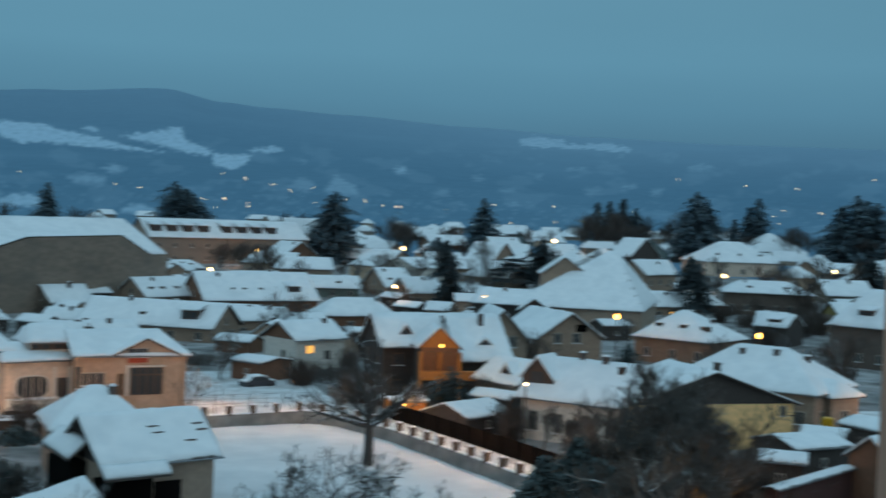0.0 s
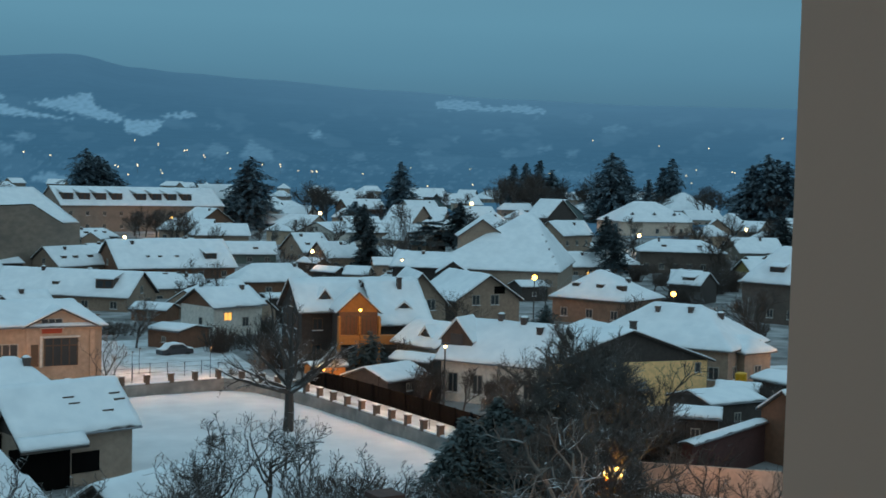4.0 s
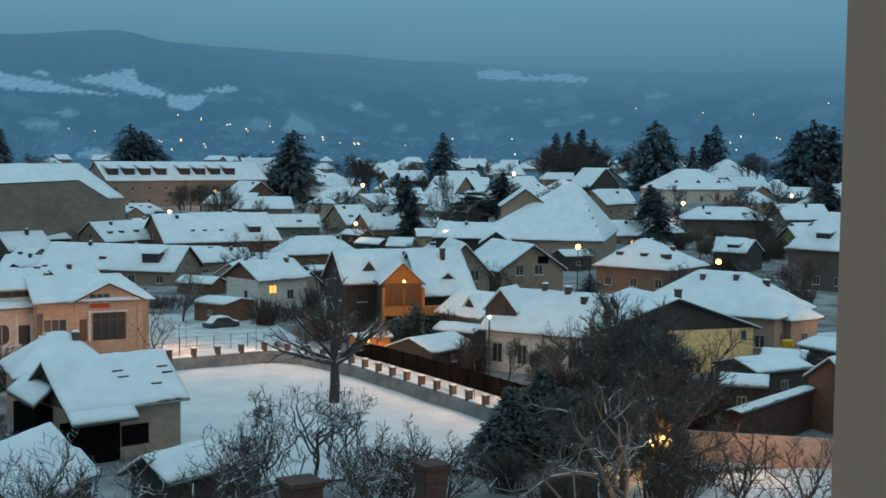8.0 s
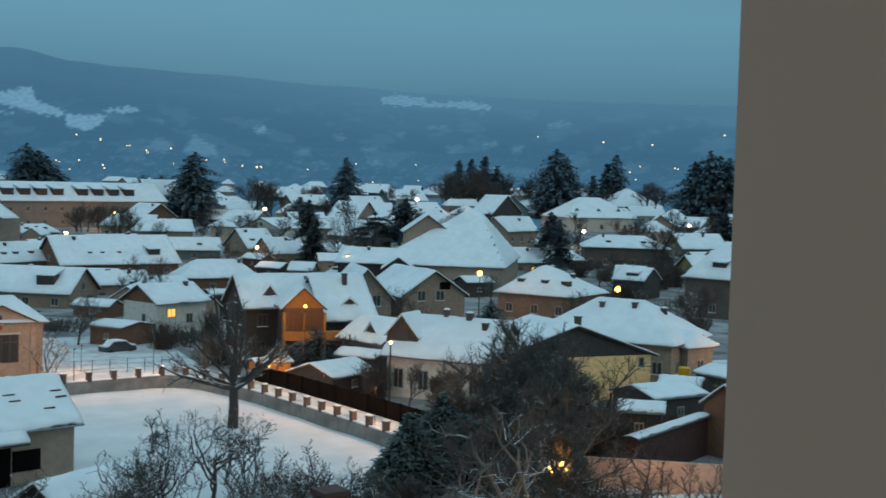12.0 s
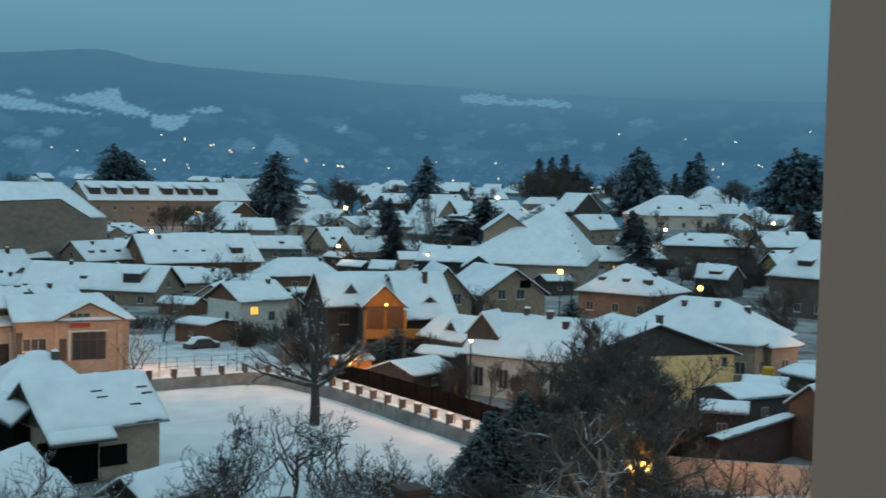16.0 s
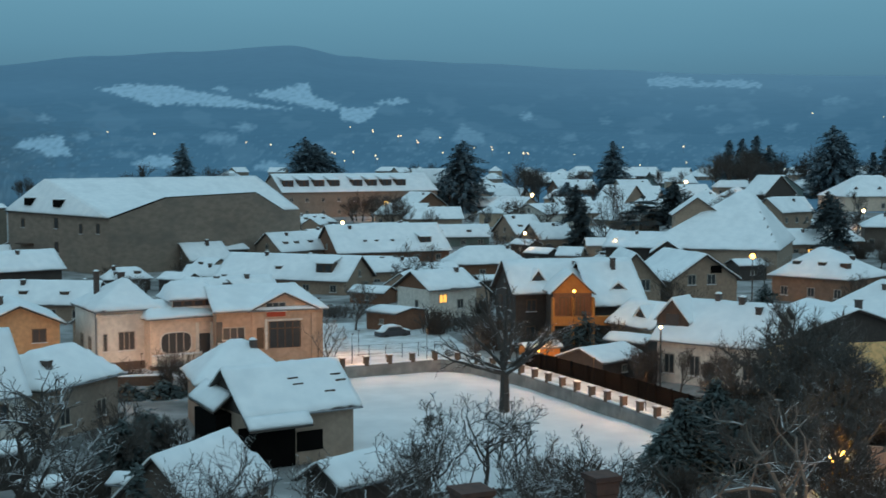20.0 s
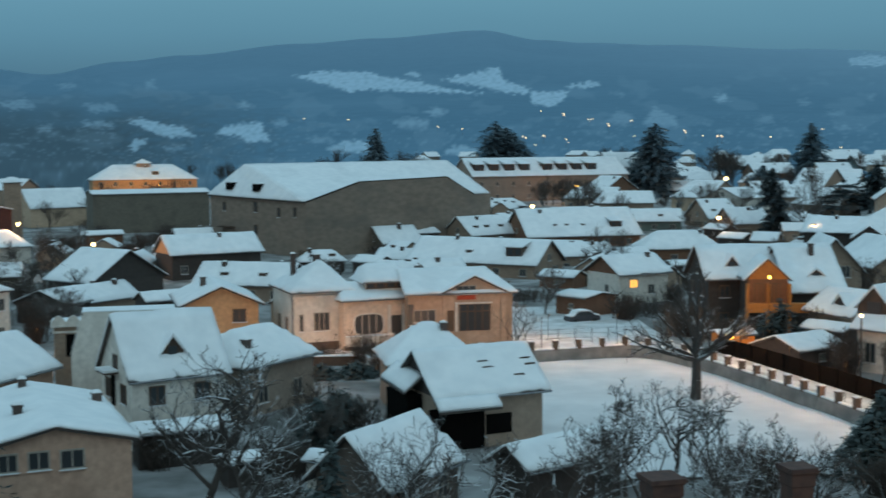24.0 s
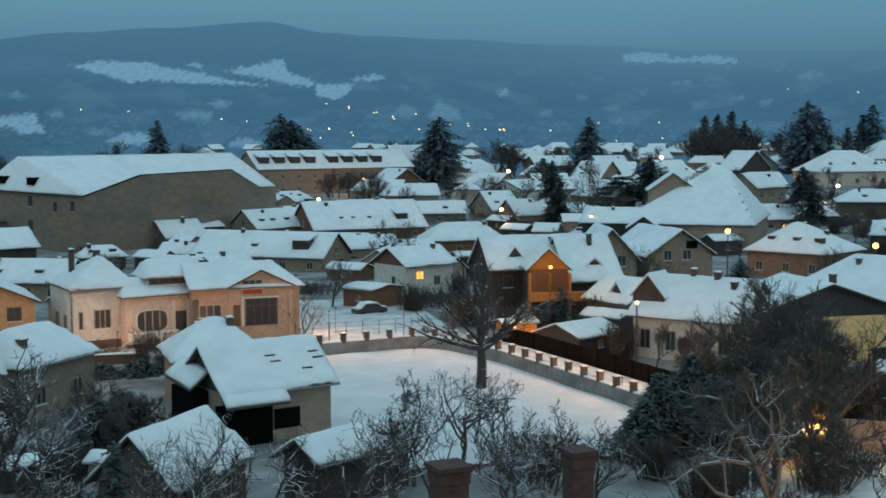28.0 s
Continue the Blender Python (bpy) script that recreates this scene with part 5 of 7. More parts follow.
wins(h, "r", [(0.5, 1.0, 1.0, 1.2, 1, False)])
for u, q in ((0.3, 0.45), (3.7, 0.45), (0.5, 0.36), (3.85, 0.36), (2.6, 0.22)):
    roof_light(h, u, -3.9 + 3.9 * q * 1.4, 3.7 + 3.9 * q * 1.4 * 0.73, 0.8)
h = shell_rear = house("house", "rear wing of a grey house with a hipped snowy roof", 4.5, 102.9, 0.00, 7.1, 7.8, 8.2, 4.0, 6.66, wall="tan", hip=(0.8,0.8), chimneys=((0.15,-0.1),), faces="", thick=0.2, seed=79)
h = house("house", "low house roofed with thick untouched snow", 0.9, 71.8, 0.00, 56.0, 8.6, 5.6, 2.7, 5.45, wall="umber", hip=(0,0.3), chimneys=(), faces="f", thick=0.2, seed=80)
h = house("shed", "low outbuilding under thick snow", 10.9, 73.8, 0.00, 36.6, 8.5, 3.8, 2.8, 4.03, wall="dark", chimneys=(), faces="", thick=0.2, category="shed", group="garden sheds", seed=81)
h = house("shed", "small hen house under a cap of snow", -8.2, 79.5, 0.0, 25.0, 2.6, 1.9, 1.6, 2.0, wall="dark", chimneys=(), faces="", over=0.2, category="shed", group="garden sheds", seed=192)
h = house("shed", "small pale garden hut under a cap of snow", -3.0, 78.3, 0.0, -30.0, 2.0, 1.8, 1.8, 2.3, wall="chalk", gable="chalk", chimneys=(), faces="", over=0.2, category="shed", group="garden sheds", seed=193)
h = house("house", "cream two-storey house with paired windows", -45.3, 138.0, 0.00, -35.0, 13.0, 8.0, 6.0, 7.9, wall="chalk", storeys=2, hip=(0.6,0.6), chimneys=(), faces="fr", over=0.3, win=(0.8,1.1), gap=2.2, seed=82)
h = house("house", "greenish-grey one-storey house with a snow-covered roof", -58.4, 191.3, 0.00, 12.6, 14.4, 5.8, 2.2, 4.08, wall="olive", chimneys=((0.1, -0.1),), seed=83)
h = house("house", "grey rendered one-storey house with a snow-covered roof", -35.3, 165.5, 0.00, 54.6, 10.7, 6.1, 1.7, 3.63, wall="grey", chimneys=((0.28, -0.1), (0.05, 0.1),), seed=84)


def old_building():
    """The huge old building: uneven footprint, skewed ridge, hipped ends and a bare fire wall along the front."""
    top = empty("building", pose(-3.9, 270.9, 0.54, 0, 0, 38.4), "huge old plastered building with a blank wall and snowy roof", "building", "houses of the town")
    A, B, C, D = Vector((-27.6, -21.7, 10.1)), Vector((22.0, -18.9, 10.1)), Vector((27.0, 9.0, 10.3)), Vector((-27.0, 12.6, 10.6))
    RL, RR = Vector((-22.6, 5.6, 16.6)), Vector((18.4, -9.6, 16.9))
    mid = (A + B + C + D) / 4
    foot = [p.lerp(mid, 0.018) for p in (A, B, C, D)]
    verts = [(p.x, p.y, z) for z in (-1.2, 0.0) for p in foot]
    verts = verts[:4] + [(p.x, p.y, p.z - 0.12) for p in foot]
    part("wall", (verts, [(3, 2, 1, 0), (4, 5, 6, 7)] + [(i, (i + 1) % 4, 4 + (i + 1) % 4, 4 + i) for i in range(4)]), WALLS["stone"], top)
    slopes, deck = ((A, B, RR, RL), (B, C, RR, RR), (C, D, RL, RR), (D, A, RL, RL)), ([], [])
    for p, q, r, o in slopes:
        spot = lambda i, j: p.lerp(q, i / 12).lerp(o.lerp(r, i / 12), min(j / 6, 0.999))
        vs, fs = slab(range(13), range(7), lambda i, j: tuple(spot(i, j)), lambda i, j: tuple(spot(i, j) - Vector((0, 0, 0.25))))
        k = len(deck[0])
        deck[0].extend(vs)
        deck[1].extend(tuple(k + i for i in f) for f in fs)
    roof = part("roof", deck, ROOFING, top)
    for p, q, r, o in slopes:
        nu, nv = max(4, round((q - p).length / 1.2)), 14
        spot = lambda i, j: p.lerp(q, i / nu).lerp(o.lerp(r, i / nu), min(j / nv, 0.999))

        def lifted(i, j):
            c = spot(i, j)
            k = 0.26 + 0.09 * noise.noise(c * 0.35) + 0.05 * noise.noise(c * 1.1)
            return c.x, c.y, c.z + k * (0.75 if j == 0 else 1.0)

        part("snow_cover", slab(range(nu + 1), range(nv + 1), lifted, lambda i, j: tuple(spot(i, j) + Vector((0, 0, 0.006)))), SNOW, roof, "thick fresh snow", smooth=True)
    # fire wall, a hand's width proud of the front
    way = (B - A).normalized()
    out = Vector((way.y, -way.x, 0))
    rim = [(0.004, 10.0), (0.268, 13.4), (0.736, 13.85), (0.90, 10.0), (0.997, 10.0), (0.997, -1.0), (0.004, -1.0)]
    ring = [A.lerp(B, f) + out * o for o in (0.45, 0.05) for f, _ in rim]
    n = len(rim)
    part("fire_wall", ([(p.x, p.y, rim[i % n][1]) for i, p in enumerate(ring)], [(0, 6, 5, 4, 3), (0, 3, 2, 1), (n, n + 3, n + 4, n + 5, n + 6), (n, n + 1, n + 2, n + 3)] + [(i, (i + 1) % n, n + (i + 1) % n, n + i) for i in range(n)]), WALLS["stone"], top, "bare rendered fire wall along the front")
    cap = [A.lerp(B, f) + out * o for o in (0.52, 0.0) for f, _ in rim[:4]]
    part("coping", ([(p.x, p.y, rim[i % 4][1] + dz) for dz in (0.004, 0.15) for i, p in enumerate(cap)], [(8 + i, 9 + i, 13 + i, 12 + i) for i in range(3)] + [(i, i + 1, 9 + i, 8 + i) for i in range(3)] + [(4 + i, 12 + i, 13 + i, 5 + i) for i in range(3)] + [(i, 4 + i, 5 + i, i + 1) for i in range(3)]), FENCING, top, "dark tarred coping")
    side = (foot[0] - foot[3]).normalized()
    turn = math.degrees(math.atan2(side.y, side.x))
    for f, z, w, hh in ((0.50, 7.7, 1.1, 1.9), (0.50, 3.2, 1.1, 1.9), (0.74, 7.0, 0.9, 1.7), (0.90, 7.2, 0.9, 1.7), (0.16, 7.6, 1.0, 1.6)):
        c = foot[3].lerp(foot[0], f)
        window(top, pose(c.x, c.y, z, 0, 0, turn), w, hh, False, True, 1)
    c = foot[3].lerp(foot[0], 0.2)
    canopy = part("canopy", boxes((-2.2, 2.2, -1.3, -0.02, 4.3, 4.55)), TIMBER, top, "dark canopy over a side door")
    canopy.matrix_basis = pose(c.x, c.y, 0, 0, 0, turn)
    # roof hatches on the hipped end
    for f, g in ((0.22, 0.28), (0.62, 0.28)):
        c = D.lerp(A, f).lerp(RL, g)
        k = part("dormer", boxes((-1.0, 1.0, -0.9, 1.2, -0.4, 1.0)), FENCING, top, "small dark roof dormer")
        k.matrix_basis = pose(c.x, c.y, c.z, 0, 0, turn)
        part("dormer_snow", boxes((-1.15, 1.15, -1.05, 1.3, 1.004, 1.22)), SNOW, k)
    PLOTS.append((-3.9, 270.9, 48))


old_building()
h = house("house", "villa porch bay with an arched window and dormer band", -0.7, 131.6, 0.00, 19.9, 7.1, 6.6, 5.55, 7.0, wall="white", chimneys=(), faces="", over=0.35, thick=0.2, hip=(0.3,0.3), seed=86)
bw, bd, bo = DIMS[h.name]
by = -bd / 2 + bo
arch = [(-0.6 + 1.5 * math.copysign(abs(math.cos(q)) ** 0.55, math.cos(q)), 3.05 + 1.0 * math.copysign(abs(math.sin(q)) ** 0.55, math.sin(q))) for q in [2 * math.pi * i / 28 for i in range(28)]]
for k, out, grow, m in (("arch_frame", 0.10, 1.10, WALLS["chalk"]), ("arched_pane", 0.13, 1.0, GLASS)):
    ring = [(-0.6 + (a + 0.6) * grow, 3.05 + (b - 3.05) * grow) for a, b in arch]
    part(k, ([(a, by - o, b) for o in (out, 0.0) for a, b in ring], [tuple(range(28)), tuple(range(55, 27, -1))] + [(i, 28 + i, 28 + (i + 1) % 28, (i + 1) % 28) for i in range(28)]), m, h)
for q in (-1.35, -0.6, 0.15):
    part("glazing_bar", boxes((q - 0.05, q + 0.05, by - 0.17, by - 0.131, 2.1, 4.0)), FRAME_W, h)
bow = [(-0.5 + 2.6 * math.cos(math.pi + math.pi * i / 16), by - 0.9 * math.sin(math.pi * i / 16) - 0.02) for i in range(17)]
part("parapet", ([(a, b, zz) for zz in (0.9, 1.9) for a, b in bow], [(i, i + 1, 18 + i, 17 + i) for i in range(16)] + [tuple(range(17, 34)), tuple(range(16, -1, -1))]), WALLS["chalk"], h, "pale bowed balcony parapet")
part("parapet_snow", ([(a, b - 0.01, zz) for zz in (1.905, 1.99) for a, b in bow], [(i, i + 1, 18 + i, 17 + i) for i in range(16)] + [tuple(range(17, 34)), tuple(range(16, -1, -1))]), SNOW, h)
part("plinth_band", boxes((-bw / 2 + bo, bw / 2 - bo, by - 0.12, by + 0.1, 0.0, 1.0)), POST, h, "brown stone plinth")
# The porch recess is flat; a dark sheet gives its shade.
wall_part(h, "f", "porch_recess", GLASS, 2.35, 1.2, 1.2, 2.6, 0.03)
wall_part(h, "f", "column", WALLS["chalk"], 1.6, 1.0, 0.3, 3.9, 0.2)
wall_part(h, "f", "column", WALLS["chalk"], 3.1, 1.0, 0.25, 3.9, 0.2)
bay = h
h = house("house", "upper storey of the bay with a band of small windows", 0.9, 132.6, 0.00, 14.0, 5.0, 5.6, 7.2, 8.7, wall="chalk", hip=(0.2, 0.2), chimneys=(), faces="", over=0.35, thick=0.18, seed=186)
wall_part(h, "f", "window_band", FRAME_B, 0.0, 6.45, 4.1, 0.62, 0.05, "brown band of small windows")
for q in (-1.6, -0.55, 0.55, 1.6):
    wall_part(h, "f", "pane", GLASS, q, 6.55, 0.75, 0.42, 0.075)
WINGS += [(villa, bay), (villa, h)]
h = house("house", "dark timbered one-storey house with a snow-covered roof and dormers", -8.2, 214.6, 0.00, 10.6, 8.0, 5.1, 1.9, 3.58, wall="dark", hip=(0.8, 0.8), chimneys=((-0.25, -0.1),), dormers=((0.2, -1, 1.1, 0.8), (-0.2, -1, 1.1, 0.8)), lit=0.12, seed=87)
h = house("house", "brown boarded one-storey house with a snow-covered roof", 8.9, 193.3, 0.00, 19.8, 10.5, 5.6, 1.9, 3.74, wall="brown", chimneys=((0.1, -0.1), (-0.2, 0.1),), seed=88)
h = house("house", "snowy hip-roofed house in the outer town", -106.3, 364.5, 2.20, -3.6, 12.1, 6.1, 7.0, 8.98, wall="grey", hip=(0.95,0.95), chimneys=((0.1,0.1),), dormers=((0.1,-1,1.6,1.2),), seed=89)
h = house("tower", "slim square tower with a snowy pyramid roof", -73.5, 269.9, 0.82, 23.2, 4.1, 2.1, 13.0, 14.05, wall="grey", hip=(1.0,1.0), chimneys=(), faces="", over=0.3, category="tower", seed=90)
h = house("shed", "low dark garden shed under a thick layer of snow", -38.1, 156.2, 0.00, 62.6, 4.9, 7.9, 2.6, 4.04, wall="dark", chimneys=(), faces="f", over=0.25, category="shed", group="garden sheds", win=(0.6,0.6), seed=91)
h = house("house", "whitewashed one-storey house with a snow-covered roof", 49.7, 310.9, 1.29, 18.6, 13.2, 6.6, 2.2, 4.34, wall="white", chimneys=((0.28, -0.1),), seed=92)
h = house("house", "blue-green painted one-storey house with a snow-covered roof and dormers", 62.8, 292.3, 1.05, -3.7, 16.8, 8.3, 2.2, 4.90, wall="teal", chimneys=((-0.25, -0.1), (0.3, 0.1),), dormers=((0.2, -1, 1.1, 0.8), (-0.2, -1, 1.1, 0.8)), seed=93)
h = house("house", "tan-plastered one-storey house with a snow-covered roof", 97.1, 287.5, 1.13, 9.1, 8.2, 6.1, 2.2, 4.18, wall="tan", hip=(0.8, 0.8), chimneys=((0.1, -0.1),), seed=94)
h = house("house", "dark timbered one-storey house with a snow-covered roof", 105.5, 424.8, 2.99, -41.6, 16.1, 9.8, 2.2, 5.38, wall="dark", chimneys=((0.28, -0.1), (0.05, 0.1),), lit=0.12, seed=95)
h = house("house", "grey rendered one-storey house with a snow-covered roof and dormers", 150.4, 423.8, 3.09, -46.9, 12.0, 21.1, 2.2, 9.05, wall="grey", chimneys=((-0.25, -0.1),), dormers=((0.2, -1, 1.1, 0.8), (-0.2, -1, 1.1, 0.8)), seed=96)
h = house("house", "grey rendered one-storey house with a snow-covered roof", 267.5, 396.2, 3.54, -61.7, 21.2, 11.1, 2.2, 5.80, wall="grey", chimneys=((0.1, -0.1), (-0.2, 0.1),), seed=97)
h = house("house", "brown boarded one-storey house with a snow-covered roof", 226.2, 320.4, 2.34, -7.6, 13.5, 11.8, 2.2, 6.03, wall="brown", hip=(0.8, 0.8), chimneys=((0.28, -0.1),), seed=98)
h = house("house", "tan-plastered one-storey house with a snow-covered roof and dormers", 376.3, 733.0, 8.38, 0.6, 22.4, 12.9, 2.2, 6.39, wall="tan", chimneys=((-0.25, -0.1), (0.3, 0.1),), dormers=((0.2, -1, 1.1, 0.8), (-0.2, -1, 1.1, 0.8)), seed=99)
h = house("house", "greenish-grey one-storey house with a snow-covered roof", 225.1, 722.4, 7.43, 10.5, 20.5, 12.9, 2.2, 6.39, wall="olive", chimneys=((0.1, -0.1),), lit=0.12, seed=100)
h = house("house", "grey rendered one-storey house with a snow-covered roof", 264.9, 578.7, 5.75, 3.1, 18.8, 12.4, 2.2, 6.23, wall="grey", chimneys=((0.28, -0.1), (0.05, 0.1),), seed=101)
h = house("house", "dark timbered one-storey house with a snow-covered roof and dormers", 81.0, 232.2, 0.33, -46.9, 6.7, 5.6, 1.9, 3.74, wall="dark", hip=(0.8, 0.8), chimneys=((-0.25, -0.1),), dormers=((0.2, -1, 1.1, 0.8), (-0.2, -1, 1.1, 0.8)), seed=102)
h = house("house", "brown boarded one-storey house with a snow-covered roof", 4.9, 216.5, 0.00, -29.0, 7.5, 5.1, 1.9, 3.58, wall="brown", chimneys=((0.1, -0.1), (-0.2, 0.1),), seed=103)
h = house("shed", "low dark garden shed under a thick layer of snow", 39.9, 204.9, 0.00, 5.7, 6.5, 5.7, 2.6, 3.64, wall="dark", chimneys=(), faces="f", over=0.25, category="shed", group="garden sheds", win=(0.6,0.6), seed=105)
h = house("shed", "low dark garden shed under a thick layer of snow", 97.2, 208.7, 0.11, 2.7, 5.7, 5.3, 2.6, 3.56, wall="dark", chimneys=(), faces="f", over=0.25, category="shed", group="garden sheds", win=(0.6,0.6), seed=106)
h = house("shed", "low dark garden shed under a thick layer of snow", 47.1, 192.3, 0.00, 10.4, 4.7, 3.5, 2.6, 3.24, wall="dark", chimneys=(), faces="f", over=0.25, category="shed", group="garden sheds", win=(0.6,0.6), seed=107)
h = house("shed", "low dark garden shed under a thick layer of snow", 126.0, 200.4, 0.00, -59.2, 6.7, 7.0, 3.58, 5.78, wall="dark", dormers=((0.05, -1, 2.3, 0.8),), chimneys=(), faces="f", over=0.25, category="shed", group="garden sheds", win=(0.6,0.6), seed=108)
h = house("shed", "low dark garden shed under a thick layer of snow", 156.9, 305.4, 1.68, 0.5, 8.4, 7.3, 2.6, 3.93, wall="dark", chimneys=(), faces="f", over=0.25, category="shed", group="garden sheds", win=(0.6,0.6), seed=109)
h = house("shed", "low dark garden shed under a thick layer of snow", 9.1, 258.1, 0.49, 25.6, 7.0, 7.9, 3.0, 4.44, wall="dark", chimneys=(), faces="f", over=0.25, category="shed", group="garden sheds", win=(0.6,0.6), seed=110)
h = house("shed", "low dark garden shed under a thick layer of snow", 13.9, 283.7, 0.85, 24.9, 7.7, 6.9, 3.0, 4.26, wall="dark", chimneys=(), faces="f", over=0.25, category="shed", group="garden sheds", win=(0.6,0.6), seed=111)


# wings are parts of the house that they are built onto
WINGS += [(chalet, chalet_gable), (chalet, chalet_wing), (twin, twin_gable), (old_hall, hall_wing), (old_hall, hall_gable), (shell, shell_rear), (steep_house, annex)]
for main, side in WINGS:
    turn = main.matrix_basis.inverted() @ side.matrix_basis
    for piece in list(side.children):
        piece.matrix_basis = turn @ piece.matrix_basis
        piece.parent = main
    bpy.data.objects.remove(side)


# ---- a small pavilion with a scalloped parapet ----
kiosk = empty("pavilion", pose(-23.9, 104.2, 0.0, 0, 0, 14.0), "small pale pavilion with a scalloped snowy parapet", "pavilion")
part("body", boxes((-1.5, 1.5, 0.0, 3.0, -0.3, 6.6)), WALLS["grey"], kiosk)
# The doorway is a black sheet on the solid body, painted shade.
part("opening", boxes((-0.6, 0.6, -0.06, 0.1, 4.2, 6.0)), FENCING, kiosk, "black sheet for the shaded doorway")
for k, (z, out, m) in enumerate(((6.62, 0.25, WALLS["chalk"]), (6.12, 0.12, WALLS["chalk"]))):
    part("cornice", boxes((-1.5 - out, 1.5 + out, -out, 3.0 + out, z, z + 0.16)), m, kiosk)
arc = [(-1.7 + 3.4 * i / 18, 7.0 + 0.55 * abs(math.cos(math.pi * 1.5 * (i / 9 - 1)))) for i in range(19)]
part("parapet", ([(u, v, z) for v in (-0.2, 0.1) for u, z in arc] + [(u, v, 6.784) for v in (-0.2, 0.1) for u, z in arc], [(i, i + 1, 20 + i, 19 + i) for i in range(18)] + [(38 + i, 39 + i, 1 + i, i) for i in range(18)] + [(19 + i, 20 + i, 58 + i, 57 + i) for i in range(18)]), WALLS["chalk"], kiosk, "scalloped pale parapet")
part("roof_snow", boxes((-1.6, 1.6, 0.14, 3.1, 6.784, 6.98)), SNOW, kiosk)


# ---- the walled field and its lane ----
LINE = [(0.7, 118.6), (15.6, 120.8), (25.3, 123.4), (27.8, 121.0), (29.4, 117.3), (30.9, 112.4), (32.8, 104.4), (34.5, 96.8), (35.9, 90.0), (36.8, 85.0)]
field = [(u, v) for u in range(0, 31) for v in range(0, 31)]
tagged(part("snow_field", ([(10 + u * 1.0, 78 + v * 1.5, 0.20 + 0.10 * noise.noise(Vector((u * 0.3, v * 0.3, 0)))) for u, v in field], [(i * 31 + j, i * 31 + 31 + j, i * 31 + 32 + j, i * 31 + j + 1) for i in range(30) for j in range(30)]), FIELD, smooth=True), "smooth untouched snow of an empty plot", "ground", kind="structure")


def along(line, gap):
    """Places gap apart along a line, with the way there."""
    spots, rest = [], 0.0
    for (x0, y0), (x1, y1) in zip(line, line[1:]):
        n = math.hypot(x1 - x0, y1 - y0)
        s = rest
        while s < n:
            spots.append((x0 + (x1 - x0) * s / n, y0 + (y1 - y0) * s / n, math.degrees(math.atan2(y1 - y0, x1 - x0))))
            s += gap
        rest = s - n
    return spots


wall = empty("retaining_wall", pose(0, 0, 0), "grey concrete retaining wall with snow-capped piers", "wall", kind="structure")
for (x0, y0), (x1, y1) in zip(LINE, LINE[1:]):
    n, a = math.hypot(x1 - x0, y1 - y0), math.degrees(math.atan2(y1 - y0, x1 - x0))
    p = part("panel", boxes((-0.02, n + 0.02, 0, 0.3, -0.5, 1.35)), CONCRETE, wall)
    p.matrix_basis = pose(x0, y0, 0, 0, 0, a)
    c = part("snow_cover", boxes((-0.02, n + 0.02, -0.02, 0.32, 1.354, 1.46)), SNOW, p)
    lane = tagged(part("pavement", boxes((-1.0, n + 1.0, 0.34, 3.25, -0.4, 1.25 + 0.002 * x1)), LANE), "trodden snow on the lane behind the wall", "pavement", kind="structure")
    lane.matrix_basis = pose(x0, y0, 0, 0, 0, a)
for x, y, a in along(LINE, 2.45):
    p = part("pier", stacked(0, 0.155, ((0.22, 1.3), (0.22, 2.08), (0.27, 2.1), (0.27, 2.18))), POST, wall)
    p.matrix_basis = pose(x, y, 0, 0, 0, a)
    part("snow_cap", boxes((-0.25, 0.25, -0.06, 0.37, 2.184, 2.27)), SNOW, p)


yard = [(u, v) for u in range(0, 11) for v in range(0, 11)]
for x0, y0, dx, dy in ((14.5, 127, 1.7, 3.6), (32, 50, 3.0, 2.2), (41, 73, 1.2, 0.6), (76, 112, 2.2, 1.5)):
    tagged(part("yard", ([(x0 + u * dx, y0 + v * dy, 0.19 + 0.10 * noise.noise(Vector((u * 0.7, v * 0.7, x0)))) for u, v in yard], [(i * 11 + j, i * 11 + 11 + j, i * 11 + 12 + j, i * 11 + j + 1) for i in range(10) for j in range(10)]), LANE, smooth=True), "snowy yard with footprints and wheel tracks", "ground", kind="structure")
gw = tagged(part("garden_wall", boxes((-3.5, 13.0, 0, 0.3, -0.3, 2.2)), WALLS["beige"]), "pale rendered yard wall lit warm by a lamp", "wall", kind="structure")
gw.matrix_basis = pose(44.6, 75.8, 0, 0, 0, -32.7)

# the lit lane before the villas, between a low brown wall and the villas' plinths
tagged(part("pavement", boxes((-16, 0.6, 122.4, 129.6, -0.2, 0.5)), LANE), "trodden snow on the lane before the villas", "pavement", kind="structure")
low = empty("lane_wall", pose(-16.0, 122.0, 0), "low brown wall with a cap of snow along the lane", "wall", kind="structure")
for i in range(8):
    w = part("panel", boxes((i * 2.1 + 0.004, i * 2.1 + 2.096, 0, 0.3, -0.4, 0.9)), POST, low)
    part("snow_cover", slab(steps(i * 2.1 - 0.0, i * 2.1 + 2.1, 0.35), (-0.08, 0.1, 0.25, 0.4), lambda a, b: (i * 2.1 + a * 0.35, (-0.08, 0.1, 0.25, 0.4)[b], 0.97 + (0.10 if b in (1, 2) else 0.0) + 0.04 * noise.noise(Vector((i * 2.1 + a * 0.35, b * 0.3, 1)))), lambda a, b: (i * 2.1 + a * 0.35, (-0.08, 0.1, 0.25, 0.4)[b], 0.904)), SNOW, w, smooth=True)
plinth = tagged(part("terrace_wall", boxes((-15.5, 1.2, 129.65, 130.0, -0.2, 1.2)), POST), "brown terrace wall under the villas", "wall", kind="structure")
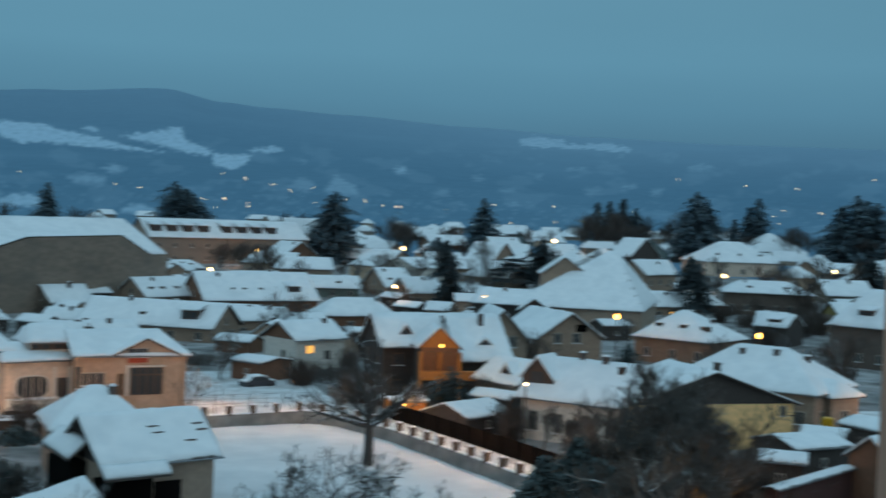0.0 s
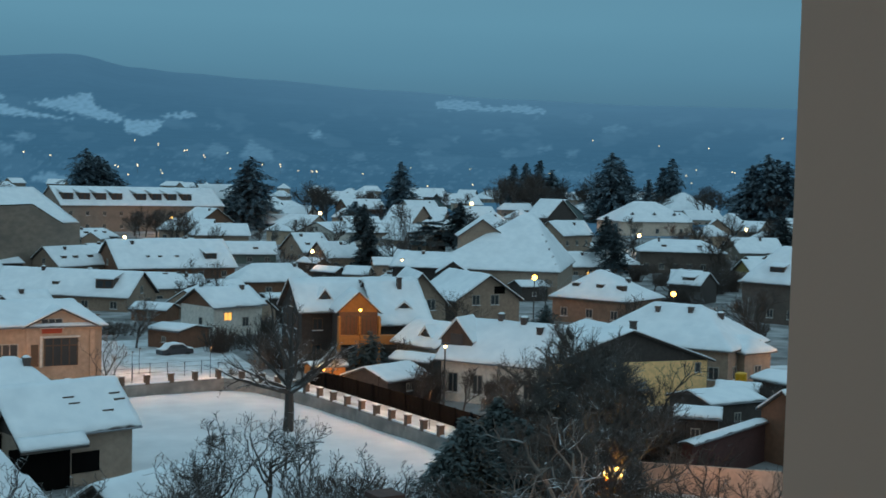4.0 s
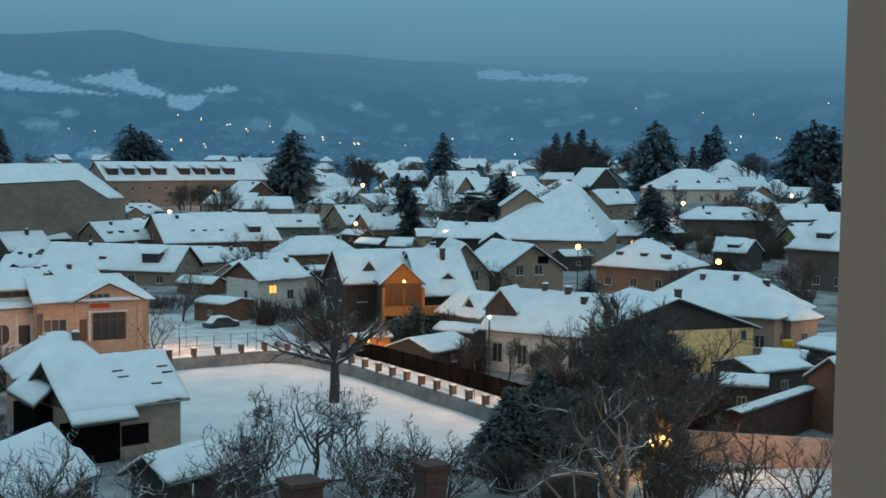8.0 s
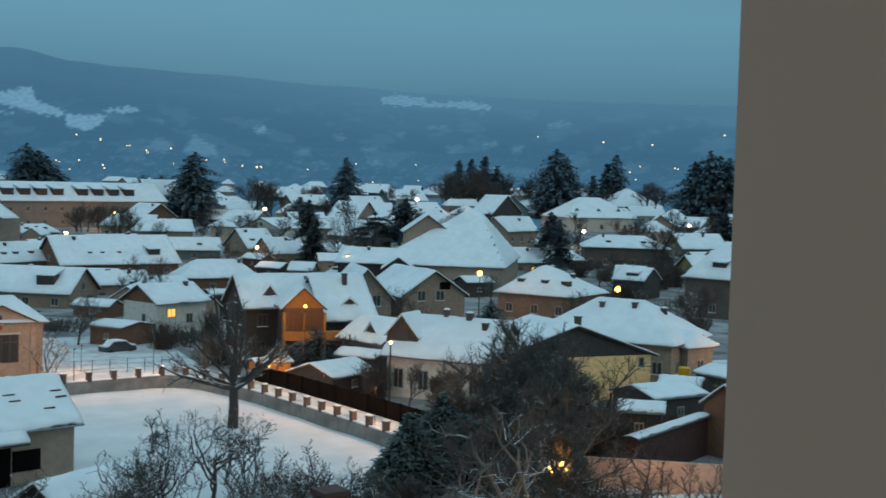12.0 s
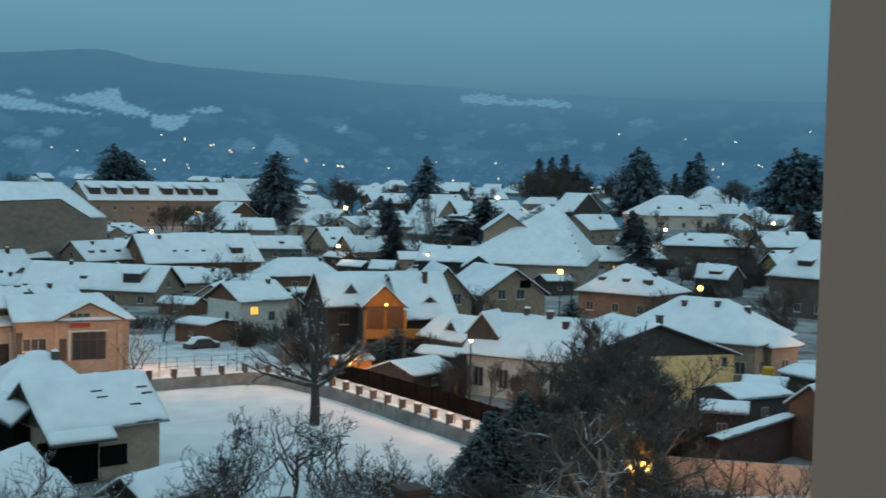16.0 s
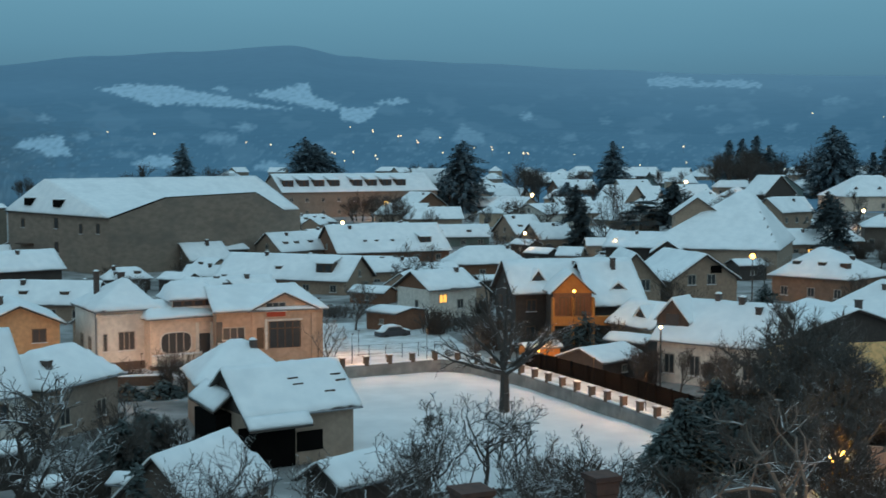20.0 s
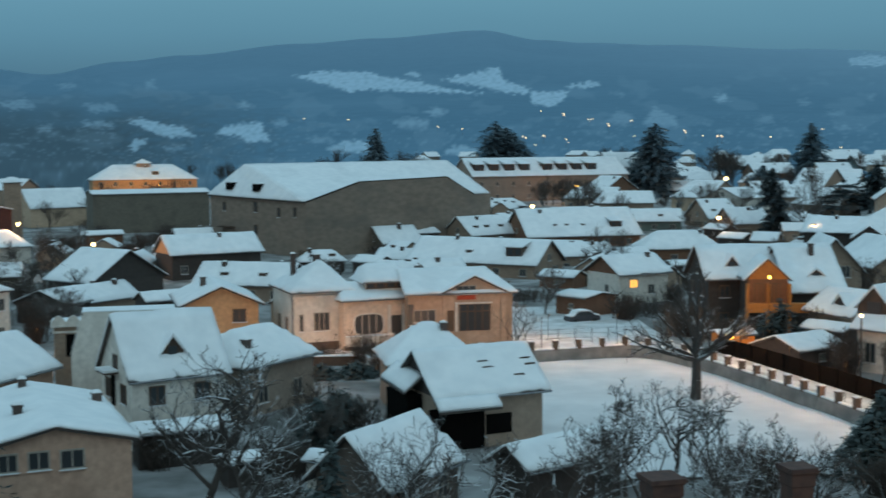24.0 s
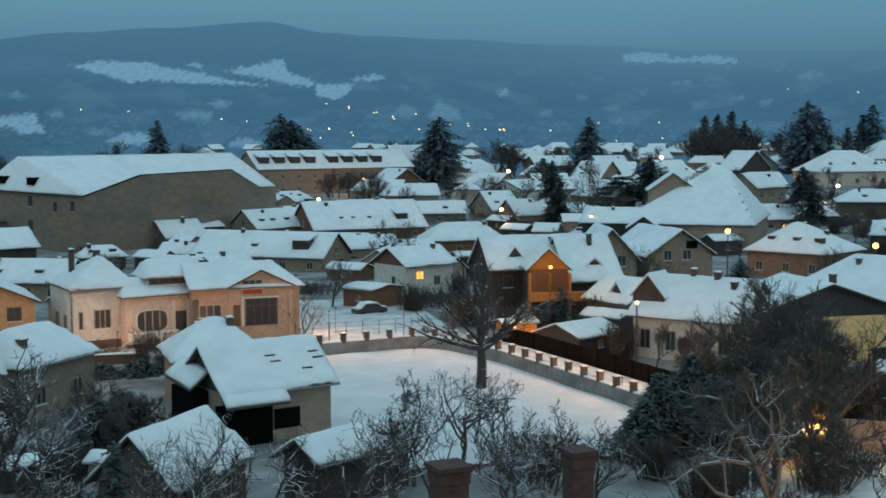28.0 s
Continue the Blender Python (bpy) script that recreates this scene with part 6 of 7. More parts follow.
part("snow_cover", boxes((-15.5, 1.2, 129.58, 130.4, 1.204, 1.32)), SNOW, plinth)
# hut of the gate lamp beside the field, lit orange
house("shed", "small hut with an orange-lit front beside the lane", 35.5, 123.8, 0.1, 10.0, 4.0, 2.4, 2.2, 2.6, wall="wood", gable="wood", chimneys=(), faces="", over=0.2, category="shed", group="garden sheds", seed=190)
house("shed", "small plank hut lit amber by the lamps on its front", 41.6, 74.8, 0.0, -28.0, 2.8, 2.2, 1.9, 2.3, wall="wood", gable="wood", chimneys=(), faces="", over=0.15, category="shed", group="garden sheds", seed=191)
# wire fence along the yard
wire = empty("wire_fence", pose(13.5, 126.2, 1.2, 0, 0, 9.0), "thin wire fence on metal posts along the snowy yard", "fence")
for i in range(9):
    part("post", rods([((i * 1.75, 0, -0.6), (i * 1.75, 0, 1.3), 0.03, 0.03)], 5), FENCING, wire)
for z in (0.35, 0.8, 1.25):
    part("wire", rods([((0, 0, z), (14.0, 0, z), 0.012, 0.012)], 4), FENCING, wire)


# ---- street lamps ----
def street_lamp(x, y, z, h, bulb, power, small=False):
    top = empty("street_lamp", pose(x, y, z), "low warm light on a short added post" if h < 3.2 else "street lamp with a glowing head on a tall pole", "street lamp", "street lamps")
    q = 0.3 if small else 1.0
    part("pole", rods([((0, 0, -0.5), (0, 0, h + 0.1), 0.11 * q, 0.07 * q), ((0, 0, h + 0.05), (0.5 * q, 0, h + 0.14 + 0.11 * q), 0.04, 0.04)], 7), FENCING if small else ROOFING, top)
    part("hood", boxes((-0.35 * q, 0.35 * q, -0.16 * q, 0.16 * q, h + 0.14, h + 0.14 + 0.12 * q)), FENCING if small else ROOFING, top)
    # Radius follows distance so that the ball also stands for the lamp's glare.
    r = max(0.13, (0.0021 if bulb == SODIUM else 0.0013) * math.hypot(x, y))
    r = (0.16 if bulb == AMBER else 0.02) if small else r
    b = part("bulb", ball(r, 2), PALE if small and bulb == WARM else bulb, top)
    b.location.z = h - r + 0.1
    b.visible_shadow = False
    if power:
        d = bpy.data.lights.new("lamp_light", "POINT")
        d.energy, d.shadow_soft_size = power * 9, 0.25
        d.color = (1.0, 0.37, 0.08) if bulb == SODIUM else (1.0, 0.47, 0.09) if bulb == AMBER else (1.0, 0.50, 0.22)
        ob = new("lamp_light", d)
        ob.location = (x, y, z + h - 0.1)


street_lamp(63.1, 392.0, 2.57, 5.6, SODIUM, 430)
street_lamp(36.9, 291.3, 1.03, 6.0, WARM, 200)
street_lamp(114.0, 407.3, 2.84, 7.0, WARM, 300)
street_lamp(68.1, 248.4, 0.53, 6.0, WARM, 200)
street_lamp(78.5, 223.9, 0.24, 6.0, WARM, 150)
street_lamp(53.5, 267.9, 0.74, 6.0, WARM, 110)
street_lamp(96.0, 436.9, 3.18, 6.0, WARM, 0)
street_lamp(81.0, 171.9, 0.00, 7.4, SODIUM, 90)
street_lamp(90.4, 148.4, 0.00, 7.0, SODIUM, 130)
street_lamp(41.6, 106.5, 0.00, 6.3, WARM, 16)
street_lamp(14.3, 135.3, 0.00, 6.2, WARM, 45)
street_lamp(201.7, 425.0, 3.51, 7.0, SODIUM, 400)
street_lamp(207.5, 595.4, 5.75, 7.0, SODIUM, 250)
street_lamp(216.6, 526.9, 4.90, 7.0, WARM, 200)
street_lamp(185.1, 323.6, 2.14, 5.0, WARM, 400)
street_lamp(244.0, 356.9, 2.97, 5.0, WARM, 0)
street_lamp(-63.4, 236.0, 0.34, 7.0, WARM, 110)
street_lamp(-43.0, 202.4, 0.00, 6.0, WARM, 250)
# Two unseen lamps behind the near roof, added to light the cream house.
street_lamp(-33.0, 128.3, 0.00, 3.0, WARM, 22, small=True)
street_lamp(-35.8, 121.3, 0.00, 2.6, WARM, 80, small=True)
street_lamp(40.2, 73.4, 0.00, 2.2, AMBER, 30, small=True)
street_lamp(40.8, 73.2, 0.00, 2.6, AMBER, 26, small=True)
# The chalet's own gable lamp, set on an added pole.
street_lamp(40.9, 129.6, 0.00, 7.2, AMBER, 42, small=True)
# Lamp added to warm the yard's snow; none is seen there.
street_lamp(18.7, 134.7, 0.00, 2.8, WARM, 34, small=True)
street_lamp(34.6, 121.2, 0.4, 1.9, AMBER, 50, small=True)
# From here on the lamps are unseen, added where walls and snow look lit.
street_lamp(-3.5, 124.6, 0.5, 2.0, WARM, 26, small=True)
street_lamp(-10.5, 124.6, 0.5, 2.0, WARM, 20, small=True)
street_lamp(-9.3, 113.0, 0.00, 4.0, SODIUM, 90)
street_lamp(-32.0, 184.7, 0.00, 4.0, SODIUM, 60)
street_lamp(-71.0, 438.3, 3.14, 4.9, AMBER, 1100, small=True)
street_lamp(31.0, 47.1, 0.00, 3.5, WARM, 220)
# Extra lamp behind the barn, added for the yellow wall.
street_lamp(52.0, 83.0, 0.00, 3.2, WARM, 15, small=True)
street_lamp(-24.6, 97.2, 0.00, 2.2, SODIUM, 16, small=True)
street_lamp(86.2, 111.0, 0.00, 4.0, WARM, 110)
street_lamp(46.5, 70.0, 0.00, 2.8, WARM, 26, small=True)
street_lamp(5.2, 123.5, 0, 3.4, WARM, 34, small=True)
street_lamp(0.9, 118.6, 0, 1.7, WARM, 10, small=True)
# A row of unseen lamps, added to brighten the lane and the field.
for x, y, a in along(LINE, 8.0)[2:]:
    street_lamp(x - 0.9 * math.sin(radians(a)), y + 0.9 * math.cos(radians(a)), 1.2, 3.0, WARM, 48, small=True)


# ---- dark timber fence on the far side of the lane ----
board = bpy.data.meshes.new("board")
bm = boxes((-0.118, 0.118, 0, 0.04, 0, 1.6))
bm.to_mesh(board)
bm.free()
board.materials.append(FENCING)
fence = empty("timber_fence", pose(0, 0, 0), "dark close-boarded timber fence with a snowy top", "fence")
for (x0, y0), (x1, y1) in zip(LINE[4:], LINE[5:]):
    n, a = math.hypot(x1 - x0, y1 - y0), math.degrees(math.atan2(y1 - y0, x1 - x0))
    k = max(1, round(n / 2.4))
    for i in range(k):
        for j in range(10):
            p = part("board", board, None, fence)
            p.matrix_basis = pose(x0, y0, 1.2, 0, 0, a) @ pose(i * n / k + (j + 0.5) * n / k / 10, 3.3 + 0.012 * (j % 2), 0)
        q = part("post", boxes((-0.07, 0.07, -0.10, -0.004, -1.2, 1.7)), FENCING, fence)
        q.matrix_basis = pose(x0, y0, 1.2, 0, 0, a) @ pose(i * n / k, 3.3, 0)

# ---- conifers ----
conifer(87.6, 276.5, 14.0, 3.2, 150, "dark broad pine among the houses", NEEDLE_M, size=0.72, rows=18, per=20, shape=0.45, bottom=0.5, ragged=0.4)
conifer(137.6, 255.3, 12.8, 3.6, 151, "dark broad pine among the houses", NEEDLE_M, size=0.72, rows=16, per=20, shape=0.45, bottom=0.5, ragged=0.4)
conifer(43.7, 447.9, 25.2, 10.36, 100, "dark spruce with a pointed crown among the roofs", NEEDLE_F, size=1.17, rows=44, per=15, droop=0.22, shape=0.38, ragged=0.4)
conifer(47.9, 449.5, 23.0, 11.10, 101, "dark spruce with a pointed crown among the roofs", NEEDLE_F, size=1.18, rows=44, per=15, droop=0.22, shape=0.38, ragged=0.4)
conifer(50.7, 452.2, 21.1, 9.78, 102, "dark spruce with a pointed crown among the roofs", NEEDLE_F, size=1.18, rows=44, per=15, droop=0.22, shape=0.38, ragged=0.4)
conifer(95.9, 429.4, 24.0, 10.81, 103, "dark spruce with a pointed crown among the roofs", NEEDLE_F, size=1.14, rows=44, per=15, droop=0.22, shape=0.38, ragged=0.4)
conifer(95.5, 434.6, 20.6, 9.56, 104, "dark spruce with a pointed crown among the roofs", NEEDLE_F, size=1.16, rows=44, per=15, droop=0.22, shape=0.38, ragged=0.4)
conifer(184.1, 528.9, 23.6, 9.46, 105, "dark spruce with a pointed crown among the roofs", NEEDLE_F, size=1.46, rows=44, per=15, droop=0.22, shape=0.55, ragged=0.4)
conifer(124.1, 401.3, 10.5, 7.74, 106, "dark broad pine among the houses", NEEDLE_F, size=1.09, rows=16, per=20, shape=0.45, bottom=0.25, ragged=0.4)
conifer(84.4, 262.8, 9.5, 3.39, 107, "dark spruce with a pointed crown among the roofs", NEEDLE_M, size=0.72, rows=44, per=15, droop=0.22, shape=0.55, ragged=0.4)
conifer(117.6, 314.5, 9.6, 7.0, 108, "dark spreading cedar with flat tiers among the houses", NEEDLE_M, size=0.85, rows=6, per=42, droop=0.08, shape=0.5, bottom=0.36, ragged=0.3)
conifer(126.5, 315.6, 13.2, 6.4, 109, "dark broad pine among the houses", NEEDLE_M, size=0.88, rows=20, per=26, shape=0.45, bottom=0.25, ragged=0.4)
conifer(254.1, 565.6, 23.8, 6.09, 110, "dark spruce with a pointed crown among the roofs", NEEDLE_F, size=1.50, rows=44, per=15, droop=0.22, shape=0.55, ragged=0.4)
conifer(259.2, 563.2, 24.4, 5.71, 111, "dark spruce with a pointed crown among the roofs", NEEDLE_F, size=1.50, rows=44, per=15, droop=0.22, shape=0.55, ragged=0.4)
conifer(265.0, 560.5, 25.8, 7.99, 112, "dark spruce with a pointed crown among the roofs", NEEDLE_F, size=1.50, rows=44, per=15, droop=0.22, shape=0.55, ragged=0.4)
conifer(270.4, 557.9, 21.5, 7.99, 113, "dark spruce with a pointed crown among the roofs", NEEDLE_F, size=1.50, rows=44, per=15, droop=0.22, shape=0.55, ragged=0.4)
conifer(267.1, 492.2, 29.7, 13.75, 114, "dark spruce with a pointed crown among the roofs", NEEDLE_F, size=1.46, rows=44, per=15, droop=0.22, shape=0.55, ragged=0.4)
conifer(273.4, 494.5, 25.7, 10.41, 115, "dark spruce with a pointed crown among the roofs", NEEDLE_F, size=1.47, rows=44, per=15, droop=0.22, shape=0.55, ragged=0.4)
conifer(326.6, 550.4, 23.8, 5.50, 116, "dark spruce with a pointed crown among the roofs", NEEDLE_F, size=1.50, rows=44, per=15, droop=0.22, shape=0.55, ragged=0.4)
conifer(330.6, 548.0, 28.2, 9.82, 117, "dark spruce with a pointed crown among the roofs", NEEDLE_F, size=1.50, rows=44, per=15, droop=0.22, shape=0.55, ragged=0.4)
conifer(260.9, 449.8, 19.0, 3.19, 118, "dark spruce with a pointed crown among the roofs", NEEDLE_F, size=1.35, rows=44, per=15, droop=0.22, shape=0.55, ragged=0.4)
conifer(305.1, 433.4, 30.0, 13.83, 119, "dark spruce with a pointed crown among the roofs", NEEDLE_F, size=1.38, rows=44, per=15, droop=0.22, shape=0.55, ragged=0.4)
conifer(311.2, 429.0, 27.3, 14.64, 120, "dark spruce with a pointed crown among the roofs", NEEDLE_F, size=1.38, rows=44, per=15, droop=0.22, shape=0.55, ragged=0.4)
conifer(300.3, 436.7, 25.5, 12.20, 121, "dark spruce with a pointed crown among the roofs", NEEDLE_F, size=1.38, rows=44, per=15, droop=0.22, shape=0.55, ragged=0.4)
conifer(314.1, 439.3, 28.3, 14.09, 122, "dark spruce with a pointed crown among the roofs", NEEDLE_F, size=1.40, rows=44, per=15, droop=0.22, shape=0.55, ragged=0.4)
conifer(216.8, 299.8, 11.0, 7.04, 123, "dark broad pine among the houses", NEEDLE_M, size=0.96, rows=16, per=20, shape=0.45, bottom=0.25, ragged=0.4)
conifer(132.5, 242.1, 11.8, 3.90, 124, "dark broad pine among the houses", NEEDLE_M, size=0.72, rows=16, per=20, shape=0.45, bottom=0.25, ragged=0.4)
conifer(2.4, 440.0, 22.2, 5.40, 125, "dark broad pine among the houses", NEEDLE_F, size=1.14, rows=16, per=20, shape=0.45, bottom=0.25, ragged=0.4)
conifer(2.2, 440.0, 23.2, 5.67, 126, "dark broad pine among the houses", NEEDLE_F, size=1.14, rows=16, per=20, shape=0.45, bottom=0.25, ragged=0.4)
conifer(41.1, 126.5, 5.2, 2.86, 127, "dark broad pine among the houses", NEEDLE, size=0.35, rows=16, per=14, shape=0.45, bottom=0.25, ragged=0.4)
conifer(-1.4, 116.0, 1.3, 2.49, 128, "dark broad pine among the houses", NEEDLE, size=0.35, rows=16, per=14, shape=0.45, bottom=0.25, ragged=0.4)
conifer(-4.5, 115.9, 1.2, 2.14, 129, "dark broad pine among the houses", NEEDLE, size=0.35, rows=16, per=14, shape=0.45, bottom=0.25, ragged=0.4)
conifer(-2.0, 60.0, 6.8, 1.47, 130, "dark spruce with a pointed crown among the roofs", NEEDLE, size=0.35, rows=26, per=14, shape=0.55, ragged=0.4)
conifer(-19.8, 57.2, 14.3, 4.40, 131, "dark green garden conifer with snow on its boughs", NEEDLE_S, size=0.35, rows=36, per=24, shape=0.7, droop=0.3, ragged=0.3)
conifer(32.7, 79.5, 5.0, 3.17, 132, "dark green garden conifer with snow on its boughs", NEEDLE, size=0.35, rows=36, per=24, shape=0.7, droop=0.3, ragged=0.3)
conifer(37.0, 84.2, 5.4, 3.11, 133, "dark green garden conifer with snow on its boughs", NEEDLE, size=0.35, rows=36, per=24, shape=0.7, droop=0.3, ragged=0.3)
conifer(37.7, 81.7, 4.3, 3.04, 134, "dark green garden conifer with snow on its boughs", NEEDLE, size=0.35, rows=36, per=24, shape=0.7, droop=0.3, ragged=0.3)
conifer(31.1, 78.0, 3.6, 2.32, 135, "dark green garden conifer with snow on its boughs", NEEDLE, size=0.35, rows=36, per=24, shape=0.7, droop=0.3, ragged=0.3)
conifer(37.6, 79.6, 3.0, 2.70, 136, "dark green garden conifer with snow on its boughs", NEEDLE, size=0.35, rows=36, per=24, shape=0.7, droop=0.3, ragged=0.3)
conifer(73.1, 151.3, 5.0, 3.09, 137, "dark broad pine among the houses", NEEDLE, size=0.44, rows=16, per=14, shape=0.45, bottom=0.25, ragged=0.4)
conifer(-3.7, 85.9, 3.9, 2.24, 139, "dark broad pine among the houses", NEEDLE, size=0.35, rows=16, per=14, shape=0.45, bottom=0.25, ragged=0.4)
conifer(-2.1, 92.0, 3.3, 2.12, 140, "dark broad pine among the houses", NEEDLE, size=0.35, rows=16, per=14, shape=0.45, bottom=0.25, ragged=0.4)
conifer(-23.4, 115.7, 3.1, 1.81, 142, "dark broad pine among the houses", NEEDLE, size=0.35, rows=16, per=14, shape=0.45, bottom=0.25, ragged=0.4)

# ---- bare trees ----
bare_tree(53.5, 388.4, 9.5, 300, "dark leafless tree beside the lit barracks", spread=1.0, trunk=0.2, bark=TWIG, kids=(7, 7, 6, 4))
bare_tree(67.0, 386.3, 9.0, 301, "dark leafless tree beside the lit barracks", spread=1.0, trunk=0.2, bark=TWIG, kids=(7, 7, 6, 4))
for i, (x, y, k) in enumerate(((51.7, 386.6, 7.5), (55.0, 386.1, 8.5), (58.0, 385.7, 8.0), (64.9, 384.6, 8.5), (66.8, 384.3, 7.0))):
    bare_tree(x, y, k, 310 + i, "dark leafless tree beside the lit barracks", spread=1.0, trunk=0.2, bark=TWIG, kids=(7, 7, 6, 4))
bare_tree(90.5, 265.0, 12.5, 302, "tall garden tree white with frost", spread=0.8, trunk=0.2, bark=SNOWBARK, kids=(8, 7, 5, 4))
spreading_tree(26.2, 102.0, 9.6, 3)
bare_tree(15.0, 74.5, 6.8, 200, "small bare fruit tree with snow on its twigs", spread=1.07, trunk=0.15, bark=SNOWBARK, kids=(5, 5, 4, 2), bend=0.5)
bare_tree(18.7, 77.8, 6.9, 201, "small bare fruit tree with snow on its twigs", spread=0.94, trunk=0.16, bark=SNOWBARK, kids=(6, 5, 4, 3), bend=0.5)
bare_tree(21.9, 81.1, 4.7, 202, "small bare fruit tree with snow on its twigs", spread=0.90, trunk=0.11, bark=SNOWBARK, kids=(5, 5, 4, 2), bend=0.5)
bare_tree(22.5, 70.5, 5.5, 204, "small bare fruit tree with snow on its twigs", spread=0.86, trunk=0.09, bark=SNOWBARK, kids=(5, 5, 4, 2), bend=0.5)
bare_tree(12.3, 68.9, 6.6, 207, "small bare fruit tree with snow on its twigs", spread=0.97, trunk=0.11, bark=SNOWBARK, kids=(6, 4, 4, 3))
bare_tree(15.5, 71.3, 6.9, 208, "small bare fruit tree with snow on its twigs", spread=1.00, trunk=0.11, bark=SNOWBARK, kids=(5, 5, 4, 2), bend=0.5)
bare_tree(8.8, 61.4, 7.0, 213, "small bare fruit tree with snow on its twigs", spread=1.07, trunk=0.14, bark=SNOWBARK, kids=(6, 4, 4, 3))
bare_tree(1.6, 62.0, 7.5, 215, "small bare fruit tree with snow on its twigs", spread=1.04, trunk=0.11, bark=BARK, kids=(6, 6, 5, 3), bend=0.42)
bare_tree(19.6, 68.6, 6.4, 203, "small bare fruit tree with snow on its twigs", spread=1.0, trunk=0.13, bark=SNOWBARK, kids=(6, 6, 5, 3), bend=0.45)
bare_tree(23.6, 66.0, 6.0, 305, "small bare fruit tree with snow on its twigs", spread=1.0, trunk=0.12, bark=BARK, kids=(6, 6, 5, 3), bend=0.45)
bare_tree(12.0, 66.2, 6.6, 306, "small bare fruit tree with snow on its twigs", spread=1.05, trunk=0.13, bark=BARK, kids=(6, 6, 5, 3), bend=0.45)
bare_tree(16.8, 61.5, 6.2, 307, "small bare fruit tree with snow on its twigs", spread=1.05, trunk=0.13, bark=SNOWBARK, kids=(6, 6, 5, 3), bend=0.45)
bare_tree(27.6, 55.2, 10.6, 216, "gnarled bare tree with snow along its branches", spread=1.3, trunk=0.30, bark=GNARL, kids=(5, 3, 3, 2), limb=1.0, bend=0.55, low=0.45)
bare_tree(47.7, 89.0, 10.2, 320, "dark leafless tree between the gardens", spread=0.95, trunk=0.28, bark=BARE, kids=(8, 8, 7, 5))
bare_tree(45.4, 90.2, 9.2, 321, "dark leafless tree between the gardens", spread=0.95, trunk=0.26, bark=BARE, kids=(8, 8, 7, 5))
bare_tree(46.6, 86.2, 10.7, 217, "dark leafless tree between the gardens", spread=0.94, trunk=0.30, bark=BARE, kids=(8, 8, 7, 5))
bare_tree(44.8, 81.5, 9.3, 218, "dark leafless tree between the gardens", spread=0.97, trunk=0.25, bark=BARE, kids=(8, 8, 7, 5))
bare_tree(47.2, 82.4, 8.1, 219, "dark leafless tree between the gardens", spread=0.97, trunk=0.23, bark=BARE, kids=(8, 8, 7, 5))
bare_tree(45.0, 84.8, 8.7, 220, "dark leafless tree between the gardens", spread=0.97, trunk=0.25, bark=BARE, kids=(8, 8, 7, 5))
bare_tree(42.6, 75.8, 7.6, 221, "dark leafless tree between the gardens", spread=0.97, trunk=0.23, bark=BARE, kids=(8, 8, 7, 5))
bare_tree(42.3, 72.6, 7.2, 222, "dark leafless tree between the gardens", spread=0.97, trunk=0.21, bark=BARE, kids=(7, 7, 6, 4))
bare_tree(46.9, 79.2, 9.6, 223, "dark leafless tree between the gardens", spread=0.90, trunk=0.18, bark=TWIG, kids=(6, 6, 5, 3), bend=0.42)
bare_tree(42.2, 90.7, 7.6, 224, "dark leafless tree between the gardens", spread=0.97, trunk=0.25, bark=BARE, kids=(7, 7, 6, 4))
bare_tree(43.1, 84.7, 9.0, 225, "dark leafless tree between the gardens", spread=0.97, trunk=0.28, bark=BARE, kids=(8, 8, 7, 5))
bare_tree(40.7, 83.6, 8.6, 226, "dark leafless tree between the gardens", spread=0.97, trunk=0.23, bark=BARE, kids=(8, 8, 7, 5))
bare_tree(41.1, 77.8, 8.4, 227, "dark leafless tree between the gardens", spread=0.97, trunk=0.23, bark=BARE, kids=(8, 8, 7, 5))
bare_tree(44.1, 78.5, 8.2, 228, "dark leafless tree between the gardens", spread=0.97, trunk=0.23, bark=TWIG, kids=(8, 8, 7, 5))
bare_tree(39.3, 85.4, 6.5, 229, "dark leafless tree between the gardens", spread=0.97, trunk=0.23, bark=BARE, kids=(8, 8, 7, 5))
bare_tree(36.0, 71.4, 7.0, 230, "dark leafless tree between the gardens", spread=1.00, trunk=0.21, bark=BARE, kids=(8, 8, 7, 5))
bare_tree(37.8, 68.2, 7.1, 231, "dark leafless tree between the gardens", spread=1.00, trunk=0.21, bark=BARE, kids=(8, 8, 7, 5))
bare_tree(37.1, 59.4, 6.7, 234, "small bare fruit tree with snow on its twigs", spread=1.04, trunk=0.16, bark=TWIG, kids=(6, 6, 5, 3), bend=0.42)
bare_tree(37.1, 54.6, 7.0, 235, "small bare fruit tree with snow on its twigs", spread=1.00, trunk=0.14, bark=TWIG, kids=(6, 6, 5, 3), bend=0.42)
bare_tree(36.0, 69.2, 6.3, 237, "dark leafless tree between the gardens", spread=1.00, trunk=0.18, bark=BARE, kids=(7, 7, 6, 4))
bare_tree(-9.6, 73.4, 9.9, 239, "gnarled bare tree with snow along its branches", spread=1.00, trunk=0.26, bark=SNOWBARK, kids=(7, 6, 4, 3), limb=0.72, bend=0.45)
bare_tree(-7.0, 69.6, 7.7, 241, "gnarled bare tree with snow along its branches", spread=1.0, trunk=0.2, bark=SNOWBARK, kids=(7, 6, 4, 3), limb=0.7, bend=0.45)
bare_tree(1.3, 66.0, 6.9, 243, "small bare fruit tree with snow on its twigs", spread=1.04, trunk=0.15, bark=BARK, kids=(6, 6, 5, 3), bend=0.42)
bare_tree(4.1, 63.9, 6.8, 244, "small bare fruit tree with snow on its twigs", spread=1.15, trunk=0.15, bark=SNOWBARK, kids=(6, 4, 4, 3))
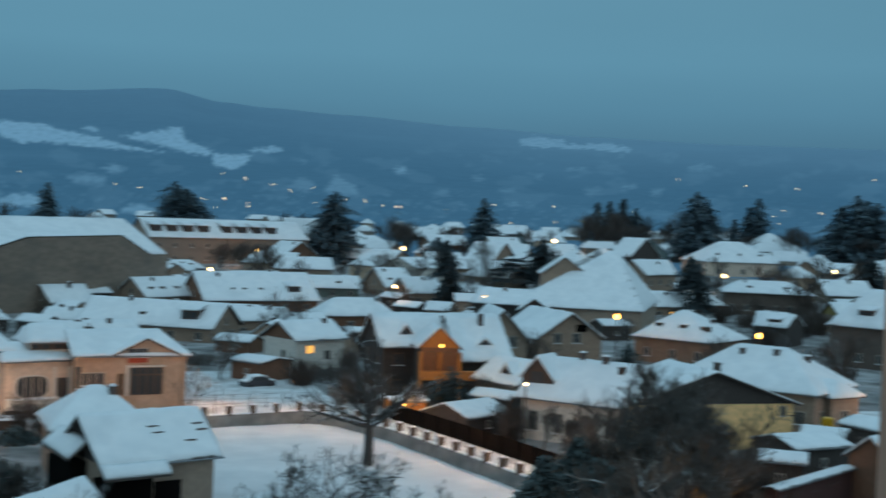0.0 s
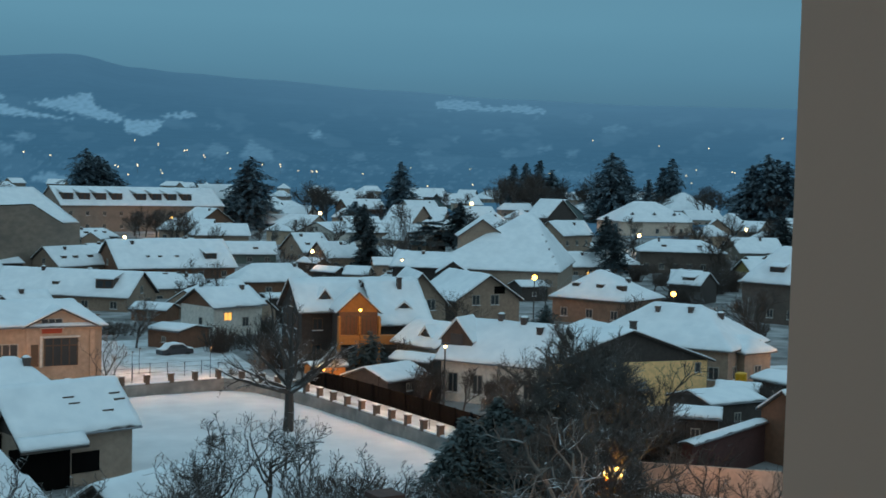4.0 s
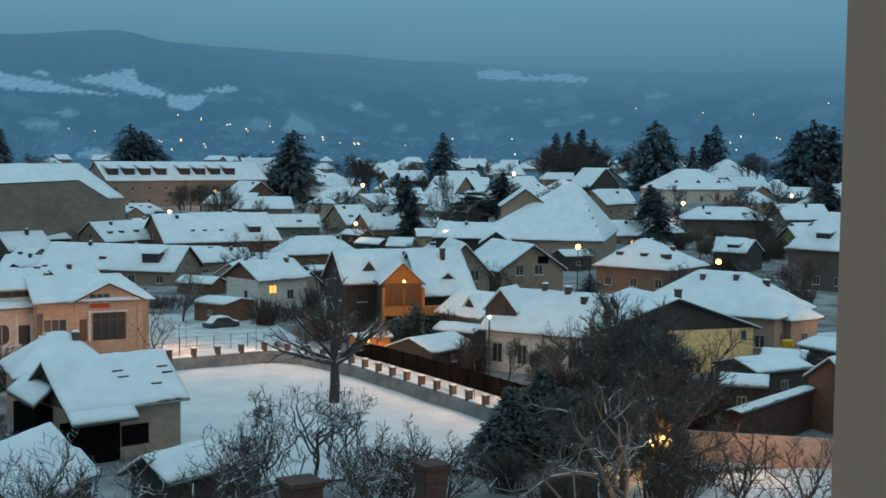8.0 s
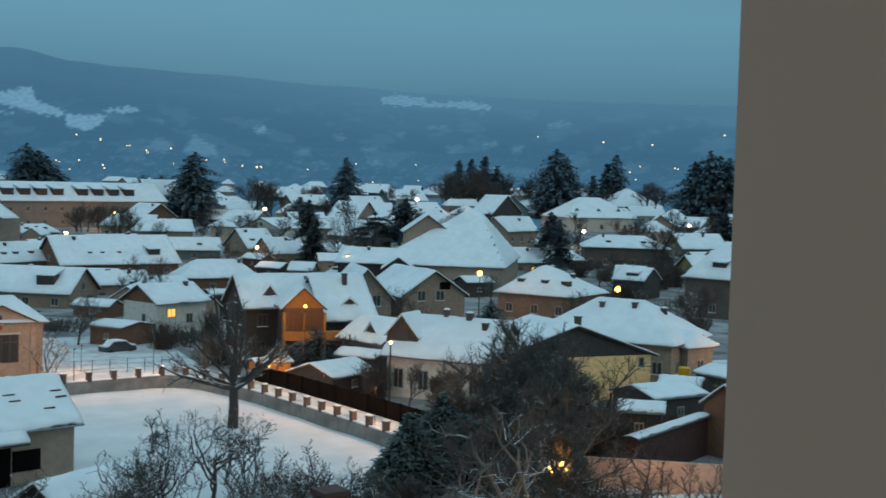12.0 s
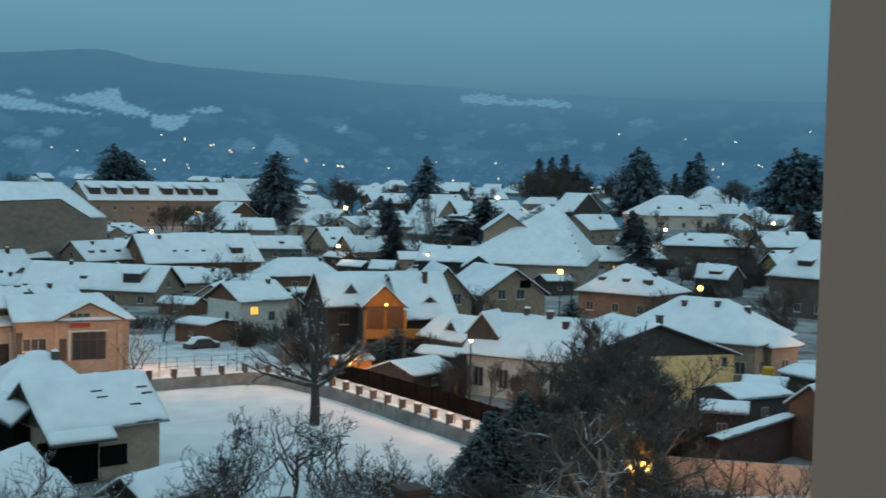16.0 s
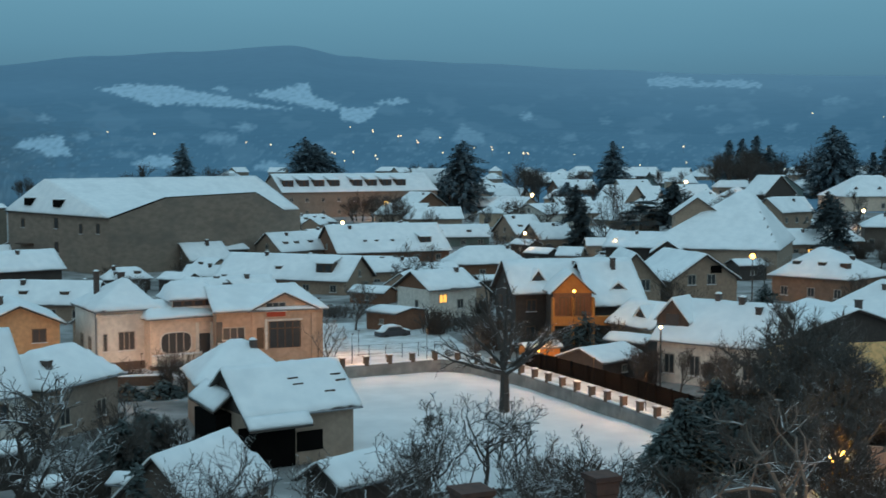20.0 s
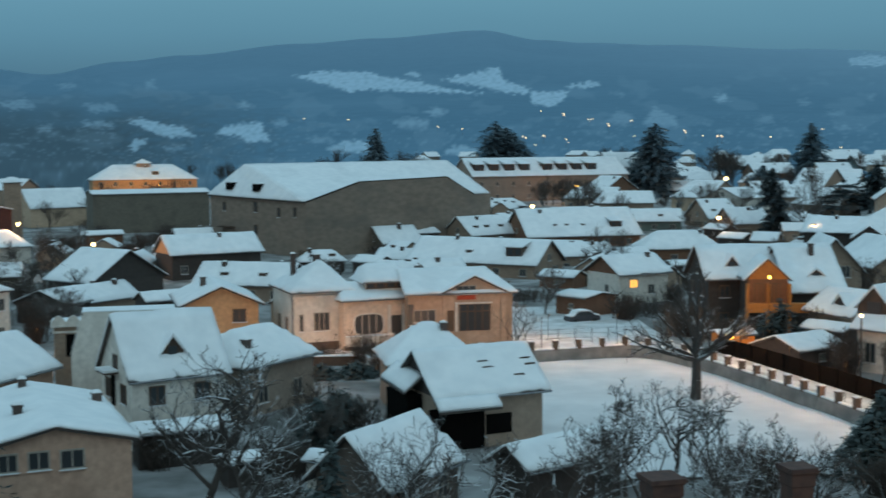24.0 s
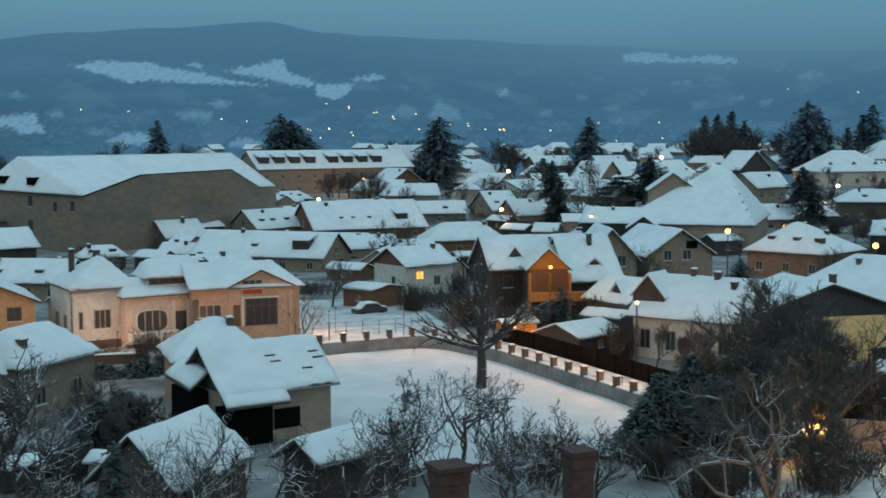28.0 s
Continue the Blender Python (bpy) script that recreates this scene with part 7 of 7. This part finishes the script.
bare_tree(6.0, 69.7, 5.0, 245, "small bare fruit tree with snow on its twigs", spread=1.00, trunk=0.11, bark=SNOWBARK, kids=(5, 5, 4, 2), bend=0.5)
bare_tree(-3.5, 91.9, 5.0, 246, "dark leafless tree between the gardens", spread=0.94, trunk=0.11, bark=TWIG, kids=(6, 6, 5, 3), bend=0.42)
bare_tree(-4.9, 87.9, 4.9, 247, "dark leafless tree between the gardens", spread=0.94, trunk=0.11, bark=TWIG, kids=(6, 6, 5, 3), bend=0.42)
bare_tree(-2.9, 97.0, 3.3, 249, "dark leafless tree between the gardens", spread=0.97, trunk=0.14, bark=BARE, kids=(7, 7, 6, 4))
bare_tree(-0.9, 91.0, 3.5, 250, "dark leafless tree between the gardens", spread=0.97, trunk=0.14, bark=BARE, kids=(7, 7, 6, 4))
bare_tree(-3.1, 84.9, 4.7, 251, "dark leafless tree between the gardens", spread=0.97, trunk=0.14, bark=BARE, kids=(7, 7, 6, 4))
bare_tree(0.1, 84.0, 3.7, 252, "dark leafless tree between the gardens", spread=0.97, trunk=0.11, bark=BARK, kids=(6, 6, 5, 3), bend=0.42)
bare_tree(-38.9, 186.0, 7.0, 255, "dark leafless tree between the gardens", spread=0.90, trunk=0.14, bark=TWIG, kids=(6, 6, 5, 3), bend=0.42)
bare_tree(-39.8, 175.5, 5.9, 256, "dark leafless tree between the gardens", spread=0.90, trunk=0.14, bark=TWIG, kids=(6, 6, 5, 3), bend=0.42)
bare_tree(-38.0, 196.4, 6.2, 257, "dark leafless tree between the gardens", spread=0.90, trunk=0.14, bark=TWIG, kids=(6, 6, 5, 3), bend=0.42)
bare_tree(-50.9, 208.9, 8.3, 258, "dark leafless tree between the gardens", spread=0.90, trunk=0.17, bark=TWIG, kids=(6, 6, 5, 3), bend=0.42)
bare_tree(-42.0, 236.3, 6.3, 259, "dark leafless tree between the gardens", spread=0.90, trunk=0.17, bark=TWIG, kids=(6, 6, 5, 3), bend=0.42)
bare_tree(-36.7, 242.2, 6.4, 260, "dark leafless tree between the gardens", spread=0.90, trunk=0.17, bark=TWIG, kids=(6, 6, 5, 3), bend=0.42)
bare_tree(-47.8, 219.9, 7.2, 261, "dark leafless tree between the gardens", spread=0.90, trunk=0.17, bark=TWIG, kids=(6, 6, 5, 3), bend=0.42)
bare_tree(-53.0, 192.8, 7.5, 262, "dark leafless tree between the gardens", spread=0.90, trunk=0.14, bark=TWIG, kids=(6, 6, 5, 3), bend=0.42)
bare_tree(-34.5, 146.0, 5.6, 263, "dark leafless tree between the gardens", spread=0.90, trunk=0.11, bark=BARE, kids=(6, 6, 5, 3), bend=0.42)
bare_tree(-48.1, 183.8, 6.5, 264, "dark leafless tree between the gardens", spread=0.94, trunk=0.17, bark=BARE, kids=(7, 7, 6, 4))
bare_tree(-47.0, 199.5, 6.5, 265, "dark leafless tree between the gardens", spread=0.94, trunk=0.17, bark=BARE, kids=(7, 7, 6, 4))
bare_tree(-36.3, 181.4, 6.2, 266, "dark leafless tree between the gardens", spread=0.94, trunk=0.16, bark=BARE, kids=(7, 7, 6, 4))
bare_tree(-39.3, 155.1, 6.0, 267, "dark leafless tree between the gardens", spread=0.94, trunk=0.14, bark=BARE, kids=(7, 7, 6, 4))
bare_tree(-37.4, 140.1, 5.0, 268, "dark leafless tree between the gardens", spread=0.94, trunk=0.11, bark=TWIG, kids=(7, 7, 6, 4))
bare_tree(-37.4, 167.9, 5.5, 269, "dark leafless tree between the gardens", spread=0.94, trunk=0.14, bark=BARE, kids=(7, 7, 6, 4))
bare_tree(-52.0, 177.5, 5.8, 270, "dark leafless tree between the gardens", spread=0.94, trunk=0.14, bark=TWIG, kids=(7, 7, 6, 4))
bare_tree(-57.7, 175.8, 6.0, 271, "dark leafless tree between the gardens", spread=0.94, trunk=0.14, bark=TWIG, kids=(7, 7, 6, 4))
bare_tree(21.0, 83.4, 5.3, 272, "small bare fruit tree with snow on its twigs", spread=0.94, trunk=0.14, bark=SNOWBARK, kids=(5, 5, 4, 2), bend=0.5)
bare_tree(-35.1, 140.7, 5.2, 275, "dark leafless tree between the gardens", spread=0.90, trunk=0.11, bark=BARE, kids=(6, 6, 5, 3), bend=0.42)
bare_tree(36.5, 201.7, 8.7, 276, "dark leafless tree between the gardens", spread=1.00, trunk=0.14, bark=BARE, kids=(6, 6, 5, 3), bend=0.42)
bare_tree(39.9, 201.1, 7.8, 277, "dark leafless tree between the gardens", spread=0.97, trunk=0.11, bark=TWIG, kids=(6, 6, 5, 3), bend=0.42)
bare_tree(14.2, 123.2, 6.2, 278, "dark leafless tree between the gardens", spread=0.90, trunk=0.10, bark=BARE, kids=(6, 4, 4, 3))
bare_tree(58.3, 146.9, 8.0, 279, "dark leafless tree between the gardens", spread=1.00, trunk=0.11, bark=TWIG, kids=(6, 6, 5, 3), bend=0.42)
bare_tree(72.1, 251.9, 6.7, 280, "dark leafless tree between the gardens", spread=0.97, trunk=0.17, bark=TWIG, kids=(6, 6, 5, 3), bend=0.42)
bare_tree(102.7, 292.5, 13.2, 281, "dark leafless tree between the gardens", spread=0.90, trunk=0.23, bark=TWIG, kids=(6, 6, 5, 3), bend=0.42)
bare_tree(18.1, 94.3, 3.1, 282, "small bare fruit tree with snow on its twigs", spread=0.90, trunk=0.11, bark=BARK, kids=(6, 6, 5, 3), bend=0.42)
bare_tree(29.0, 124.7, 4.4, 284, "dark leafless tree between the gardens", spread=0.97, trunk=0.11, bark=BARE, kids=(6, 6, 5, 3), bend=0.42)
bare_tree(26.8, 125.2, 2.7, 285, "dark leafless tree between the gardens", spread=0.97, trunk=0.09, bark=BARE, kids=(6, 6, 5, 3), bend=0.42)
bare_tree(43.6, 113.9, 4.5, 286, "dark leafless tree between the gardens", spread=0.90, trunk=0.11, bark=TWIG, kids=(6, 6, 5, 3), bend=0.42)
bare_tree(44.2, 108.3, 4.1, 287, "dark leafless tree between the gardens", spread=0.94, trunk=0.11, bark=TWIG, kids=(6, 6, 5, 3), bend=0.42)
bare_tree(44.6, 102.7, 4.1, 288, "dark leafless tree between the gardens", spread=0.94, trunk=0.11, bark=TWIG, kids=(7, 7, 6, 4))
bare_tree(46.2, 102.0, 5.2, 289, "dark leafless tree between the gardens", spread=0.94, trunk=0.14, bark=BARE, kids=(7, 7, 6, 4))
bare_tree(40.7, 110.8, 3.7, 290, "dark leafless tree between the gardens", spread=0.94, trunk=0.10, bark=TWIG, kids=(6, 6, 5, 3), bend=0.42)
bare_tree(35.5, 123.0, 4.4, 291, "dark leafless tree between the gardens", spread=0.97, trunk=0.11, bark=BARE, kids=(7, 7, 6, 4))
bare_tree(33.3, 127.7, 4.8, 292, "dark leafless tree between the gardens", spread=0.94, trunk=0.11, bark=BARE, kids=(6, 6, 5, 3), bend=0.42)
bare_tree(44.6, 128.5, 4.7, 293, "dark leafless tree between the gardens", spread=0.90, trunk=0.10, bark=TWIG, kids=(6, 6, 5, 3), bend=0.42)

# ---- far woods of leafless trees, one mesh reused ----
far_tree = bare_tree(249, 546, 14, 91, "distant leafless tree at the edge of town", spread=0.8, trunk=0.3, bark=TWIG, kids=(7, 7, 6, 4))
rng = random.Random(12)
for az0, az1, dist, high, count in (
    (23.6, 27.4, 610, 21.3, 16),
    (27.8, 30.9, 600, 21.2, 9),
    (14.6, 16.1, 520, 17.6, 7),
    (9.2, 11.4, 600, 13.9, 6),
    (31.4, 34.7, 640, 16.5, 8),
    (16.1, 23.6, 650, 10.0, 12),
    (-2.0, 2.5, 520, 16.1, 6),
    (34.7, 37.0, 560, 19.6, 6),
    (-14.4, -7.6, 330, 11.1, 8),
    (-19.0, -17.4, 300, 11.3, 4),
    (-8.6, -6.1, 500, 10.5, 5),
):
    for _ in range(count):
        a, r = radians(rng.uniform(az0, az1)), dist * rng.uniform(0.92, 1.08)
        k = max(0.35, high / 14) * rng.uniform(0.75, 1.1)
        c = copy_thing(far_tree, pose(r * math.sin(a), r * math.cos(a), ground_z(r), 0, 0, rng.uniform(0, 360)))
        c.scale = (k, k, k)

# ---- outer town: plain far houses, three kinds reused ----
far_houses = [house("house", "distant house with a snow-covered roof", 0, 0, 0, 0, w, d, he, hr, wall=c, hip=p, chimneys=((0.2, 0.1),), faces="f", group="houses of the outer town", seed=300 + i)
              for i, (w, d, he, hr, c, p) in enumerate(((12, 9, 3.6, 6.8, "grey", (0, 0)), (10, 9, 3.8, 7.0, "cream", (0.9, 0.9)), (15, 10, 3.6, 6.6, "tan", (0.5, 0))))]
del PLOTS[-3:]
placed = 0
zones = ((7, 38, 330, 520, 34), (8, 38, 520, 900, 46), (-21, -14, 330, 500, 5), (1, 6, 480, 900, 7))
for az0, az1, r0, r1, count in zones:
    done = tries = 0
    while done < count and tries < 4000:
        tries += 1
        a, r = radians(rng.uniform(az0, az1)), rng.uniform(r0, r1)
        x, y = r * math.sin(a), r * math.cos(a)
        if 0.42 < a < 0.57 and r < 470 or any(math.hypot(x - px, y - py) < size * 0.55 + 8 for px, py, size in PLOTS):
            continue
        m = pose(x, y, ground_z(r), 0, 0, -math.degrees(a) + rng.choice((-35, -10, 12, 40, 80)) + rng.uniform(-8, 8))
        if placed < 3:
            far_houses[placed].matrix_basis = m
        else:
            copy_thing(far_houses[placed % 3], m)
        PLOTS.append((x, y, 12))
        placed += 1
        done += 1

# ---- sheds, garages and summer kitchens in the gardens between the houses ----
sheds = [house("shed", lab, 0, 0, 0, 0, w, d, he, hr, wall=c, chimneys=ch, faces="f", over=0.25, win=(0.6, 0.6), category="shed", group="garden sheds", seed=400 + i)
         for i, (lab, w, d, he, hr, c, ch) in enumerate((("low boarded garden shed under fresh snow", 6, 4, 2.3, 3.3, "dark", ()), ("small plastered garage with a snow-covered roof", 5, 5.5, 2.4, 3.9, "tan", ()), ("summer kitchen with a snowy roof and a chimney", 8, 5, 2.5, 4.2, "grey", ((0.2, 0.1),)), ("brown boarded woodshed beneath a pad of snow", 9, 3.6, 2.3, 3.1, "brown", ())))]
del PLOTS[-4:]
placed = tries = 0
while placed < 52 and tries < 9000:
    tries += 1
    a, r = radians(rng.uniform(-19, 37)), rng.uniform(150, 340)
    x, y = r * math.sin(a), r * math.cos(a)
    if a > 0.36 and r < 310 or 5 < x < 48 and y < 172 or any(math.hypot(x - px, y - py) < size * 0.5 + 3.2 for px, py, size in PLOTS):
        continue
    m = pose(x, y, ground_z(r), 0, 0, -math.degrees(a) + rng.choice((-40, -15, 10, 30, 75)) + rng.uniform(-8, 8))
    if placed < 4:
        sheds[placed].matrix_basis = m
    else:
        copy_thing(sheds[placed % 4], m)
    PLOTS.append((x, y, 7))
    placed += 1

# ---- leafless trees in the gardens, from the same mesh ----
spots, tries = [], 0
frost_tree = bare_tree(-58.0, 235.0, 7, 92, "small garden tree white with frost and snow", spread=1.0, trunk=0.16, bark=SNOWBARK, kids=(7, 6, 5, 4))
while len(spots) < 90 and tries < 9000:
    tries += 1
    r, a = rng.uniform(140, 480), radians(rng.uniform(-19, 37))
    x, y = r * math.sin(a), r * math.cos(a)
    if any(math.hypot(x - px, y - py) < size * 0.55 + 1.0 for px, py, size in PLOTS):
        continue
    spots.append((x, y))
    frosty = len(spots) % 2 == 0
    c = copy_thing(frost_tree if frosty else far_tree, pose(x, y, ground_z(r), 0, 0, rng.uniform(0, 360)))
    k = rng.uniform(0.6, 1.05) if frosty else rng.uniform(0.35, 0.62)
    c.scale = (k, k, k)
more, tries = 0, 0
while more < 44 and tries < 9000:
    tries += 1
    r, a = rng.uniform(290, 560), radians(rng.uniform(8, 36))
    x, y = r * math.sin(a), r * math.cos(a)
    if any(math.hypot(x - px, y - py) < size * 0.5 + 1.0 for px, py, size in PLOTS):
        continue
    c = copy_thing(far_tree, pose(x, y, ground_z(r), 0, 0, rng.uniform(0, 360)))
    k = rng.uniform(0.5, 0.85)
    c.scale = (k, k, k)
    more += 1

# ---- garden bushes and hedges between the houses ----
stock = [bush(0, 0, 3.0, 2.2, 31), bush(0, 0, 2.0, 3.0, 32), bush(0, 0, 4.0, 1.8, 33)]
spots = []
while len(spots) < 150:
    r, a = rng.uniform(60, 330), radians(rng.uniform(-18, 36))
    x, y = r * math.sin(a), r * math.cos(a)
    if 10 < x < 37 and 80 < y < 124 or 33 < x < 55 and 45 < y < 78 or 10 < x < 33 and 120 < y < 165 or any(math.hypot(x - px, y - py) < size * 0.6 + 1.2 for px, py, size in PLOTS) or any(math.hypot(x - px, y - py) < 4 for px, py in spots):
        continue
    spots.append((x, y))
for i, (x, y) in enumerate(spots):
    b = stock[i % 3]
    c = copy_thing(b, pose(x, y, ground_z(math.hypot(x, y)), 0, 0, 37.0 * i))
    k = 0.8 + 0.5 * ((i * 7) % 10) / 10
    c.scale = (k, k, k)
for i, (x, y) in enumerate(((35.8, 147.4), (33.8, 137.7), (33.8, 154.9), (36.6, 141.0), (30.0, 150.0), (38.0, 135.5))):
    c = copy_thing(stock[i % 3], pose(x, y, 0, 0, 0, 51.0 * i))
    c.scale = (1.3, 1.3, 1.2)
for i in range(7):
    x, y = rng.uniform(25, 42), rng.uniform(57, 71)
    c = copy_thing(stock[i % 3], pose(x, y, 0, 0, 0, 51.0 * i))
    c.scale = (1.3, 1.3, 1.1)
for i, (x, y) in enumerate(((158, 240), (151, 226), (147, 224), (141, 226), (163, 247), (155, 236), (147, 233), (139, 213), (133, 210), (128, 204), (145, 216), (136, 220), (150, 240), (118, 190), (112, 194), (47.2, 78.2), (48.6, 80.6), (50.6, 82.6), (49.0, 84.5))):
    c = copy_thing(stock[i % 3], pose(x, y, ground_z(math.hypot(x, y)), 0, 0, 63.0 * i))
    c.scale = (1.6, 1.6, 1.5)
for b, (x, y) in zip(stock, ((-6.0, 82.0), (-14.0, 84.0), (2.0, 66.0))):
    b.location = (x, y, 0)



# ---- a parked car under snow in the yard ----
def car(x, y, yaw):
    top = empty("car", pose(x, y, -0.1, 0, 0, yaw), "small parked car covered with snow", "car")
    prof = [(-2.0, 0.35), (-2.0, 0.85), (-1.45, 0.92), (-0.95, 1.40), (0.75, 1.42), (1.35, 0.95), (1.95, 0.85), (2.0, 0.35)]
    n = len(prof)
    vs = [(px, e * (0.82 if pz < 1.2 else 0.66), pz) for e in (-1, 1) for px, pz in prof]
    part("body", (vs, [tuple(range(n - 1, -1, -1)), tuple(range(n, 2 * n))] + [(i, (i + 1) % n, n + (i + 1) % n, n + i) for i in range(n)]), mat("car_paint", (0.05, 0.05, 0.058), rough=0.35, scale=3), top)
    for e in (-1, 1):
        for px in (-1.25, 1.25):
            w = part("wheel", rods([((px, e * 0.66, 0.30), (px, e * 0.84, 0.30), 0.30, 0.30)], 14), mat("tyre_rubber", (0.02, 0.02, 0.02), scale=5), top)
        part("side_window", boxes((-0.8, 0.75, *sorted((e * 0.70, e * 0.80)), 0.98, 1.32)), GLASS, top)
    us, ws = steps(-1.98, 1.98, 0.2), steps(-0.72, 0.72, 0.18)
    hz = lambda u: max(0.9 - 0.02 * abs(u), min(1.44, 1.44 - 0.95 * max(0, abs(u + 0.1) - 0.8)))
    part("snow_cover", slab(us, ws, lambda i, j: (us[i], ws[j], hz(us[i]) + 0.16 + 0.05 * noise.noise(Vector((us[i] * 2, ws[j] * 2, 0)))), lambda i, j: (us[i], ws[j], hz(us[i]) + 0.01)), SNOW, top, smooth=True)


car(24.8, 149.5, 20)


# ---- brick stacks of the boiler house below the window ----
def stack(x, y, z, w):
    top = empty("chimney_stack", pose(x, y, 0, 0, 0, 12), "brown brick chimney stack with a dark cap", "chimney")
    part("shaft", stacked(0, 0, ((w / 2, -0.3), (w / 2, z - 0.75), (w / 2 + 0.05, z - 0.7), (w / 2 + 0.05, z - 0.25))), STACK, top)
    part("cap", stacked(0, 0, ((w / 2 + 0.08, z - 0.25), (w / 2 + 0.14, z - 0.18), (w / 2 + 0.14, z))), STACK, top)


stack(16.1, 47.3, 8.75, 0.9)
stack(11.2, 48.7, 8.1, 1.2)

# ---- a yellow tank by the sheds, made up for a glowing spot ----
tank = empty("water_tank", pose(74.8, 109.4, 0), "yellow tank on a timber stand, put for a glowing yellow spot", "tank")
part("drum", rods([((0, 0, 1.5), (0, 0, 1.6), 0.5, 0.6), ((0, 0, 1.6), (0, 0, 2.4), 0.6, 0.6), ((0, 0, 2.4), (0, 0, 2.5), 0.6, 0.45)], 18), mat("yellow_plastic", (0.75, 0.40, 0.02), rough=0.4, scale=3), tank)
for px, py in ((-0.4, -0.4), (0.4, -0.4), (0.4, 0.4), (-0.4, 0.4)):
    part("leg", boxes((px - 0.06, px + 0.06, py - 0.06, py + 0.06, -0.2, 1.5)), TIMBER, tank)
